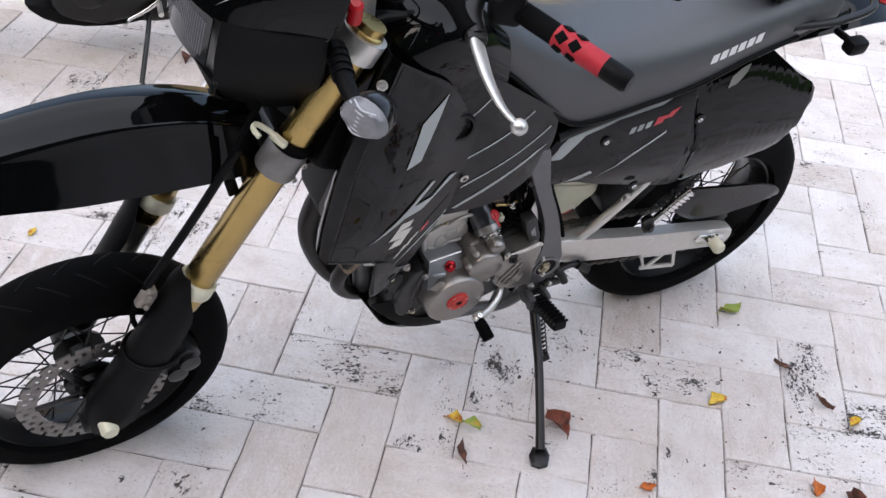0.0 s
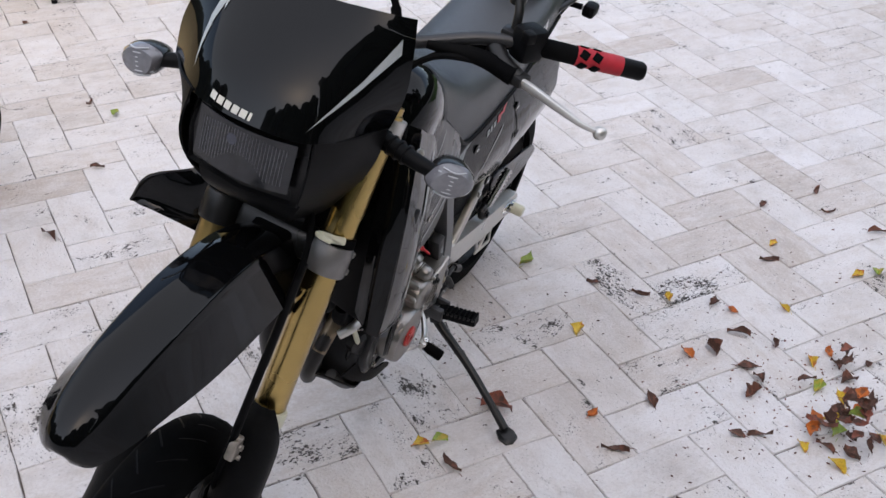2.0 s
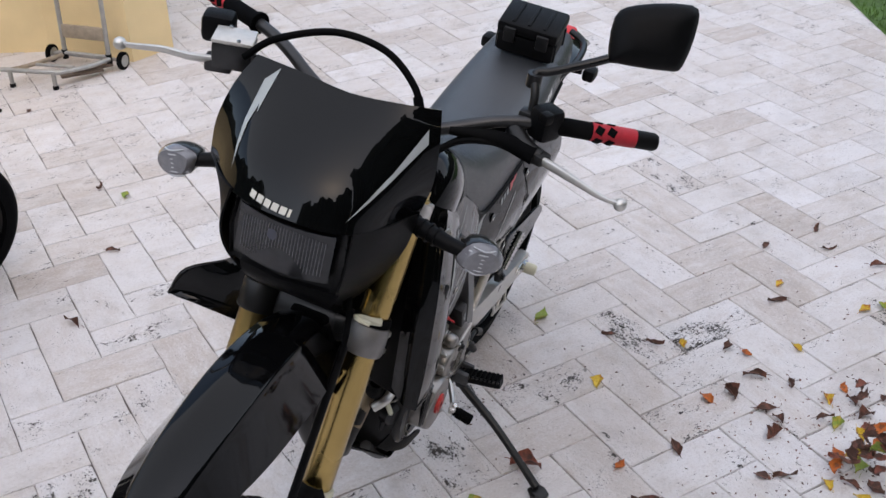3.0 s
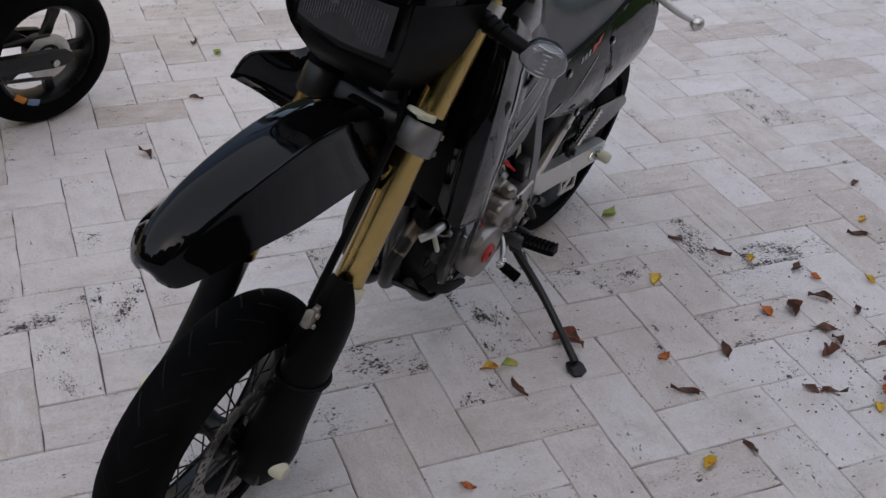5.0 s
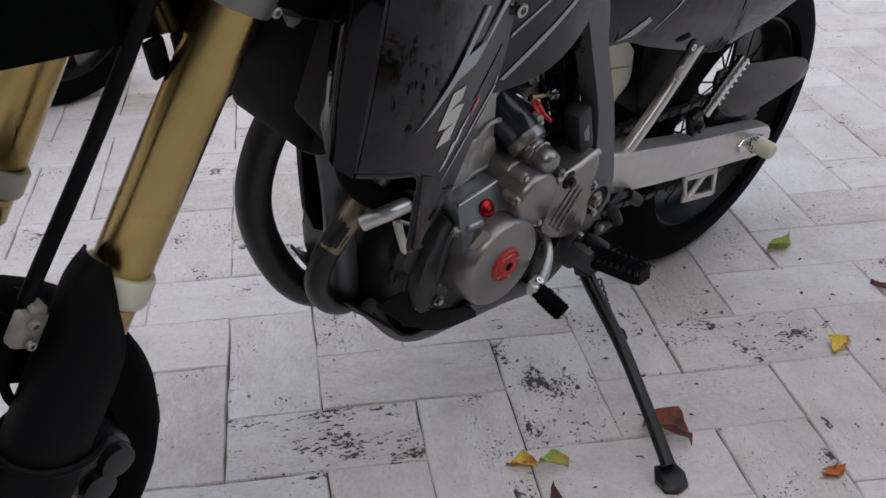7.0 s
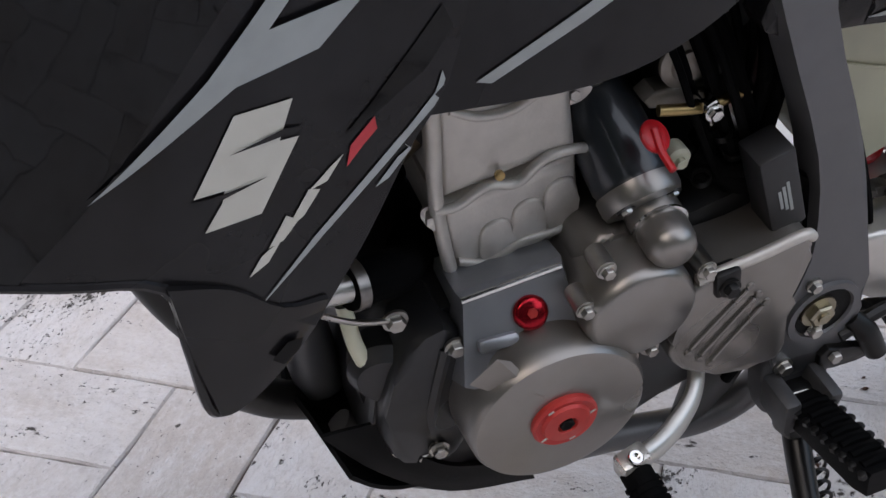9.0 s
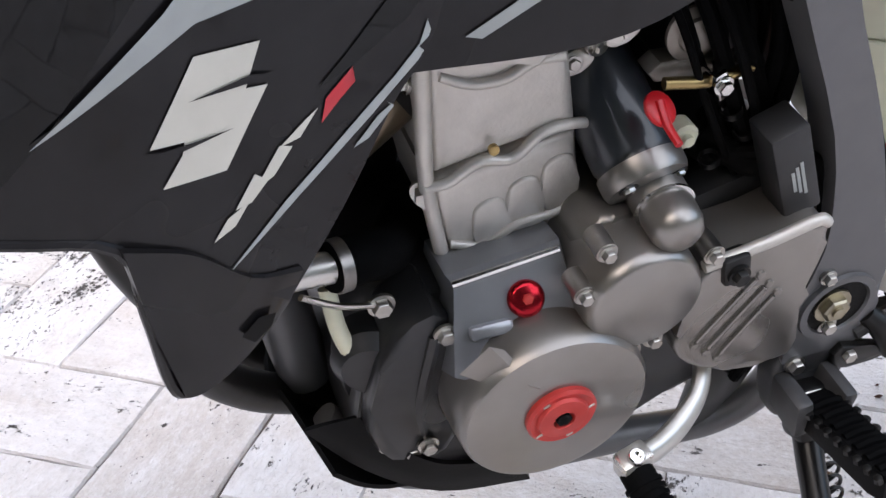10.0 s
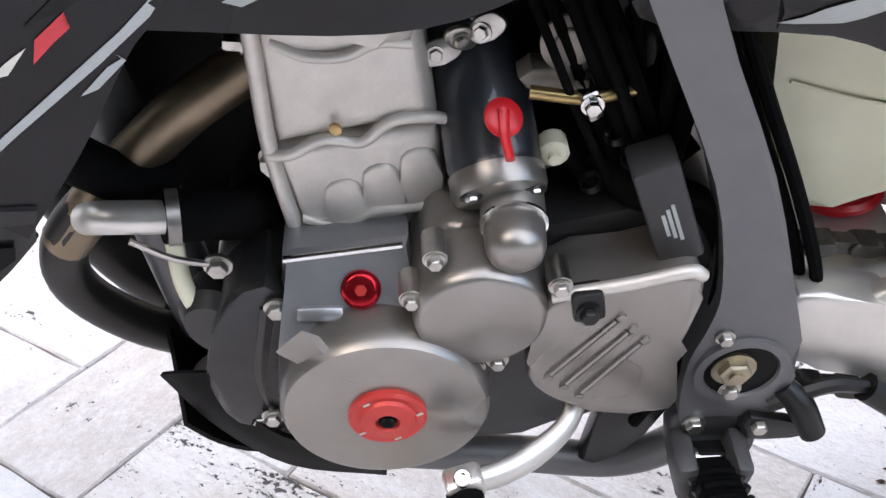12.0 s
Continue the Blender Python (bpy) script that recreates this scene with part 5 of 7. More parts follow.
# water pump pipe, hose and pump casting at the front of the case
pipe = part("water_pipe", tube([(0.925, 0.068, 0.474), (0.906, 0.086, 0.491), (0.862, 0.088, 0.492)], 0.0108, 16), "alu", bike, "bare aluminium water pipe")
part("water_hose", tube([(0.872, 0.089, 0.493), (0.848, 0.080, 0.487), (0.826, 0.064, 0.474), (0.80, 0.02, 0.466)], 0.0168, 16), "rubber", pipe)
part("hose_band", lathe([(-0.004, 0.0165), (-0.004, 0.0178), (0.004, 0.0178), (0.004, 0.0165)], (0.866, 0.0885, 0.4925), (-0.98, -0.2, -0.1), 24, True), "disc", pipe)
part("pipe_bracket", join(tube([(0.893, 0.098, 0.482), (0.868, 0.100, 0.468), (0.838, 0.098, 0.458)], 0.0045, 8, flat=0.5), hexbolt((0.842, 0.098, 0.459), Y, 0.007, 0.007)), "steel", pipe)
part("vent_tube", tube([(0.872, 0.075, 0.462), (0.868, 0.088, 0.430), (0.855, 0.094, 0.396), (0.838, 0.092, 0.368)], 0.0062, 10), "tankplastic", bike, "clear vent tube")
part("pump_housing", join(lathe([(0, 0), (0, 0.030), (0.02, 0.030), (0.03, 0.022), (0.03, 0)], (0.842, 0.075, 0.402), (0.3, 1, 0), 24), block((0.03, 0.03, 0.05), (0.815, 0.10, 0.385), (0, 30, 0), 0.008)), "cover_dark", bike)
for q in ((0.806, 0.120, 0.442), (0.818, 0.120, 0.330), (0.828, 0.112, 0.318), (0.845, 0.10, 0.365)):
    part("case_bolt", hexbolt(q, Y, 0.006, 0.007), "steel", crank)
part("neutral_switch", join(lathe([(0, 0), (0, 0.011), (0.014, 0.011), (0.018, 0.006), (0.018, 0)], (0.842, 0.098, 0.330), Y, 16)), "cast", bike)

# swingarm, chain, shock, rear mudguard
for s in (1, -1):
    arm = part("swingarm", plate(rounded([(0.465, 0.430), (0.470, 0.375), (0.40, 0.345), (0.20, 0.300), (0.0, 0.262), (-0.075, 0.250), (-0.085, 0.300), (-0.02, 0.325), (0.20, 0.372), (0.38, 0.415)], 3), *((0.086, 0.116) if s > 0 else (-0.116, -0.086)), 0.006, seg=3), "alu", bike, "bare aluminium swingarm")
    part("axle_slider", lathe([(0, 0), (0, 0.017), (0.032, 0.017), (0.038, 0.013), (0.038, 0)], (-0.015, 0.124 * s, 0.297), (0, s, 0), 20), "nylon", bike, "white nylon axle slider")
    part("axle_plate", join(plate(rounded([(0.03, 0.318), (-0.055, 0.300), (-0.06, 0.276), (0.03, 0.290)], 2), *((0.115, 0.121) if s > 0 else (-0.121, -0.115)), 0.002), lathe([(0.118 * s, 0), (0.118 * s, 0.019), (0.130 * s, 0.019), (0.130 * s, 0)], (-0.015, 0, 0.297), Y, 6)), "polish", arm)
part("swingarm_bridge", block((0.07, 0.20, 0.07), (0.40, 0, 0.385), (0, 12, 0), 0.012), "alu", bike)
br = part("paddock_bracket", join(plate([(0.190, 0.285), (0.165, 0.232), (0.158, 0.232), (0.183, 0.287)], 0.105, 0.111, 0.001), plate([(0.190, 0.292), (0.075, 0.268), (0.073, 0.256), (0.190, 0.280)], 0.105, 0.111, 0.001), plate([(0.172, 0.240), (0.060, 0.214), (0.060, 0.202), (0.172, 0.228)], 0.105, 0.111, 0.001), plate([(0.086, 0.268), (0.066, 0.206), (0.056, 0.206), (0.076, 0.268)], 0.105, 0.111, 0.001), plate([(0.155, 0.236), (0.118, 0.272), (0.105, 0.270), (0.140, 0.232)], 0.105, 0.111, 0.001)), "alu", bike, "cut aluminium chain guide plate")
for row, (z0, z1) in enumerate(((0.452, 0.400), (0.318, 0.222))):
    for i in range(34):
        f = i / 33
        x, z = 0.545 - 0.545 * f, z0 + (z1 - z0) * f - (0.008 * math.sin(math.pi * f) if row else 0)
        tilt = math.degrees(math.atan2(z0 - z1, 0.545))
        wide = 0.0055 if i % 2 else 0.0085
        part("chain_link", moved(plate(rounded([(-0.0085, -0.006), (0, -0.0045), (0.0085, -0.006), (0.0125, 0), (0.0085, 0.006), (0, 0.0045), (-0.0085, 0.006), (-0.0125, 0)], 2), -wide, wide, 0.001, seg=1), pose(x, 0.076, z, 0, -tilt, 0)), "chain", bike)
part("chain_guard", plate(rounded([(0.150, 0.478), (-0.02, 0.452), (-0.165, 0.420), (-0.212, 0.372), (-0.10, 0.352), (0.02, 0.352), (0.11, 0.392)], 3), 0.086, 0.094, 0.003), "charcoal", bike, "dark plastic rear splash guard")
part("rear_hugger", plate(rounded([(0.36, 0.62), (0.20, 0.60), (0.14, 0.50), (0.20, 0.42), (0.33, 0.44)], 3), -0.07, 0.07, 0.01), "matte", bike)
coil = [(0.400 + 0.0022 * i / 6 + 0.030 * math.cos(i * 0.62), 0.030 * math.sin(i * 0.62), 0.395 + 0.0026 * i) for i in range(66)]
part("shock_spring", tube(coil, 0.0058, 8, 2), "redplastic", bike, "red coil spring of the rear shock")
part("shock_body", tube([(0.395, 0, 0.38), (0.425, 0, 0.62)], 0.020, 14, smooth=False), "satin", bike)
part("shock_linkage", join(block((0.06, 0.05, 0.03), (0.42, 0.03, 0.365), (0, 20, 0), 0.006), hexbolt((0.425, 0.060, 0.372), Y, 0.011, 0.012), hexbolt((0.39, 0.062, 0.350), Y, 0.009, 0.012)), "cast", bike)

# subframe tubes, reservoir, passenger footrest
for s in (1, -1):
    part("subframe_strut", tube([(0.445, 0.102 * s, 0.375), (0.36, 0.102 * s, 0.455), (0.26, 0.100 * s, 0.575), (0.20, 0.095 * s, 0.66)], 0.0155, 14, flat=0.7), "alu", bike, "light alloy subframe strut")
    part("subframe_rail", tube([(0.56, 0.095 * s, 0.76), (0.30, 0.095 * s, 0.83), (0.0, 0.08 * s, 0.91), (-0.12, 0.07 * s, 0.94)], 0.013, 12), "satin", bike)
res = part("coolant_bottle", plate(rounded([(0.502, 0.630), (0.455, 0.650), (0.412, 0.600), (0.358, 0.540), (0.360, 0.490), (0.415, 0.462), (0.462, 0.450), (0.488, 0.51)], 3), -0.02, 0.055, 0.014, seg=3), "tankplastic", bike, "translucent cream coolant bottle")
part("bottle_seam", tube([(0.488, 0.057, 0.562), (0.44, 0.057, 0.547), (0.378, 0.057, 0.535)], 0.0014, 6), "tankplastic", res)
for y, dx in ((0.085, 0.0), (0.092, 0.010), (0.080, -0.008)):
    part("cable", tube([(0.580 - dx, y, 0.70), (0.536 - dx, y + 0.004, 0.60), (0.488 - dx, y + 0.006, 0.50), (0.457 - dx, y + 0.006, 0.42), (0.450 - dx, y, 0.35)], 0.0046, 8), "rubber", bike)
pass_peg = part("passenger_footrest", join(tube([(0.205, 0.115, 0.425), (0.145, 0.125, 0.520)], 0.010, 12, smooth=False), *[lathe([(-0.0022, 0.010), (-0.0022, 0.0135), (0.0022, 0.0135), (0.0022, 0.010)], Vector((0.205, 0.115, 0.425)).lerp(Vector((0.145, 0.125, 0.520)), 0.25 + 0.1 * k), (-0.53, 0.09, 0.84), 14, True) for k in range(8)]), "polish", bike, "folded aluminium passenger footrest")
part("footrest_hanger", join(block((0.03, 0.02, 0.05), (0.215, 0.108, 0.41), (0, 25, 0), 0.006), hexbolt((0.215, 0.119, 0.405), Y, 0.009, 0.008)), "satin", pass_peg)
part("strut_bolt", hexbolt((0.325, 0.112, 0.535), Y, 0.009, 0.008), "steel", bike)
part("brake_light_switch", join(tube([(0.40, 0.125, 0.345), (0.37, 0.13, 0.325)], 0.011, 12, smooth=False), tube([(0.47, 0.13, 0.335), (0.43, 0.128, 0.352), (0.40, 0.125, 0.345)], 0.006, 8)), "satin", bike)

# ---- bodywork ----
from mathutils.bvhtree import BVHTree


def decal(name, outline, origin, right, up, target, material, parent, lift=0.0012, label="", cut=0.012):
    """A printed shape laid on a panel: the outline is thrown along its plane's normal on to the target's skin."""
    o, r, u = Vector(origin), Vector(right).normalized(), Vector(up)
    u = (u - r * u.dot(r)).normalized()
    n = r.cross(u)
    tree = BVHTree.FromPolygons([v.co[:] for v in target.data.vertices], [tuple(p.vertices) for p in target.data.polygons])
    bm = bmesh.new()
    vs = [bm.verts.new(o + r * a + u * b) for a, b in outline]
    bm.faces.new(vs)
    bmesh.ops.triangulate(bm, faces=bm.faces)
    for _ in range(5):
        long = [e for e in bm.edges if e.calc_length() > cut]
        if not long:
            break
        bmesh.ops.subdivide_edges(bm, edges=long, cuts=1)
        bmesh.ops.triangulate(bm, faces=bm.faces)
    for v in bm.verts:
        best = None
        for s in (1, -1):
            hit, nor, _, d = tree.ray_cast(v.co + n * 0.25 * s, -n * s, 0.5)
            if hit and s == 1:
                best = (hit, nor)
        if best is None:
            hit, nor, _, d = tree.find_nearest(v.co)
            best = (hit, nor)
        hit, nor = best
        if nor.dot(n) < 0:
            nor = -nor
        v.co = hit + nor * lift
    return part(name, bm, material, parent, label, 60)


# radiator shrouds
def shroud(s):
    """s is 1 for the left, -1 for the right."""
    rows = [
        [(1.088, 0.212, 0.684), (1.078, 0.211, 0.76), (1.060, 0.204, 0.87), (1.030, 0.190, 0.97), (0.985, 0.165, 1.085)],
        [(1.030, 0.209, 0.662), (1.018, 0.211, 0.75), (1.000, 0.203, 0.85), (0.972, 0.187, 0.95), (0.935, 0.160, 1.05)],
        [(0.984, 0.205, 0.644), (0.965, 0.203, 0.715), (0.942, 0.195, 0.81), (0.908, 0.178, 0.91), (0.868, 0.155, 1.00)],
        [(0.913, 0.187, 0.572), (0.879, 0.178, 0.619), (0.852, 0.170, 0.664), (0.822, 0.162, 0.716), (0.795, 0.151, 0.88)],
    ]
    if s < 0:
        rows[0][0], rows[0][1] = (1.148, 0.318, 0.772), (1.135, 0.285, 0.84)
        rows[1][0] = (1.06, 0.275, 0.74)
    rows = [[(x, y * s, z) for x, y, z in r] for r in rows]
    main = part("radiator_shroud", grid_skin(rows, 0.004, 5), "charcoal", bike, "charcoal radiator shroud with silver and cream graphics", 50)
    tongue = [
        [(0.985, 0.206, 0.646), (0.981, 0.203, 0.59), (0.974, 0.198, 0.536)],
        [(0.955, 0.197, 0.628), (0.958, 0.192, 0.577), (0.958, 0.190, 0.531)],
        [(0.930, 0.190, 0.600), (0.932, 0.185, 0.570), (0.936, 0.182, 0.542)],
        [(0.905, 0.184, 0.592), (0.910, 0.181, 0.578), (0.914, 0.178, 0.566)],
    ]
    flap = part("shroud_tongue", grid_skin([[(x, y * s, z) for x, y, z in r] for r in tongue], 0.004, 4), "charcoal", main)
    edge = [(1.086, 0.211, 0.686), (1.030, 0.208, 0.663), (0.986, 0.205, 0.644), (0.981, 0.202, 0.60), (0.978, 0.198, 0.545), (0.970, 0.194, 0.531), (0.957, 0.190, 0.532), (0.936, 0.182, 0.543), (0.914, 0.178, 0.567)]
    if s > 0:
        part("shroud_lip", tube(edge, 0.0032, 8, 4), "charcoal", main)
        # flat black decal paints the dark of a hole in the tongue
        decal("tongue_recess", [(-(x - 0.93), z - 0.56) for x, z in ((0.940, 0.560), (0.930, 0.570), (0.921, 0.568), (0.924, 0.558), (0.934, 0.551))][::-1], (0.93, 0.20, 0.56), (-1, 0, 0), (0, 0, 1), flap, "matte", flap, 0.0026)
    scoop = [
        [(1.089, 0.213, 0.684), (1.079, 0.212, 0.76), (1.061, 0.205, 0.87), (1.031, 0.191, 0.97), (0.986, 0.166, 1.085)],
        [(1.100, 0.190, 0.695), (1.094, 0.186, 0.77), (1.075, 0.178, 0.88), (1.043, 0.165, 0.98), (0.996, 0.14, 1.09)],
        [(1.085, 0.155, 0.715), (1.075, 0.150, 0.79), (1.055, 0.142, 0.89), (1.025, 0.130, 0.98), (0.985, 0.11, 1.085)],
    ]
    if s < 0:
        scoop[0][0], scoop[0][1] = (1.149, 0.319, 0.772), (1.136, 0.286, 0.84)
        scoop[1][0] = (1.150, 0.27, 0.775)
    part("shroud_scoop", grid_skin([[(x, y * s, z) for x, y, z in r] for r in scoop], 0.003, 5), "gloss", main, "gloss black rolled scoop edge", 60)
    return main


left_shroud, right_shroud = shroud(1), shroud(-1)


def on_shroud(name, pts, material, label="", lift=0.0009):
    """Points as (x, z) in side view."""
    r, u = Vector((-1, 0, 0)), Vector((0, 0, 1))
    return decal(name, [(-(x - 0.90), z - 0.68) for x, z in pts][::-1], (0.90, 0.20, 0.68), r, u, left_shroud, material, left_shroud, lift, label)


on_shroud("gloss_band", [(1.045, 0.672), (1.000, 0.712), (0.950, 0.766), (0.905, 0.812), (0.885, 0.92), (0.872, 0.995), (0.98, 1.075), (1.026, 0.975), (1.055, 0.87), (1.072, 0.76), (1.083, 0.690)], "gloss", "gloss black forward face")
on_shroud("upper_flash", [(1.008, 0.708), (0.949, 0.750), (0.913, 0.783), (0.886, 0.806), (0.878, 0.803), (0.920, 0.763), (0.878, 0.764), (0.842, 0.799), (0.826, 0.797), (0.898, 0.745), (0.938, 0.742)], "silver", "forked silver flash", 0.0028)
on_shroud("flash_arm", [(0.955, 0.868), (0.932, 0.955), (0.880, 0.995), (0.910, 0.945), (0.925, 0.875)], "silver", "", 0.0028)
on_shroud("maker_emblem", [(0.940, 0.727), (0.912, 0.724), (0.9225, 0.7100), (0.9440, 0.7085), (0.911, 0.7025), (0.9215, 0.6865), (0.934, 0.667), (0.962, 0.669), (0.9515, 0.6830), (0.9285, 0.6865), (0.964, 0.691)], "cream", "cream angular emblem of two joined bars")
for pts in ([(0.9455, 0.7080), (0.918, 0.7105), (0.907, 0.7060)], [(0.928, 0.6880), (0.955, 0.6850), (0.968, 0.6885)]):
    on_shroud("emblem_slit", pts, "charcoal", "", 0.0017)
on_shroud("graphic_streak", [(0.944, 0.604), (0.909, 0.637), (0.851, 0.681), (0.824, 0.706), (0.829, 0.693), (0.862, 0.666), (0.902, 0.637)], "silver", "long silver streak")
on_shroud("streak_barb", [(0.846, 0.670), (0.865, 0.653), (0.873, 0.651), (0.859, 0.664)], "silver")
for pts in ([(0.945, 0.629), (0.937, 0.640), (0.926, 0.645), (0.934, 0.634)], [(0.933, 0.643), (0.922, 0.659), (0.916, 0.653), (0.925, 0.644)], [(0.923, 0.650), (0.909, 0.669), (0.903, 0.666), (0.913, 0.654)], [(0.909, 0.668), (0.896, 0.677), (0.889, 0.681), (0.899, 0.669)]):
    on_shroud("script_stroke", pts, "cream")
on_shroud("script_flash", [(0.888, 0.672), (0.885, 0.684), (0.871, 0.695), (0.875, 0.687), (0.870, 0.687), (0.878, 0.681)], "redpaint", "red lightning stroke")
# flat black decal paints the shade inside the vent, no recess is modelled
on_shroud("shroud_recess", [(0.888, 0.691), (0.873, 0.703), (0.848, 0.726), (0.832, 0.742), (0.826, 0.728), (0.842, 0.710), (0.873, 0.695)], "gloss", "flat black patch painted for the vent's shade")
part("shroud_bolt", socket_bolt((0.806, 0.160, 0.775), Y, 0.009, 0.005), "steel", left_shroud)
part("shroud_screw", socket_bolt((1.025, 0.186, 1.065), (0.3, 0.9, 0.3), 0.009, 0.005), "steel", left_shroud)
for s in (1, -1):
    rad = part("radiator", block((0.035, 0.115, 0.26), (1.015, 0.135 * s, 0.80), (0, -14, -12 * s), 0.006), "matte", bike, "black aluminium radiator behind the shroud")
    for k in range(9):
        part("louvre", block((0.006, 0.11, 0.012), (1.052 - 0.0075 * k, 0.132 * s, 0.69 + 0.028 * k), (0, 25, -12 * s), 0.001), "matte", rad)
# added black block, fills the gap behind the forks to keep it dark
part("inner_fairing", block((0.13, 0.17, 0.26), (0.985, 0.015, 0.90), (0, -20, 0), 0.03), "matte", bike)
part("fan_shroud", block((0.05, 0.16, 0.20), (0.985, 0.0, 0.70), (0, -14, 0), 0.02), "matte", bike)
part("filler_hose", tube([(0.99, 0.09, 0.62), (0.95, 0.07, 0.55), (0.90, 0.06, 0.50), (0.87, 0.05, 0.49)], 0.016, 12), "rubber", bike)

# tank and its side panels
tank_rows = []
for x, z, half in ((1.03, 1.02, 0.10), (0.97, 1.10, 0.135), (0.90, 1.135, 0.145), (0.82, 1.115, 0.135), (0.74, 1.05, 0.12)):
    tank_rows.append([(x, half * 1.0, z - 0.16), (x, half * 1.02, z - 0.07), (x, half * 0.75, z - 0.01), (x, 0, z), (x, -half * 0.75, z - 0.01), (x, -half * 1.02, z - 0.07), (x, -half, z - 0.16)])
tank = part("fuel_tank", grid_skin(tank_rows, 0.004, 4), "gloss", bike, "gloss black fuel tank", 60)
part("filler_cap", lathe([(0, 0.0), (0, 0.040), (0.018, 0.040), (0.024, 0.034), (0.024, 0)], (0.93, 0, 1.125), (0.1, 0, 1), 28), "matte", tank)
for s in (1, -1):
    panel = part("tank_panel", grid_skin([[(x, y * s, z) for x, y, z in r] for r in (
        [(0.846, 0.150, 0.668), (0.838, 0.150, 0.83), (0.895, 0.140, 1.02)],
        [(0.735, 0.145, 0.660), (0.74, 0.148, 0.82), (0.80, 0.135, 1.00)],
        [(0.666, 0.138, 0.676), (0.655, 0.138, 0.79), (0.68, 0.122, 0.915)],
        [(0.606, 0.126, 0.712), (0.594, 0.125, 0.79), (0.592, 0.115, 0.848)])], 0.004, 4), "charcoal", bike, "charcoal tank side panel with fine silver lines", 50)
    if s > 0:
        for a, b in (((0.86, 0.87), (0.76, 0.955)), ((0.83, 0.80), (0.66, 0.875)), ((0.80, 0.735), (0.61, 0.825))):
            decal("pin_line", [(-(a[0] - 0.7), a[1] - 0.8), (-(b[0] - 0.7), b[1] - 0.8), (-(b[0] - 0.7) - 0.001, b[1] - 0.797), (-(a[0] - 0.7), a[1] - 0.795)], (0.7, 0.15, 0.8), (-1, 0, 0), (0, 0, 1), panel, "silver", panel)
        strip = [(0.808, 0.652), (0.799, 0.649), (0.747, 0.675), (0.70, 0.702), (0.64, 0.738), (0.61, 0.757), (0.64, 0.746), (0.70, 0.711), (0.756, 0.680)]
        decal("lower_streak", [(-(x - 0.7), z + 0.03 - 0.8) for x, z in strip], (0.7, 0.15, 0.8), (-1, 0, 0), (0, 0, 1), panel, "silver", panel)
        part("panel_ring", join(lathe([(0, 0.021), (0, 0.030), (0.008, 0.028), (0.008, 0.023)], (0.838, 0.152, 0.905), (0.15, 1, 0.1), 24, True)), "gloss", panel)
    part("under_rail", tube([(0.80, 0.12 * s, 0.70), (0.70, 0.115 * s, 0.70), (0.60, 0.11 * s, 0.73)], 0.012, 10), "matte", bike)

# seat
rings = []
for x, lo, hi, half in ((0.872, 1.095, 1.128, 0.05), (0.855, 1.075, 1.14, 0.075), (0.79, 1.015, 1.105, 0.092), (0.70, 0.940, 1.035, 0.102), (0.62, 0.865, 0.990, 0.110), (0.56, 0.815, 0.968, 0.114), (0.50, 0.812, 0.958, 0.118), (0.40, 0.832, 0.955, 0.122), (0.28, 0.858, 0.968, 0.122), (0.15, 0.900, 0.992, 0.114), (0.03, 0.925, 1.012, 0.104), (-0.07, 0.940, 1.018, 0.092), (-0.095, 0.955, 1.005, 0.075)):
    h = hi - lo
    ring = []
    for y, z in ((-1, 0.0), (-1.0, 0.35), (-0.96, 0.68), (-0.82, 0.90), (-0.5, 0.985), (0, 1.0), (0.5, 0.985), (0.82, 0.90), (0.96, 0.68), (1.0, 0.35), (1, 0.0), (0.5, -0.02), (-0.5, -0.02)):
        ring.append((x, y * half, lo + z * h))
    rings.append(ring)
sm = [spline(c, 4) for c in zip(*rings)]
seat = part("seat", loft(list(zip(*sm))), "vinyl", bike, "long dark grey vinyl seat", 50)
part("seat_trim", tube([(0.862, 0.080, 1.075), (0.79, 0.095, 1.012), (0.70, 0.105, 0.937), (0.62, 0.112, 0.862), (0.56, 0.116, 0.814), (0.50, 0.120, 0.810), (0.40, 0.124, 0.830), (0.28, 0.124, 0.856), (0.15, 0.116, 0.898), (0.03, 0.106, 0.923)], 0.0055, 8), "matte", seat)
for k in range(6):
    x0 = 0.262 - 0.021 * k
    z0 = 0.900 + 0.0055 * k
    decal("seat_letter_bar", [(-(x0 - 0.2), z0 - 0.9 + 0.006), (-(x0 - 0.016 - 0.2), z0 - 0.9 + 0.010), (-(x0 - 0.018 - 0.2), z0 - 0.9 + 0.030), (-(x0 - 0.002 - 0.2), z0 - 0.9 + 0.026)], (0.2, 0.13, 0.9), (-1, 0, 0), (0, 0, 1), seat, "white", seat)

# side panels
def bulge(x, z):
    return 0.018 * max(0.0, 1 - ((x - 0.22) / 0.34) ** 2) * max(0.0, 1 - ((z - 0.72) / 0.20) ** 2)


fore = [(0.608, 0.668), (0.570, 0.735), (0.520, 0.781), (0.42, 0.793), (0.315, 0.806), (0.235, 0.838), (0.225, 0.74), (0.205, 0.64), (0.190, 0.548), (0.226, 0.540), (0.33, 0.575), (0.44, 0.612), (0.50, 0.634), (0.590, 0.640)]
aft = [(0.233, 0.839), (0.195, 0.856), (0.13, 0.880), (0.084, 0.897), (0.02, 0.850), (-0.06, 0.792), (-0.122, 0.747), (-0.100, 0.67), (-0.072, 0.595), (0.0, 0.575), (0.065, 0.557), (0.130, 0.550), (0.187, 0.547), (0.203, 0.64), (0.223, 0.74)]


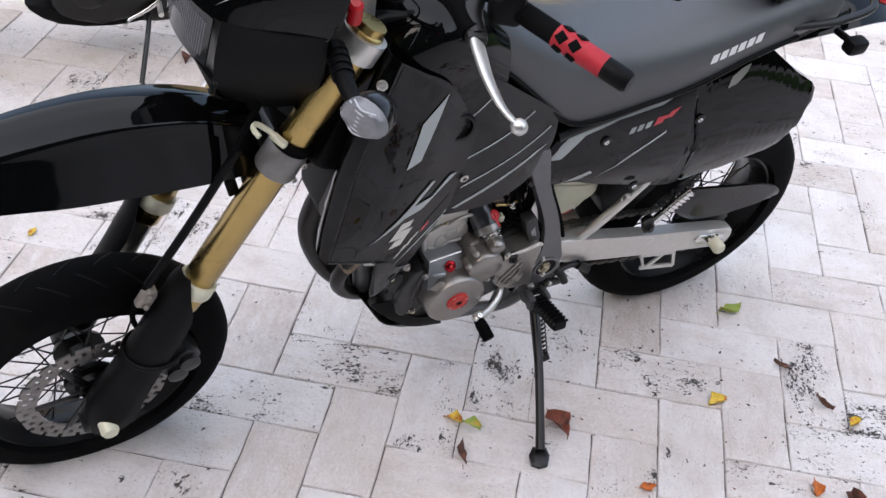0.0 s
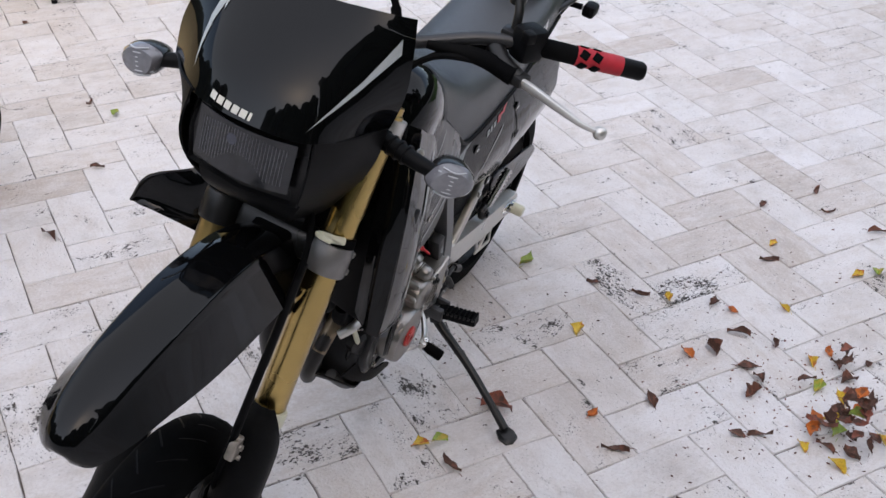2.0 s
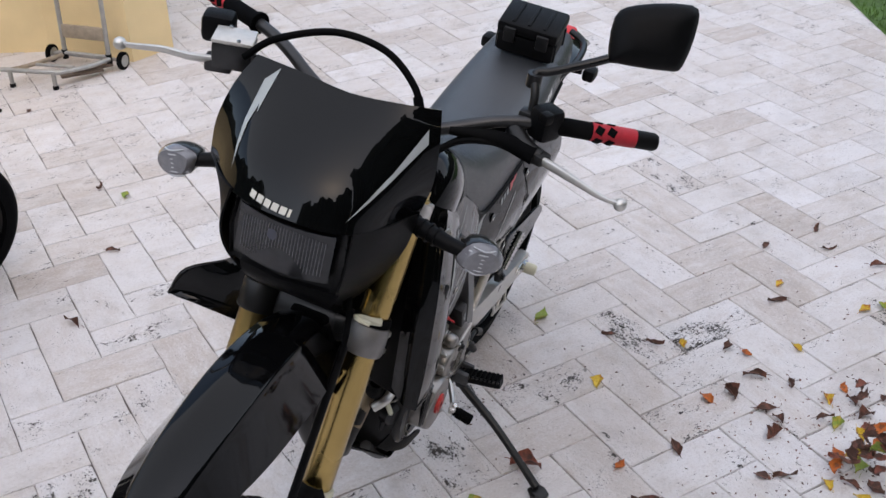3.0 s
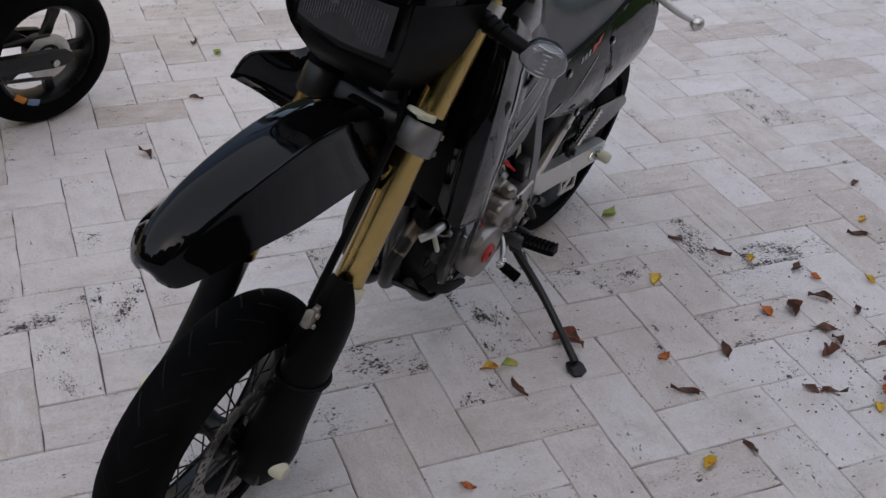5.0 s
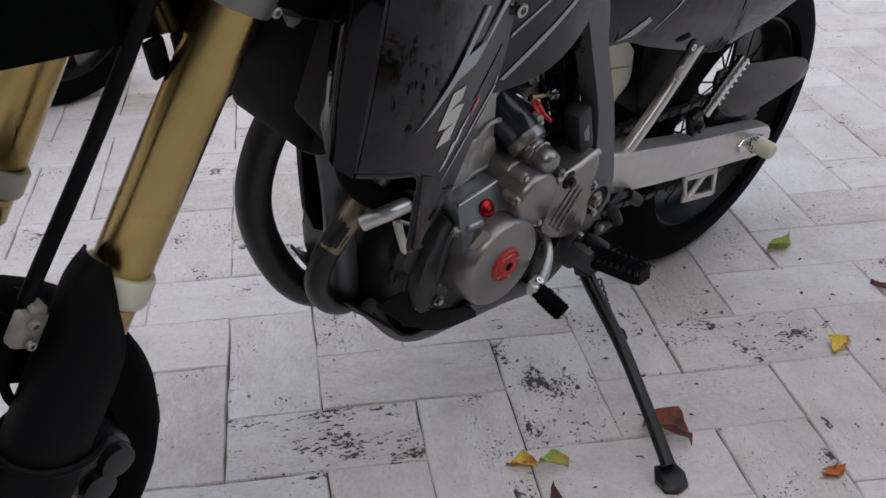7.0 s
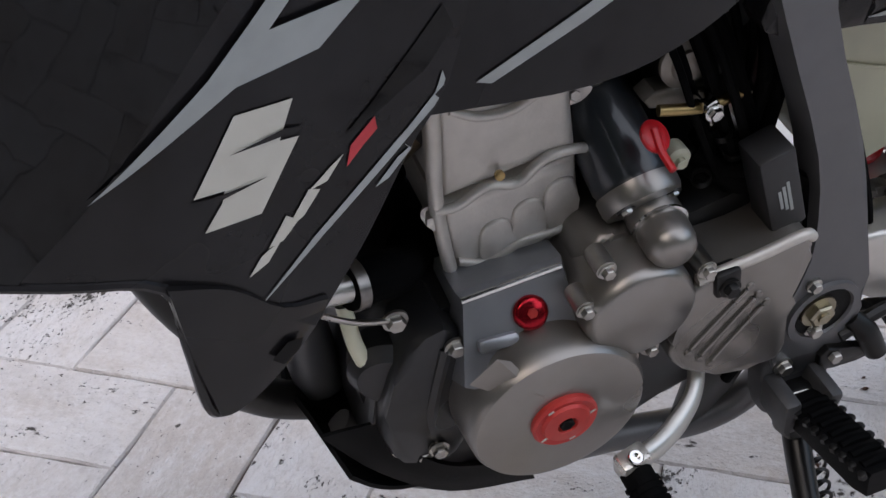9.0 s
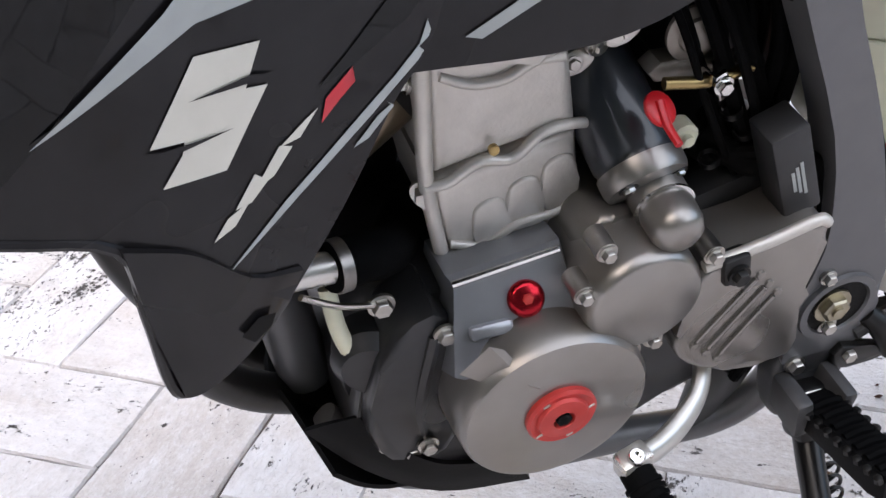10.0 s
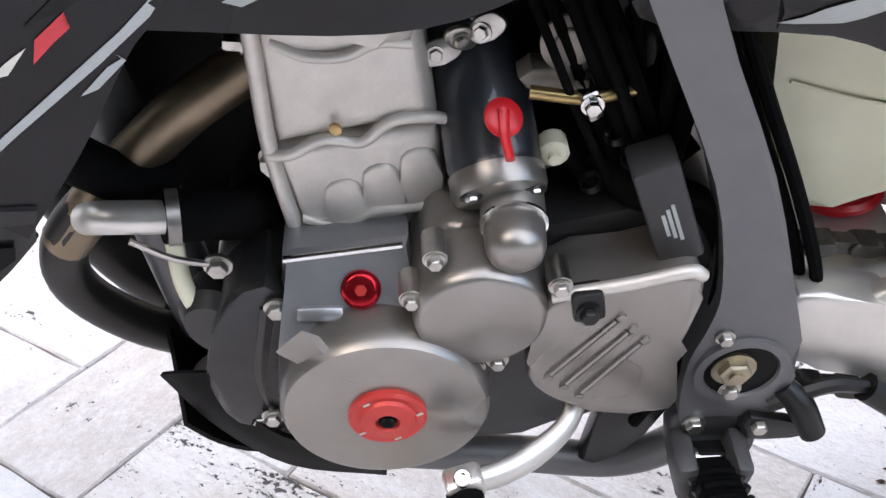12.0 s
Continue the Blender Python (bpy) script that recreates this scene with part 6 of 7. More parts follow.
def panel_skin(outline, s):
    """A pressed panel: the outline filled, then swollen and rounded at its rim."""
    bm = bmesh.new()
    bm.faces.new([bm.verts.new((x, 0, z)) for x, z in rounded(outline, 3)])
    bmesh.ops.triangulate(bm, faces=bm.faces)
    for _ in range(3):
        bmesh.ops.subdivide_edges(bm, edges=[e for e in bm.edges if e.calc_length() > 0.03], cuts=1)
        bmesh.ops.triangulate(bm, faces=bm.faces)
    rim = {v for e in bm.edges if len(e.link_faces) == 1 for v in e.verts}
    for v in bm.verts:
        x, z = v.co.x, v.co.z
        d = max(0.0, z - 0.67)
        v.co.y = s * (0.116 + 0.6 * bulge(x, z) + (0 if v in rim else 0.006) - 0.18 * d - 0.7 * d * d - 0.10 * max(0.0, 0.67 - z))
    bmesh.ops.recalc_face_normals(bm, faces=bm.faces)
    ext = bmesh.ops.extrude_edge_only(bm, edges=[e for e in bm.edges if len(e.link_faces) == 1])
    for v in ext["geom"]:
        if isinstance(v, bmesh.types.BMVert):
            v.co.y -= s * 0.022
    return bm


for s in (1, -1):
    sp = part("side_panel", panel_skin(fore, s), "charcoal", bike, "charcoal side panel with silver stripes and a red number flash", 35)
    plate_end = part("number_panel", panel_skin(aft, s), "gloss", bike, "gloss black rear number panel", 35)
    if s > 0:
        def on_side(name, pts, material, target=sp):
            return decal(name, [(-(x - 0.3), z - 0.7) for x, z in pts], (0.3, 0.12, 0.7), (-1, 0, 0), (0, 0, 1), target, material, target, 0.0014)
        on_side("panel_stripe", [(0.575, 0.712), (0.540, 0.752), (0.518, 0.773), (0.42, 0.786), (0.315, 0.799), (0.248, 0.826), (0.248, 0.818), (0.315, 0.790), (0.42, 0.776), (0.497, 0.757), (0.548, 0.712)], "silver")
        on_side("stripe_tail", [(0.532, 0.645), (0.512, 0.657), (0.474, 0.672), (0.466, 0.664), (0.500, 0.647)], "silver")
        on_side("panel_line", [(0.460, 0.642), (0.38, 0.688), (0.300, 0.730), (0.296, 0.736), (0.375, 0.696)], "silver")
        for k in range(3):
            x0 = 0.394 - 0.019 * k
            on_side("number_bar", [(x0, 0.742 + 0.003 * k), (x0 - 0.013, 0.744 + 0.003 * k), (x0 - 0.019, 0.757 + 0.003 * k), (x0 - 0.006, 0.755 + 0.003 * k)], "silver")
        on_side("number_flash", [(0.334, 0.750), (0.312, 0.756), (0.310, 0.762), (0.290, 0.764), (0.268, 0.783), (0.292, 0.776), (0.298, 0.770), (0.326, 0.768)], "redpaint")
        # pale grey patch laid on the rear panel
        on_side("pale_smudge", [(0.150, 0.800), (0.125, 0.806), (0.10, 0.826), (0.09, 0.842), (0.115, 0.835), (0.14, 0.822)], "cover", plate_end)
        for x, z in ((0.447, 0.735), (0.214, 0.745), (0.335, 0.590)):
            d = max(0.0, z - 0.67)
            py = 0.117 + 0.6 * bulge(x, z) - 0.18 * d - 0.7 * d * d
            part("panel_bolt", join(lathe([(0, 0), (0, 0.0125), (0.004, 0.0125), (0.005, 0.010), (0.005, 0.007), (0.002, 0.006), (0.002, 0)], (x, py + 0.003, z), Y, 20)), "gloss", sp)
            part("bolt_screw", socket_bolt((x, py + 0.005, z), Y, 0.006, 0.005), "polish", sp)

# tail: mudguard, lamp, indicators, waterproof case
tail = part("rear_mudguard", grid_skin([[(0.10, -0.10, 0.90), (0.10, 0, 0.915), (0.10, 0.10, 0.90)], [(-0.10, -0.095, 0.905), (-0.10, 0, 0.935), (-0.10, 0.095, 0.905)], [(-0.26, -0.085, 0.90), (-0.26, 0, 0.93), (-0.26, 0.085, 0.90)], [(-0.40, -0.07, 0.86), (-0.40, 0, 0.89), (-0.40, 0.07, 0.86)]], 0.004, 4), "gloss", bike, "gloss black rear mudguard", 60)
part("tail_lamp", block((0.05, 0.09, 0.04), (-0.285, 0, 0.915), (0, 15, 0), 0.012), "redplastic", tail)
for s in (1, -1):
    part("tail_indicator", join(tube([(-0.10, 0.09 * s, 0.905), (-0.102, 0.125 * s, 0.908)], 0.008, 10, smooth=False), block((0.05, 0.035, 0.035), (-0.102, 0.148 * s, 0.910), (0, 0, 0), 0.010)), "matte", tail)
part("grab_rail", tube([(0.05, 0.10, 0.945), (-0.05, 0.115, 0.955), (-0.16, 0.10, 0.96), (-0.20, 0.05, 0.965)], 0.009, 10), "satin", bike)

case = new("storage_case")
case.parent = None
case.matrix_world = BIKE @ pose(0.068, 0.01, 1.010, 0, 8, 4)
tagged(case, "small black waterproof plastic case strapped on the seat", "case")
part("case_body", join(block((0.120, 0.150, 0.055), (0, 0, 0.028), (0, 0, 0), 0.010), *[block((0.012, 0.156, 0.050), (0.045 * k, 0, 0.028), (0, 0, 0), 0.003) for k in (-1, 1)]), "matte", case)
part("case_lid", join(block((0.126, 0.156, 0.030), (0, 0, 0.072), (0, 0, 0), 0.009), *[block((0.100, 0.010, 0.008), (0, 0.04 * k, 0.086), (0, 0, 0), 0.003) for k in (-1, 0, 1)]), "matte", case)
for k in (-1, 1):
    part("case_latch", block((0.012, 0.030, 0.040), (0.064, 0.042 * k, 0.058), (0, 0, 0), 0.003), "satin", case)
part("case_hinge", tube([(-0.066, -0.06, 0.058), (-0.066, 0.06, 0.058)], 0.005, 8, smooth=False), "satin", case)

# ---- handlebar and controls ----
def unturned(p):
    return TURN.inverted() @ Vector(p)


bar_left = [unturned(p) for p in ((1.005, 0.04, 1.225), (0.985, 0.12, 1.240), (0.935, 0.215, 1.268), (0.890, 0.305, 1.272), (0.808, 0.459, 1.260))]
bar_pts = [Vector((p.x, -p.y, p.z)) for p in bar_left[::-1]] + bar_left
bar = part("handlebar", steer(tube(bar_pts, 0.0115, 14)), "cover_dark", bike, "grey tapered handlebar")
part("bar_clamp", steer(join(*[block((0.05, 0.03, 0.05), tuple(unturned((1.005, 0.045 * s, 1.222))), (0, -20, 0), 0.008) for s in (1, -1)])), "alu", bike)
part("riser", steer(join(*[tube([along(0.955, 0.045 * s, -0.04), unturned((1.005, 0.045 * s, 1.21))], 0.016, 14, smooth=False) for s in (1, -1)])), "alu", bike)
for s in (1, -1):
    a, b = [Vector((p.x, p.y * s, p.z)) for p in (bar_left[3], bar_left[4])]
    d = (b - a).normalized()
    grip = part("handgrip", steer(lathe([(-0.035, 0.013), (-0.035, 0.021), (-0.028, 0.021), (-0.026, 0.0165), (0.06, 0.0165), (0.061, 0.0165)], a, d, 24)), "rubber", bike, "black rubber handgrip with red bands")
    L = (b - a).length
    part("red_band", steer(lathe([(0.06, 0.0), (0.06, 0.0172), (L - 0.034, 0.0172), (L - 0.032, 0.0165), (L - 0.032, 0)], a, d, 24)), "redrubber", grip, "red rubber outer grip")
    for k in range(2):
        for j in range(5):
            ang = 1.2566 * j
            side = d.orthogonal().normalized()
            up = d.cross(side)
            q = a + d * (0.072 + 0.023 * k) + 0.0172 * (math.cos(ang) * side + math.sin(ang) * up)
            part("grip_pad", steer(moved(block((0.0150, 0.0150, 0.0022), (0, 0, 0.0), (0, 0, 0), 0.0009), Matrix.Translation(q) @ (Vector((0, 0, 1)).rotation_difference(math.cos(ang) * side + math.sin(ang) * up).to_matrix().to_4x4()))), "rubber", grip)
    part("bar_end", steer(lathe([(L - 0.033, 0), (L - 0.033, 0.0165), (L + 0.004, 0.0165), (L + 0.010, 0.013), (L + 0.010, 0)], a, d, 24)), "matte", grip)
part("switch_housing", join(block((0.05, 0.045, 0.06), (0.905, 0.285, 1.278), (0, 0, -28), 0.010), block((0.02, 0.02, 0.02), (0.93, 0.29, 1.30), (0, 0, -28), 0.004)), "matte", bike, "black handlebar switch housing")
part("clutch_perch", join(tube([(0.925, 0.235, 1.258), (0.945, 0.265, 1.245), (0.952, 0.298, 1.234)], 0.016, 12), block((0.03, 0.05, 0.02), (0.95, 0.29, 1.236), (0, 0, -20), 0.005)), "satin", bike)
part("clutch_dust_cover", tube([(0.955, 0.290, 1.236), (0.958, 0.225, 1.246), (0.985, 0.14, 1.245)], [0.017, 0.015, 0.008], 12), "rubber", bike)
part("clutch_lever", join(tube([(0.950, 0.292, 1.232), (0.962, 0.330, 1.232), (0.972, 0.380, 1.226), (0.970, 0.425, 1.214), (0.961, 0.455, 1.208)], [0.016, 0.016, 0.0135, 0.010, 0.008], 14, flat=0.5), lathe([(-0.012, 0), (-0.010, 0.007), (-0.005, 0.0110), (0, 0.012), (0.005, 0.0110), (0.010, 0.007), (0.012, 0)], (0.960, 0.458, 1.207), (0, 1, -0.3), 20)), "alu", bike, "polished aluminium clutch lever")
part("brake_lever", join(tube([(1.045, -0.285, 1.255), (1.070, -0.330, 1.255), (1.085, -0.38, 1.258), (1.098, -0.43, 1.252), (1.103, -0.455, 1.250)], [0.013, 0.0125, 0.011, 0.009, 0.008], 14, flat=0.55), lathe([(-0.012, 0), (-0.010, 0.007), (-0.005, 0.0110), (0, 0.012), (0.005, 0.0110), (0.010, 0.007), (0.012, 0)], (1.104, -0.458, 1.250), (0.2, -1, 0), 20)), "alu", bike, "polished aluminium brake lever")
master = part("brake_master_cylinder", join(block((0.058, 0.072, 0.050), (1.025, -0.272, 1.268), (0, 0, 20), 0.005), block((0.03, 0.05, 0.03), (1.045, -0.29, 1.248), (0, 0, 20), 0.006)), "cover_dark", bike, "grey brake fluid reservoir")
part("reservoir_lid", block((0.060, 0.074, 0.008), (1.025, -0.272, 1.297), (0, 0, 20), 0.003), "cast", master)
for dx, dy in ((0.02, 0.02), (-0.02, -0.02)):
    part("lid_screw", socket_bolt((1.025 + dx, -0.272 + dy, 1.301), (0, 0, 1), 0.004, 0.003), "steel", master)
part("throttle_housing", block((0.05, 0.06, 0.055), (0.985, -0.330, 1.285), (0, 0, 20), 0.012), "matte", bike)
part("brake_line", tube([(1.052, -0.236, 1.280), (1.03, -0.190, 1.322), (0.985, -0.10, 1.350), (0.967, -0.010, 1.340), (0.976, 0.055, 1.302), (0.995, 0.083, 1.262), (1.03, 0.09, 1.20)], 0.0065, 10), "rubber", bike, "black brake hose looping over the mask")
part("hose_end", tube([(0.985, 0.072, 1.285), (0.995, 0.083, 1.262), (1.01, 0.087, 1.235)], 0.009, 10), "rubber", bike)
for k, (a, b, c) in enumerate((((0.95, 0.25, 1.24), (1.00, 0.16, 1.235), (1.05, 0.10, 1.17)), ((0.91, 0.26, 1.262), (0.96, 0.17, 1.235), (1.03, 0.08, 1.16)), ((1.00, -0.28, 1.27), (1.02, -0.18, 1.24), (1.05, -0.10, 1.16)))):
    part("control_cable", tube([a, b, c], 0.0055, 8), "rubber", bike)
mirror = part("mirror_stem", join(tube([(0.900, 0.255, 1.285), (0.893, 0.252, 1.315), (0.873, 0.240, 1.345), (0.862, 0.262, 1.352), (0.835, 0.315, 1.375), (0.815, 0.345, 1.388)], 0.008, 12), lathe([(-0.012, 0), (-0.012, 0.014), (0.012, 0.014), (0.012, 0)], (0.876, 0.240, 1.335), (0, 0, 1), 16), block((0.03, 0.03, 0.025), (0.903, 0.25, 1.278), (0, 0, 0), 0.006)), "satin", bike, "rear view mirror on a jointed stem")
mo = Vector((0.768, 0.398, 1.428))
mr = (Vector((0.735, 0.459, 1.430)) - Vector((0.799, 0.33, 1.40))).normalized()
mn = Vector((0.75, 0.42, 0.50))
mn = (mn - mr * mn.dot(mr)).normalized()
mu = mn.cross(mr)
shape = rounded([(-0.075, -0.030), (-0.060, 0.040), (-0.020, 0.058), (0.075, 0.052), (0.085, 0.020), (0.055, -0.052), (0.025, -0.058), (-0.060, -0.040)], 3)
part("mirror_shell", loft([[mo + mr * a * k + mu * b * k + mn * h for a, b in shape] for h, k in ((-0.006, 0.96), (0.0, 1.0), (0.010, 0.97), (0.022, 0.80), (0.028, 0.45))]), "matte", mirror, "black plastic mirror shell")

# indicators on short rubber stalks
def indicator(root, elbow, centre, aim, name="front_indicator"):
    c, f = Vector(centre), Vector(aim).normalized()
    out = (c - Vector(elbow)).normalized()
    out = (out - f * out.dot(f)).normalized()
    up = f.cross(out)
    stalk = part(name, join(tube([root, elbow, c - out * 0.02], [0.017, 0.0145, 0.012], 14), *[lathe([(-0.002, 0.012), (-0.002, 0.0185), (0.002, 0.0185), (0.002, 0.012)], Vector(root).lerp(Vector(elbow), 0.2 + 0.2 * k), Vector(elbow) - Vector(root), 16, True) for k in range(4)]), "matte", bike, "front indicator with a smoked ribbed lens")
    sh = rounded([(-0.040, -0.010), (-0.020, 0.024), (0.020, 0.028), (0.042, 0.008), (0.038, -0.016), (0.010, -0.030), (-0.022, -0.024)], 3)
    part("indicator_body", loft([[c + out * a * k + up * b * k + f * h for a, b in sh] for h, k in ((-0.050, 0.30), (-0.040, 0.62), (-0.020, 0.9), (0.0, 1.0), (0.004, 1.0))]), "charcoal", stalk)
    lens = part("indicator_lens", loft([[c + out * a * k + up * b * k + f * h for a, b in sh] for h, k in ((0.004, 0.98), (0.016, 0.94), (0.024, 0.78), (0.027, 0.45))]), "lens", stalk, "smoked clear indicator lens")
    for k in range(7):
        t = -0.024 + 0.008 * k
        w = 0.030 * math.sqrt(max(0.05, 1 - (t / 0.032) ** 2))
        part("lens_rib", tube([c + out * (-w) + up * t + f * 0.0165, c + up * t + f * 0.0262, c + out * w + up * t + f * 0.0165], 0.0016, 6, 3), "glass", lens)
    return stalk


indicator((1.085, 0.128, 1.105), (1.098, 0.205, 1.100), (1.088, 0.268, 1.092), (0.85, 0.50, 0.05))
indicator((1.115, -0.165, 1.115), (1.122, -0.235, 1.102), (1.140, -0.300, 1.088), (0.95, -0.05, 0.1))

# graphics on the mask
def on_mask(name, pts, material, label=""):
    """(y, z) seen from ahead, before the bars are turned."""
    o = TURN @ Vector((1.25, -0.009, 1.212))
    r = TURN.to_3x3() @ Vector((0, 1, 0))
    u = TURN.to_3x3() @ Vector((0, 0, 1))
    return decal(name, [(y, z - 1.20) for y, z in pts], o, r, u, mask, material, mask, 0.0014, label)


for s in (1, -1):
    flash = [(0.082, 1.170), (0.118, 1.232), (0.140, 1.285), (0.128, 1.255), (0.146, 1.262), (0.118, 1.218)]
    if s < 0:
        flash = [(-0.135, 1.175), (-0.140, 1.235), (-0.128, 1.305), (-0.132, 1.25), (-0.148, 1.285), (-0.150, 1.235)][::-1]
    on_mask("mask_flash", flash, "silver", "silver lightning flash")
for k in range(6):
    y0 = -0.080 + 0.0150 * k
    w = 0.0118 if k < 5 else 0.005
    on_mask("maker_mark_bar", [(y0, 1.164), (y0 + w, 1.164), (y0 + w + 0.001, 1.175), (y0 + 0.001, 1.175)], "cream")
part("red_hose_cap", lathe([(0, 0), (0, 0.012), (0.035, 0.012), (0.04, 0.008), (0.04, 0)], (1.055, 0.120, 1.145), (0.1, 0.2, 1), 16), "redplastic", bike)
part("instrument", block((0.05, 0.11, 0.06), tuple(TURN @ Vector((1.06, 0, 1.24))), (0, -25, STEER), 0.012), "matte", bike)
part("speedo_cable_sleeve", tube([TURN @ along(0.74, 0.075, 0.07), TURN @ along(0.82, 0.06, 0.06), TURN @ along(0.92, 0.05, 0.03)], 0.006, 8), "rubber", bike)

# ---- second motorcycle behind ----
bike_two = new("motorcycle")
bike_two.matrix_world = pose(-0.622, 1.515, 0, 0, 0, 207) @ pose(0, 0, 0, -9, 0, 0) @ Matrix.Diagonal((0.82, 0.82, 0.82, 1))
tagged(bike_two, "small black street motorcycle parked behind on its side stand", "motorcycle")


def second_bike(b):
    prof = []
    for i in range(15):
        a = math.pi * i / 14
        prof.append((-math.cos(a) * 0.075, 0.222 + 0.090 * math.sin(a) ** 0.6))
    prof += [(0.055, 0.214), (-0.055, 0.214)]
    for x, nm in ((0.0, "rear_wheel"), (1.42, "front_wheel")):
        ty = part(nm, lathe(prof, (x, 0, 0.312), Y, 56, True), "rubber", b, "black road tyre")
        part("rim", lathe([(-0.058, 0.225), (-0.058, 0.205), (-0.03, 0.192), (0.03, 0.192), (0.058, 0.205), (0.058, 0.225), (0.04, 0.216), (-0.04, 0.216)], (x, 0, 0.312), Y, 56, True), "satin", ty)
        for k in range(5):
            arm = plate(rounded([(0.05, -0.020), (0.13, -0.012), (0.20, -0.022), (0.20, 0.022), (0.13, 0.012), (0.05, 0.020)], 2), -0.014, 0.014, 0.004)
            part("rim_arm", moved(arm, Matrix.Translation((x, 0, 0.312)) @ Matrix.Rotation(1.2566 * k + 0.5, 4, "Y")), "satin", ty)
        part("hub", lathe([(-0.06, 0), (-0.06, 0.035), (-0.03, 0.06), (0.03, 0.06), (0.06, 0.035), (0.06, 0)], (x, 0, 0.312), Y, 28), "cover_dark", ty)
        if x == 0.0:
            part("sprocket", join(lathe([(0.060, 0.055), (0.060, 0.098), (0.066, 0.098), (0.066, 0.055)], (x, 0, 0.312), Y, 44, True), *[moved(block((0.075, 0.006, 0.018), (0, 0, 0), (0, 36 * k, 0), 0.002), Matrix.Translation((x, 0.062, 0.312))) for k in range(5)]), "cast", ty, "grey rear sprocket")
            part("axle_nut", lathe([(0.10, 0), (0.10, 0.016), (0.125, 0.016), (0.125, 0)], (x, 0, 0.312), Y, 6), "steel", ty)
            for a, tint in ((5.40, "orange"), (5.08, "bluegloss")):
                part("rim_sticker", moved(block((0.055, 0.004, 0.030), (0, 0, 0), (0, 0, 0), 0.002), Matrix.Translation((x + 0.203 * math.cos(a), 0.060, 0.312 + 0.203 * math.sin(a))) @ Matrix.Rotation(-a + 1.57, 4, "Y")), tint, ty, "orange rim sticker" if tint == "orange" else "blue rim sticker")
    for s in (1, -1):
        part("swingarm", plate(rounded([(0.50, 0.42), (0.50, 0.34), (0.20, 0.315), (-0.06, 0.285), (-0.06, 0.345), (0.20, 0.385)], 3), 0.085 * s if s > 0 else -0.115, 0.115 if s > 0 else -0.085, 0.006), "satin", b, "black swingarm")
    part("engine", join(plate(rounded([(0.92, 0.30), (0.90, 0.50), (0.72, 0.60), (0.52, 0.56), (0.48, 0.36), (0.60, 0.24), (0.80, 0.22)], 3), -0.16, 0.16, 0.02), lathe([(0.15, 0.075), (0.19, 0.07), (0.20, 0.05), (0.20, 0)], (0.78, 0, 0.38), Y, 36), lathe([(0.15, 0.06), (0.185, 0.055), (0.19, 0)], (0.60, 0, 0.40), Y, 36)), "satin", b, "black engine")
    part("silencer", tube([(0.75, 0.02, 0.22), (0.55, 0.05, 0.20), (0.42, 0.08, 0.23)], 0.05, 16), "pipe", b)
    part("belly_cover", plate(rounded([(1.02, 0.30), (0.90, 0.20), (0.62, 0.19), (0.60, 0.23), (0.86, 0.26)], 3), -0.13, 0.13, 0.01), "matte", b)
    part("frame", tube([(0.50, 0.13, 0.32), (0.54, 0.15, 0.55), (0.72, 0.15, 0.74), (1.05, 0.06, 0.90)], 0.028, 14), "satin", b)
    part("footrest_plate", join(plate(rounded([(0.50, 0.40), (0.43, 0.36), (0.44, 0.30), (0.52, 0.27), (0.55, 0.33)], 3), 0.14, 0.155, 0.003), hexbolt((0.47, 0.158, 0.355), Y, 0.011, 0.01)), "satin", b)
    part("footrest", tube([(0.52, 0.15, 0.30), (0.52, 0.24, 0.30)], 0.011, 12, smooth=False), "alu", b)
    part("gear_lever", tube([(0.52, 0.165, 0.315), (0.58, 0.175, 0.275), (0.64, 0.18, 0.245), (0.66, 0.21, 0.24)], [0.012, 0.010, 0.008, 0.009], 12), "polish", b, "bright aluminium gear lever")
    part("side_stand", join(tube([(0.555, 0.13, 0.255), (0.575, 0.22, 0.20), (0.622, 0.38, 0.085)], 0.0105, 12), block((0.05, 0.035, 0.02), (0.625, 0.40, 0.070), (-20, 0, 30), 0.005)), "satin", b, "black side stand, folded out")
    for i in range(36):
        f = i / 35
        for z0, z1 in ((0.44, 0.408), (0.33, 0.218)):
            part("chain_link", moved(plate([(-0.011, -0.005), (0.011, -0.005), (0.013, 0), (0.011, 0.005), (-0.011, 0.005), (-0.013, 0)], -0.006, 0.006, 0), pose(0.58 - 0.58 * f, 0.063, z0 + (z1 - z0) * f)), "chain", b)
    part("seat", block((0.55, 0.24, 0.09), (0.25, 0, 0.80), (0, 5, 0), 0.03), "vinyl", b)
    part("tail_fairing", plate(rounded([(0.10, 0.83), (-0.06, 0.87), (-0.22, 0.93), (-0.25, 0.90), (-0.17, 0.85), (0.05, 0.78)], 3), -0.075, 0.075, 0.012), "gloss", b, "gloss black upswept tail")
    part("tail_lamp", plate(rounded([(-0.11, 0.855), (-0.16, 0.870), (-0.17, 0.845), (-0.12, 0.825)], 3), -0.05, 0.05, 0.008), "redplastic", b, "red tail lamp")
    part("tail_panel", plate(rounded([(-0.19, 0.86), (-0.235, 0.875), (-0.25, 0.81), (-0.22, 0.775), (-0.20, 0.81)], 3), -0.055, 0.055, 0.005), "bluegloss", b, "pale blue tail panel")
    part("plate_stalk", join(tube([(-0.19, 0, 0.80), (-0.24, 0.01, 0.775), (-0.31, 0.015, 0.735)], [0.016, 0.013, 0.007], 10), block((0.05, 0.07, 0.014), (-0.235, 0, 0.778), (0, -30, 0), 0.004)), "matte", b, "black tail bracket")
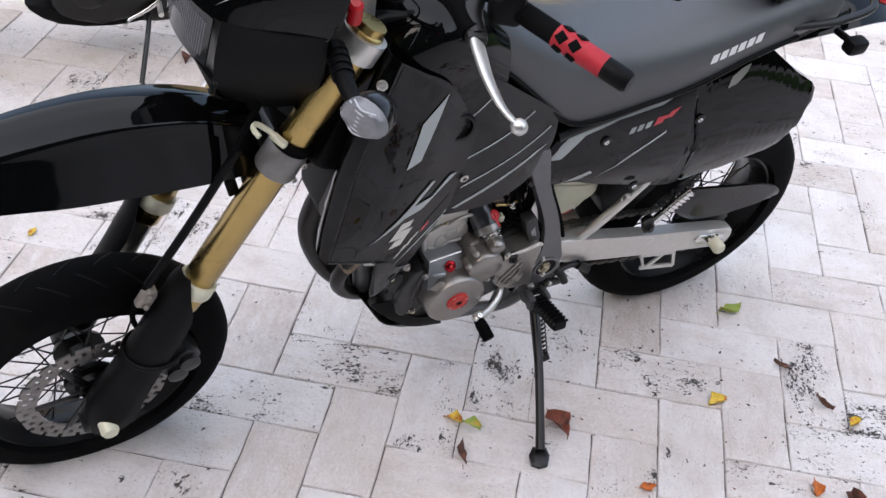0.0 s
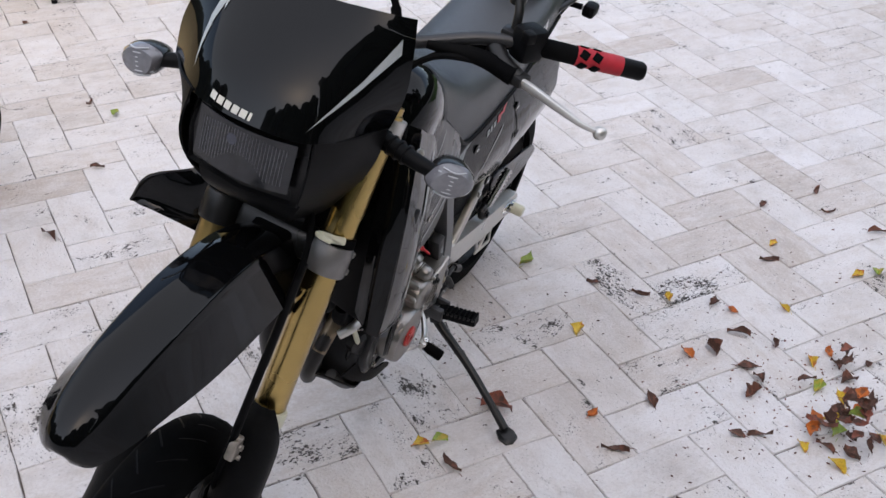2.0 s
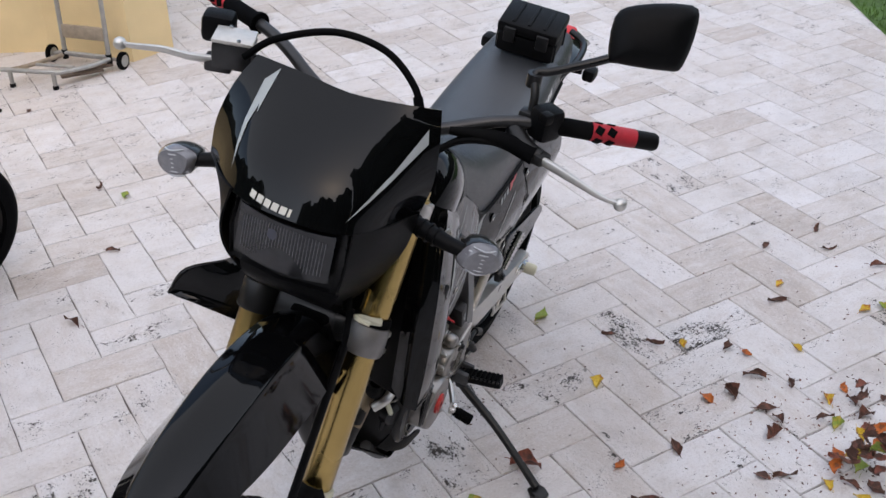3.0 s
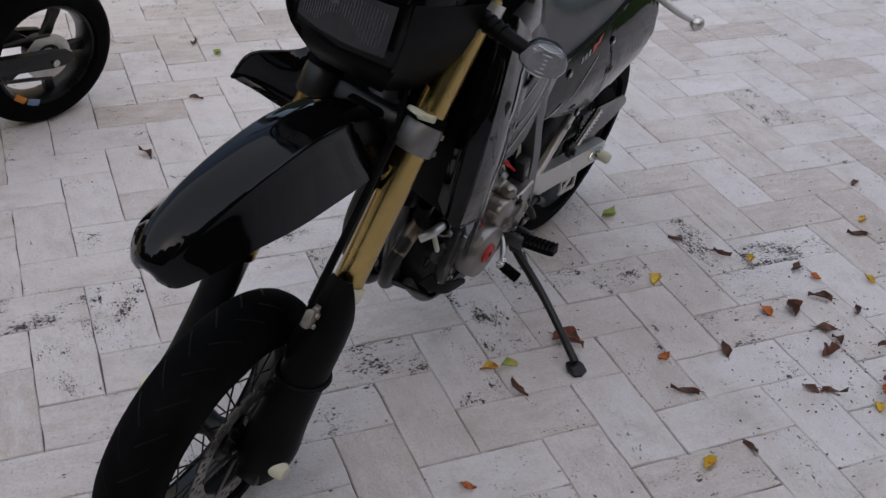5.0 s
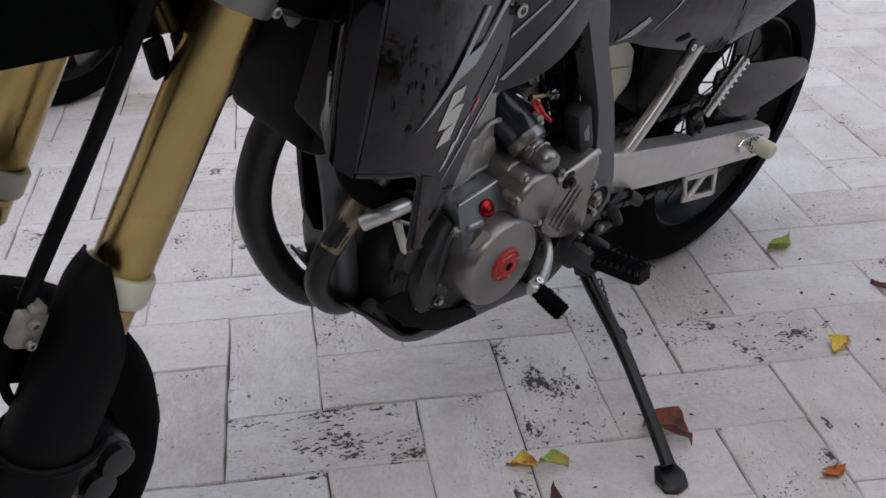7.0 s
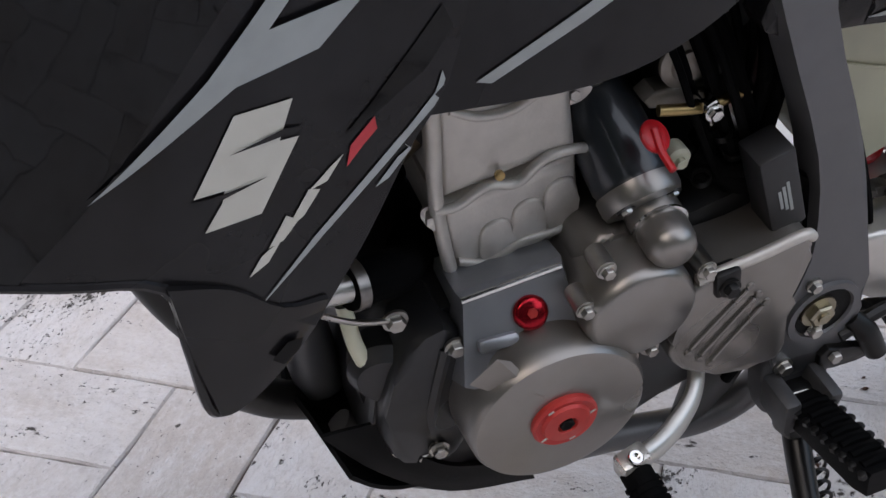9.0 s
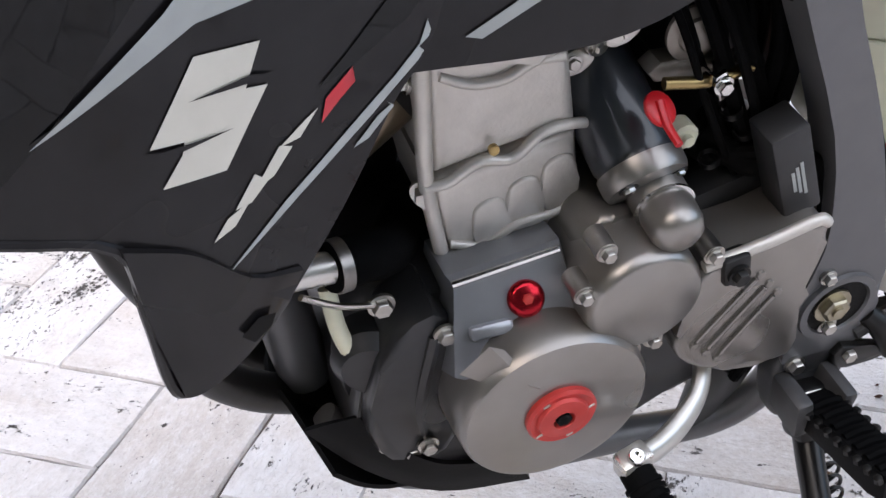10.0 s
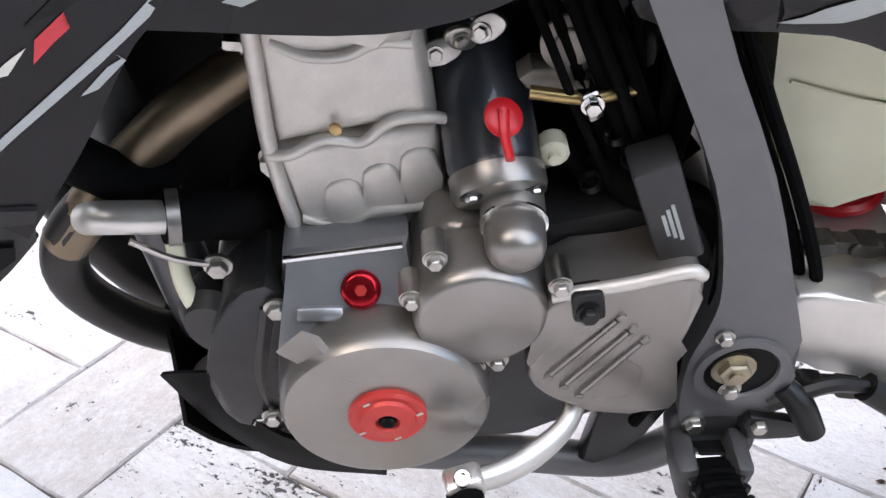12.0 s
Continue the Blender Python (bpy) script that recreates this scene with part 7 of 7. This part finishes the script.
    part("fuel_tank", plate(rounded([(1.05, 0.92), (0.85, 1.04), (0.62, 0.98), (0.52, 0.82), (0.75, 0.76), (1.02, 0.78)], 3), -0.14, 0.14, 0.05, seg=4), "gloss", b)
    part("orange_panel", plate(rounded([(0.70, 0.76), (0.52, 0.78), (0.42, 0.72), (0.62, 0.70)], 3), 0.13, 0.145, 0.004), "orange", b, "small orange side panel")
    for s in (1, -1):
        part("fork_tube", tube([(1.42, 0.10 * s, 0.312), (1.10, 0.10 * s, 1.0)], 0.026, 14, smooth=False), "satin", b)
    part("handlebar", tube([(0.98, -0.38, 1.05), (1.06, -0.15, 1.06), (1.08, 0, 1.06), (1.06, 0.15, 1.06), (0.98, 0.38, 1.05)], 0.012, 12), "satin", b)
    part("headlight", lathe([(-0.10, 0), (-0.09, 0.07), (0, 0.095), (0.01, 0.09), (0.01, 0)], (1.22, 0, 0.92), (1, 0, 0), 28), "gloss", b)


second_bike(bike_two)

# ---- house corner, cart, lawn ----
wall_bm = bmesh.new()
ring = [(-9.0, 3.95), (-0.06, 3.72), (0.17, 3.60), (0.485, 3.225), (0.715, 3.31), (0.76, 4.6), (-9.0, 4.6)]
lo = [wall_bm.verts.new((x, y, -0.02)) for x, y in ring]
hi = [wall_bm.verts.new((x, y, 1.9)) for x, y in ring]
wall_bm.faces.new(hi)
for i in range(len(ring)):
    j = (i + 1) % len(ring)
    wall_bm.faces.new((lo[i], lo[j], hi[j], hi[i]))
tagged(part("wall_north", wall_bm, "wall", None, sharp=20), "warm yellow stucco house wall with a projecting pier", "wall", kind="structure")

cart = new("hand_cart")
cart.matrix_world = pose(0.285, 3.31, 0, 0, 0, -48)
tagged(cart, "grey tubular folding hand cart standing by the wall", "cart")
for x in (-0.095, 0.150):
    part("upright", tube([(x, -0.035, 0.055), (x + 0.004, -0.025, 0.30), (x + 0.010, -0.015, 0.62)], 0.0115, 12), "grey_tube", cart)
    part("socket", tube([(x, -0.036, 0.040), (x, -0.035, 0.085)], 0.0145, 12, smooth=False), "matte", cart, "black plastic socket")
part("cross_board", block((0.25, 0.016, 0.066), (0.030, -0.030, 0.180), (-2, 0, 0), 0.005), "wood", cart, "weathered wooden cross board")
part("axle", tube([(-0.20, 0.0, 0.045), (0.20, 0.0, 0.045)], 0.009, 10, smooth=False), "grey_tube", cart)
part("top_bar", tube([(-0.13, -0.040, 0.072), (0.155, -0.040, 0.072)], 0.0095, 10, smooth=False), "grey_tube", cart)
for x in (-0.20, 0.20):
    wh = part("wheel", lathe([(-0.012, 0.028), (-0.012, 0.038), (-0.008, 0.043), (0.008, 0.043), (0.012, 0.038), (0.012, 0.028)], (x, 0.0, 0.043), (1, 0, 0), 28, True), "rubber", cart, "small black rubber wheel")
    part("wheel_hub", lathe([(-0.013, 0), (-0.013, 0.029), (0.013, 0.029), (0.013, 0)], (x, 0.0, 0.043), (1, 0, 0), 20), "grey_tube", wh)
part("base_frame", tube([(-0.235, -0.335, 0.085), (-0.195, -0.328, 0.085), (0.022, -0.300, 0.085), (0.070, -0.270, 0.082), (0.130, -0.15, 0.070), (0.155, -0.04, 0.062)], 0.0115, 12), "grey_tube", cart)
part("base_rail", tube([(-0.100, -0.04, 0.060), (-0.130, -0.14, 0.066), (-0.170, -0.26, 0.075), (-0.195, -0.328, 0.085)], 0.0105, 12), "wood", cart)
part("cross_rail", tube([(-0.150, -0.20, 0.068), (0.060, -0.19, 0.070)], 0.0085, 10, smooth=False), "grey_tube", cart)
for x, y in ((-0.195, -0.328), (0.022, -0.300)):
    part("leg", tube([(x, y, 0.088), (x, y, 0.0)], 0.0105, 12, smooth=False), "grey_tube", cart)
    part("leg_foot", lathe([(0, 0), (0, 0.014), (0.016, 0.014), (0.018, 0.011), (0.018, 0)], (x, y, 0.0), (0, 0, 1), 16), "matte", cart)
for k in range(2):
    part("wood_slat", block((0.20, 0.030, 0.012), (0.085 + 0.02 * k, -0.170 + 0.055 * k, 0.035 + 0.004 * k), (0, 3, 50 + 6 * k), 0.003), "slatwood", cart, "dark stained wooden slat")

blades_v, blades_f = [], []
rg = random.Random(5)
for k in range(7000):
    t, d = rg.uniform(-1.2, 4.5), rg.uniform(0, 1.0) ** 1.5 * 1.6
    x, y = 3.72 + 0.509 * t + 0.861 * d, 1.373 + 0.861 * t - 0.509 * d
    h, a, w = rg.uniform(0.02, 0.05), rg.uniform(0, 6.28), 0.004
    o = len(blades_v)
    lx, ly = rg.uniform(-0.02, 0.02), rg.uniform(-0.02, 0.02)
    blades_v += [(x - w * math.cos(a), y - w * math.sin(a), 0), (x + w * math.cos(a), y + w * math.sin(a), 0), (x + lx, y + ly, h)]
    blades_f.append((o, o + 1, o + 2))
gm = bpy.data.meshes.new("grass")
gm.from_pydata(blades_v, [], blades_f)
gm.materials.append(M["grass"])
tagged(new("grass", gm), "short green grass at the lawn's edge", "grass", kind="stuff")

# ---- fallen leaves ----
def leaf_mesh(kind, k):
    """A curled leaf with a midrib fold and a stalk, about a unit long."""
    r = random.Random(100 + k)
    bm = bmesh.new()
    n = 9
    curl, fold, twist = r.uniform(0.7, 2.4), r.uniform(0.7, 2.2), r.uniform(-2.2, 2.2)
    wid = r.uniform(0.24, 0.34) if kind != "slim" else r.uniform(0.11, 0.17)
    rows = []
    for i in range(n + 1):
        t = i / n
        w = wid * math.sin(math.pi * min(1, t * 0.97 + 0.03)) ** 1.15 * (1.15 - 0.4 * t) + 0.01
        x = t - 0.5
        z = 0.02 + curl * (x * x) * 0.55 * (1 if x > 0 else 0.35)
        row = []
        for f in (-1, -0.5, 0, 0.5, 1):
            jag = 1 + (0.16 * math.sin(17 * t + k) + r.uniform(-0.12, 0.12) if abs(f) == 1 else 0)
            y = f * w * jag
            row.append((x, y + 0.35 * twist * x * x, z + fold * abs(f) ** 1.6 * w * 0.7 + twist * f * x * 0.16 + 0.02 * math.sin(9 * t + 3 * f + k)))
        rows.append(row)
    vs = [[bm.verts.new(p) for p in row] for row in rows]
    for a, b in zip(vs, vs[1:]):
        for j in range(4):
            bm.faces.new((a[j], a[j + 1], b[j + 1], b[j]))
    thick(bm, 0.012)
    lowest = min(v.co.z for v in bm.verts)
    for v in bm.verts:
        v.co.z -= lowest
    stalk = tube([(-0.5, 0, 0.06), (-0.62, 0.02, 0.08), (-0.75, 0.05, 0.03)], [0.018, 0.014, 0.012], 6, 2)
    return join(bm, stalk)


LEAVES = (
    "yellow 0.29 -0.19, green 0.33 -0.21, slim 0.32 -0.29, orange 0.74 -0.29, yellow 0.90 0.02, green 0.95 0.37, slim 1.07 0.19, yellow 1.23 0.03,"
    "orange 1.12 -0.20, brown 1.20 -0.22, brown 1.34 -0.05, slim 1.31 -0.19, brown 0.91 -0.31, slim 0.72 -0.42, brown 1.23 -0.37, orange 1.36 -0.10,"
    "yellow 1.72 0.12, slim 1.64 0.06, slim 1.37 -0.28, yellow 1.51 -0.16, brown 1.23 -0.32, orange 1.48 -0.37, brown 1.46 -0.42, green 1.35 -0.47,"
    "brown 1.54 -0.46, orange 1.38 -0.58, slim 1.42 -0.58, orange 1.25 -0.56, yellow 1.28 -0.59, green 1.26 -0.63, brown 1.27 -0.66, slim 1.20 -0.65,"
    "yellow 1.15 -0.62, brown 1.23 -0.70, yellow 1.18 -0.71, brown 1.03 -0.51, slim 1.08 -0.54, brown 1.17 -0.41, slim 1.33 -0.44, green 1.90 -0.15,"
    "yellow 1.84 -0.13, slim 2.02 0.19, slim 2.08 0.03, slim 1.16 0.08, brown 1.85 0.32, slim 2.08 0.31, orange 0.08 -0.55, yellow 0.63 -0.66,"
    "slim 0.76 -0.65, yellow -0.92 0.20, yellow -0.96 0.59, brown -0.09 2.90, slim -0.01 2.01, green 0.05 1.88, slim -0.10 1.51, slim -0.33 1.14,"
    "brown 1.30 -0.61, brown 1.24 -0.60, red 1.22 -0.58, red 1.31 -0.64, brown 1.33 -0.56, orange 1.19 -0.60, slim 1.29 -0.70, brown 1.34 -0.68, red 1.40 -0.52,"
    "brown 1.44 -0.48, yellow 1.41 -0.38, slim 1.50 -0.41, red 1.26 -0.68, slim 1.21 -0.62, yellow 1.32 -0.72, brown 1.38 -0.70, orange 1.43 -0.66, brown -0.86 1.22,"
    "brown 1.262 -0.628, slim 1.275 -0.640, red 1.250 -0.645, green 1.268 -0.655, brown 1.285 -0.618, yellow 1.258 -0.612, slim 1.245 -0.630, brown 1.295 -0.650,"
    "red 1.280 -0.672, slim 1.255 -0.668, orange 1.300 -0.632, brown 1.238 -0.652, slim 1.310 -0.665, brown 1.470 -0.440, slim 1.455 -0.452, red 1.480 -0.425")
tone = dict(yellow="leafyellow", green="leafgreen", slim="leafbrown", brown="leafbrown", orange="leaforange", red="leafred")
say = dict(yellow="fallen yellow leaf lying on the pavers", green="fallen green leaf lying on the pavers", slim="dry curled brown leaf on the pavers", brown="dry brown leaf lying on the pavers", orange="fallen orange leaf lying on the pavers", red="fallen dark red leaf on the pavers")
lr = random.Random(11)
leaf_data = {}
piled = []
for k, text in enumerate(LEAVES.split(",")):
    kind, x, y = text.split()
    x, y = float(x), float(y)
    key = (kind, k % 4)
    if key not in leaf_data:
        bm = finish(leaf_mesh(kind, len(leaf_data)))
        me = bpy.data.meshes.new("leaf")
        bm.to_mesh(me)
        bm.free()
        me.materials.append(M[tone[kind]])
        leaf_data[key] = me
    size = lr.uniform(0.036, 0.058) * (1.25 if kind == "slim" else 1.0)
    if (x, y) == (0.95, 0.37):
        size = 0.06
    lift = 0.001 + 0.012 * sum(math.hypot(x - a, y - b) < 0.045 for a, b in piled)
    piled.append((x, y))
    lf = new("leaf", leaf_data[key])
    lf.matrix_basis = pose(x, y, lift, lr.uniform(-9, 9), lr.uniform(-9, 9), lr.uniform(0, 360)) @ Matrix.Diagonal((size, size, size, 1))
    tagged(lf, say[kind], "leaf", "fallen leaves")
bm = finish(leaf_mesh("red", 31))
me = bpy.data.meshes.new("leaf")
bm.to_mesh(me)
bm.free()
me.materials.append(M["leafred"])
big = new("leaf", me)
big.matrix_basis = pose(0.535, -0.155, 0.001, 0, 0, -50) @ Matrix.Diagonal((0.085, 0.085, 0.085, 1))
tagged(big, "large curled dark red leaf beside the side stand", "leaf", "fallen leaves")

# crumbs of dry leaf and twig strewn between the leaves
cv, cf = [], []
rc = random.Random(77)
for k in range(520):
    if k % 3:
        x, y = rc.gauss(1.32, 0.20), rc.gauss(-0.52, 0.18)
    else:
        x, y = rc.uniform(0.3, 2.1), rc.uniform(-0.75, 0.4)
    a, s = rc.uniform(0, 6.28), rc.uniform(0.002, 0.0065)
    ux, uy = math.cos(a) * s, math.sin(a) * s
    w = rc.uniform(0.25, 0.6)
    o = len(cv)
    cv += [(x - ux, y - uy, 0.0006), (x + uy * w, y - ux * w, 0.0006), (x + ux, y + uy, 0.001), (x - uy * w, y + ux * w, 0.0006), (x + ux * 0.2, y, 0.0012 + s * 0.5)]
    cf += [(o, o + 1, o + 4), (o + 1, o + 2, o + 4), (o + 2, o + 3, o + 4), (o + 3, o, o + 4)]
cm = bpy.data.meshes.new("leaf_crumbs")
cm.from_pydata(cv, [], cf)
cm.materials.append(M["leafbrown"])
tagged(new("leaf_crumbs", cm), "brown crumbs of dry leaf on the pavers", "leaf litter", kind="stuff")

# ---- pavers: a 2 to 1 herringbone ----
def paver_mesh(k, long=2 * W, wide=W):
    """A tumbled paver with softly broken edges, centred, its length along x."""
    rnd = random.Random(40 + k)
    gap = 0.0010
    a, b = long / 2 - gap, wide / 2 - gap
    ring = []
    for x0, y0, x1, y1, n in ((-a, -b, a, -b, 5), (a, -b, a, b, 3), (a, b, -a, b, 5), (-a, b, -a, -b, 3)):
        for i in range(n):
            f = i / n
            ring.append((x0 + (x1 - x0) * f + rnd.uniform(-0.0019, 0.0015), y0 + (y1 - y0) * f + rnd.uniform(-0.0019, 0.0015)))
    bm = bmesh.new()
    n = len(ring)
    low = [bm.verts.new((x, y, -0.02)) for x, y in ring]
    mid = [bm.verts.new((x, y, -0.0028 + rnd.uniform(-0.0006, 0.0004))) for x, y in ring]
    top = [bm.verts.new((x * (1 - 0.0022 / a), y * (1 - 0.0022 / b), rnd.uniform(-0.0002, 0.0002))) for x, y in ring]
    for r0, r1 in ((low, mid), (mid, top)):
        for i in range(n):
            bm.faces.new((r0[i], r0[(i + 1) % n], r1[(i + 1) % n], r1[i]))
    bm.faces.new(top)
    finish(bm, 20)
    me = bpy.data.meshes.new("paver")
    bm.to_mesh(me)
    bm.free()
    return me


def tiles(u0, u1, v0, v1):
    """Centres and turns of all pavers whose corner lies in the range."""
    for a in range(u0, u1):
        for b in range(v0, v1):
            if (a - b) % 4 == 0:
                yield a, b, (a + 1) * W, (b + 0.5) * W, 0
            elif (a - b) % 4 == 3:
                yield a, b, (a + 0.5) * W, (b + 1) * W, 90


forms = {}
for key in ("stone", "stone_mid", "stone_pit"):
    forms[key] = [paver_mesh(k) for k in range(5)]
    for me in forms[key]:
        me.materials.append(M[key])
PITTED = {(2, -1), (-1, -1), (4, 0), (8, 0), (-6, 2), (5, -5), (12, 5)}
OPEN_STONE = {(1, -2), (3, -3), (-1, 3), (0, 1), (6, -2), (7, -1), (-2, -2), (3, 0)}
rnd = random.Random(7)
near, rest = [], []
for t in tiles(-58, 72, -46, 66):
    a, b, x, y, turn = t
    if (x - LAWN_AT.x) * LAWN_OUT.x + (y - LAWN_AT.y) * LAWN_OUT.y > 0.10 and (x - LAWN_AT.x) * LAWN_OUT.x + (y - LAWN_AT.y) * LAWN_OUT.y < 3.9 and (x - LAWN_AT.x) * LAWN_ALONG.x + (y - LAWN_AT.y) * LAWN_ALONG.y > -0.95:
        continue
    (near if -1.25 < x < 2.0 and -0.95 < y < 1.25 else rest).append(t)
near.sort(key=lambda t: (t[2] - 0.45) ** 2 + (t[3] + 0.05) ** 2)
rest += near[300:]
for a, b, x, y, turn in near[:300]:
    if (a, b) in PITTED:
        key = "stone_pit"
    elif (a, b) in OPEN_STONE:
        key = "stone_mid"
    else:
        key = rnd.choices(("stone", "stone_mid", "stone_pit"), (0.68, 0.24, 0.08))[0]
    ob = new("paver", rnd.choice(forms[key]))
    ob.parent = pavement
    ob.matrix_basis = pose(x, y, rnd.uniform(-0.0010, 0.0008), rnd.uniform(-0.15, 0.15), rnd.uniform(-0.1, 0.1), turn + rnd.choice((0, 180)) + rnd.uniform(-0.25, 0.25))
base_me = forms["stone"][0]
vs = np.array([v.co[:] for v in base_me.vertices])
fs = [tuple(p.vertices) for p in base_me.polygons]
verts, faces = [], []
for a, b, x, y, turn in rest:
    m = np.array(pose(x, y, rnd.uniform(-0.0010, 0.0008), 0, 0, turn + rnd.choice((0, 180))))
    o = len(verts)
    verts.extend((vs @ m[:3, :3].T + m[:3, 3]).tolist())
    faces.extend(tuple(i + o for i in f) for f in fs)
far_me = bpy.data.meshes.new("outer_pavers")
far_me.from_pydata(verts, [], faces)
far_me.polygons.foreach_set("use_smooth", [False] * len(far_me.polygons))
far_me.materials.append(M["stone_far"])
outer = new("outer_pavers", far_me)
outer.parent = pavement
tagged(outer, kind="stuff")
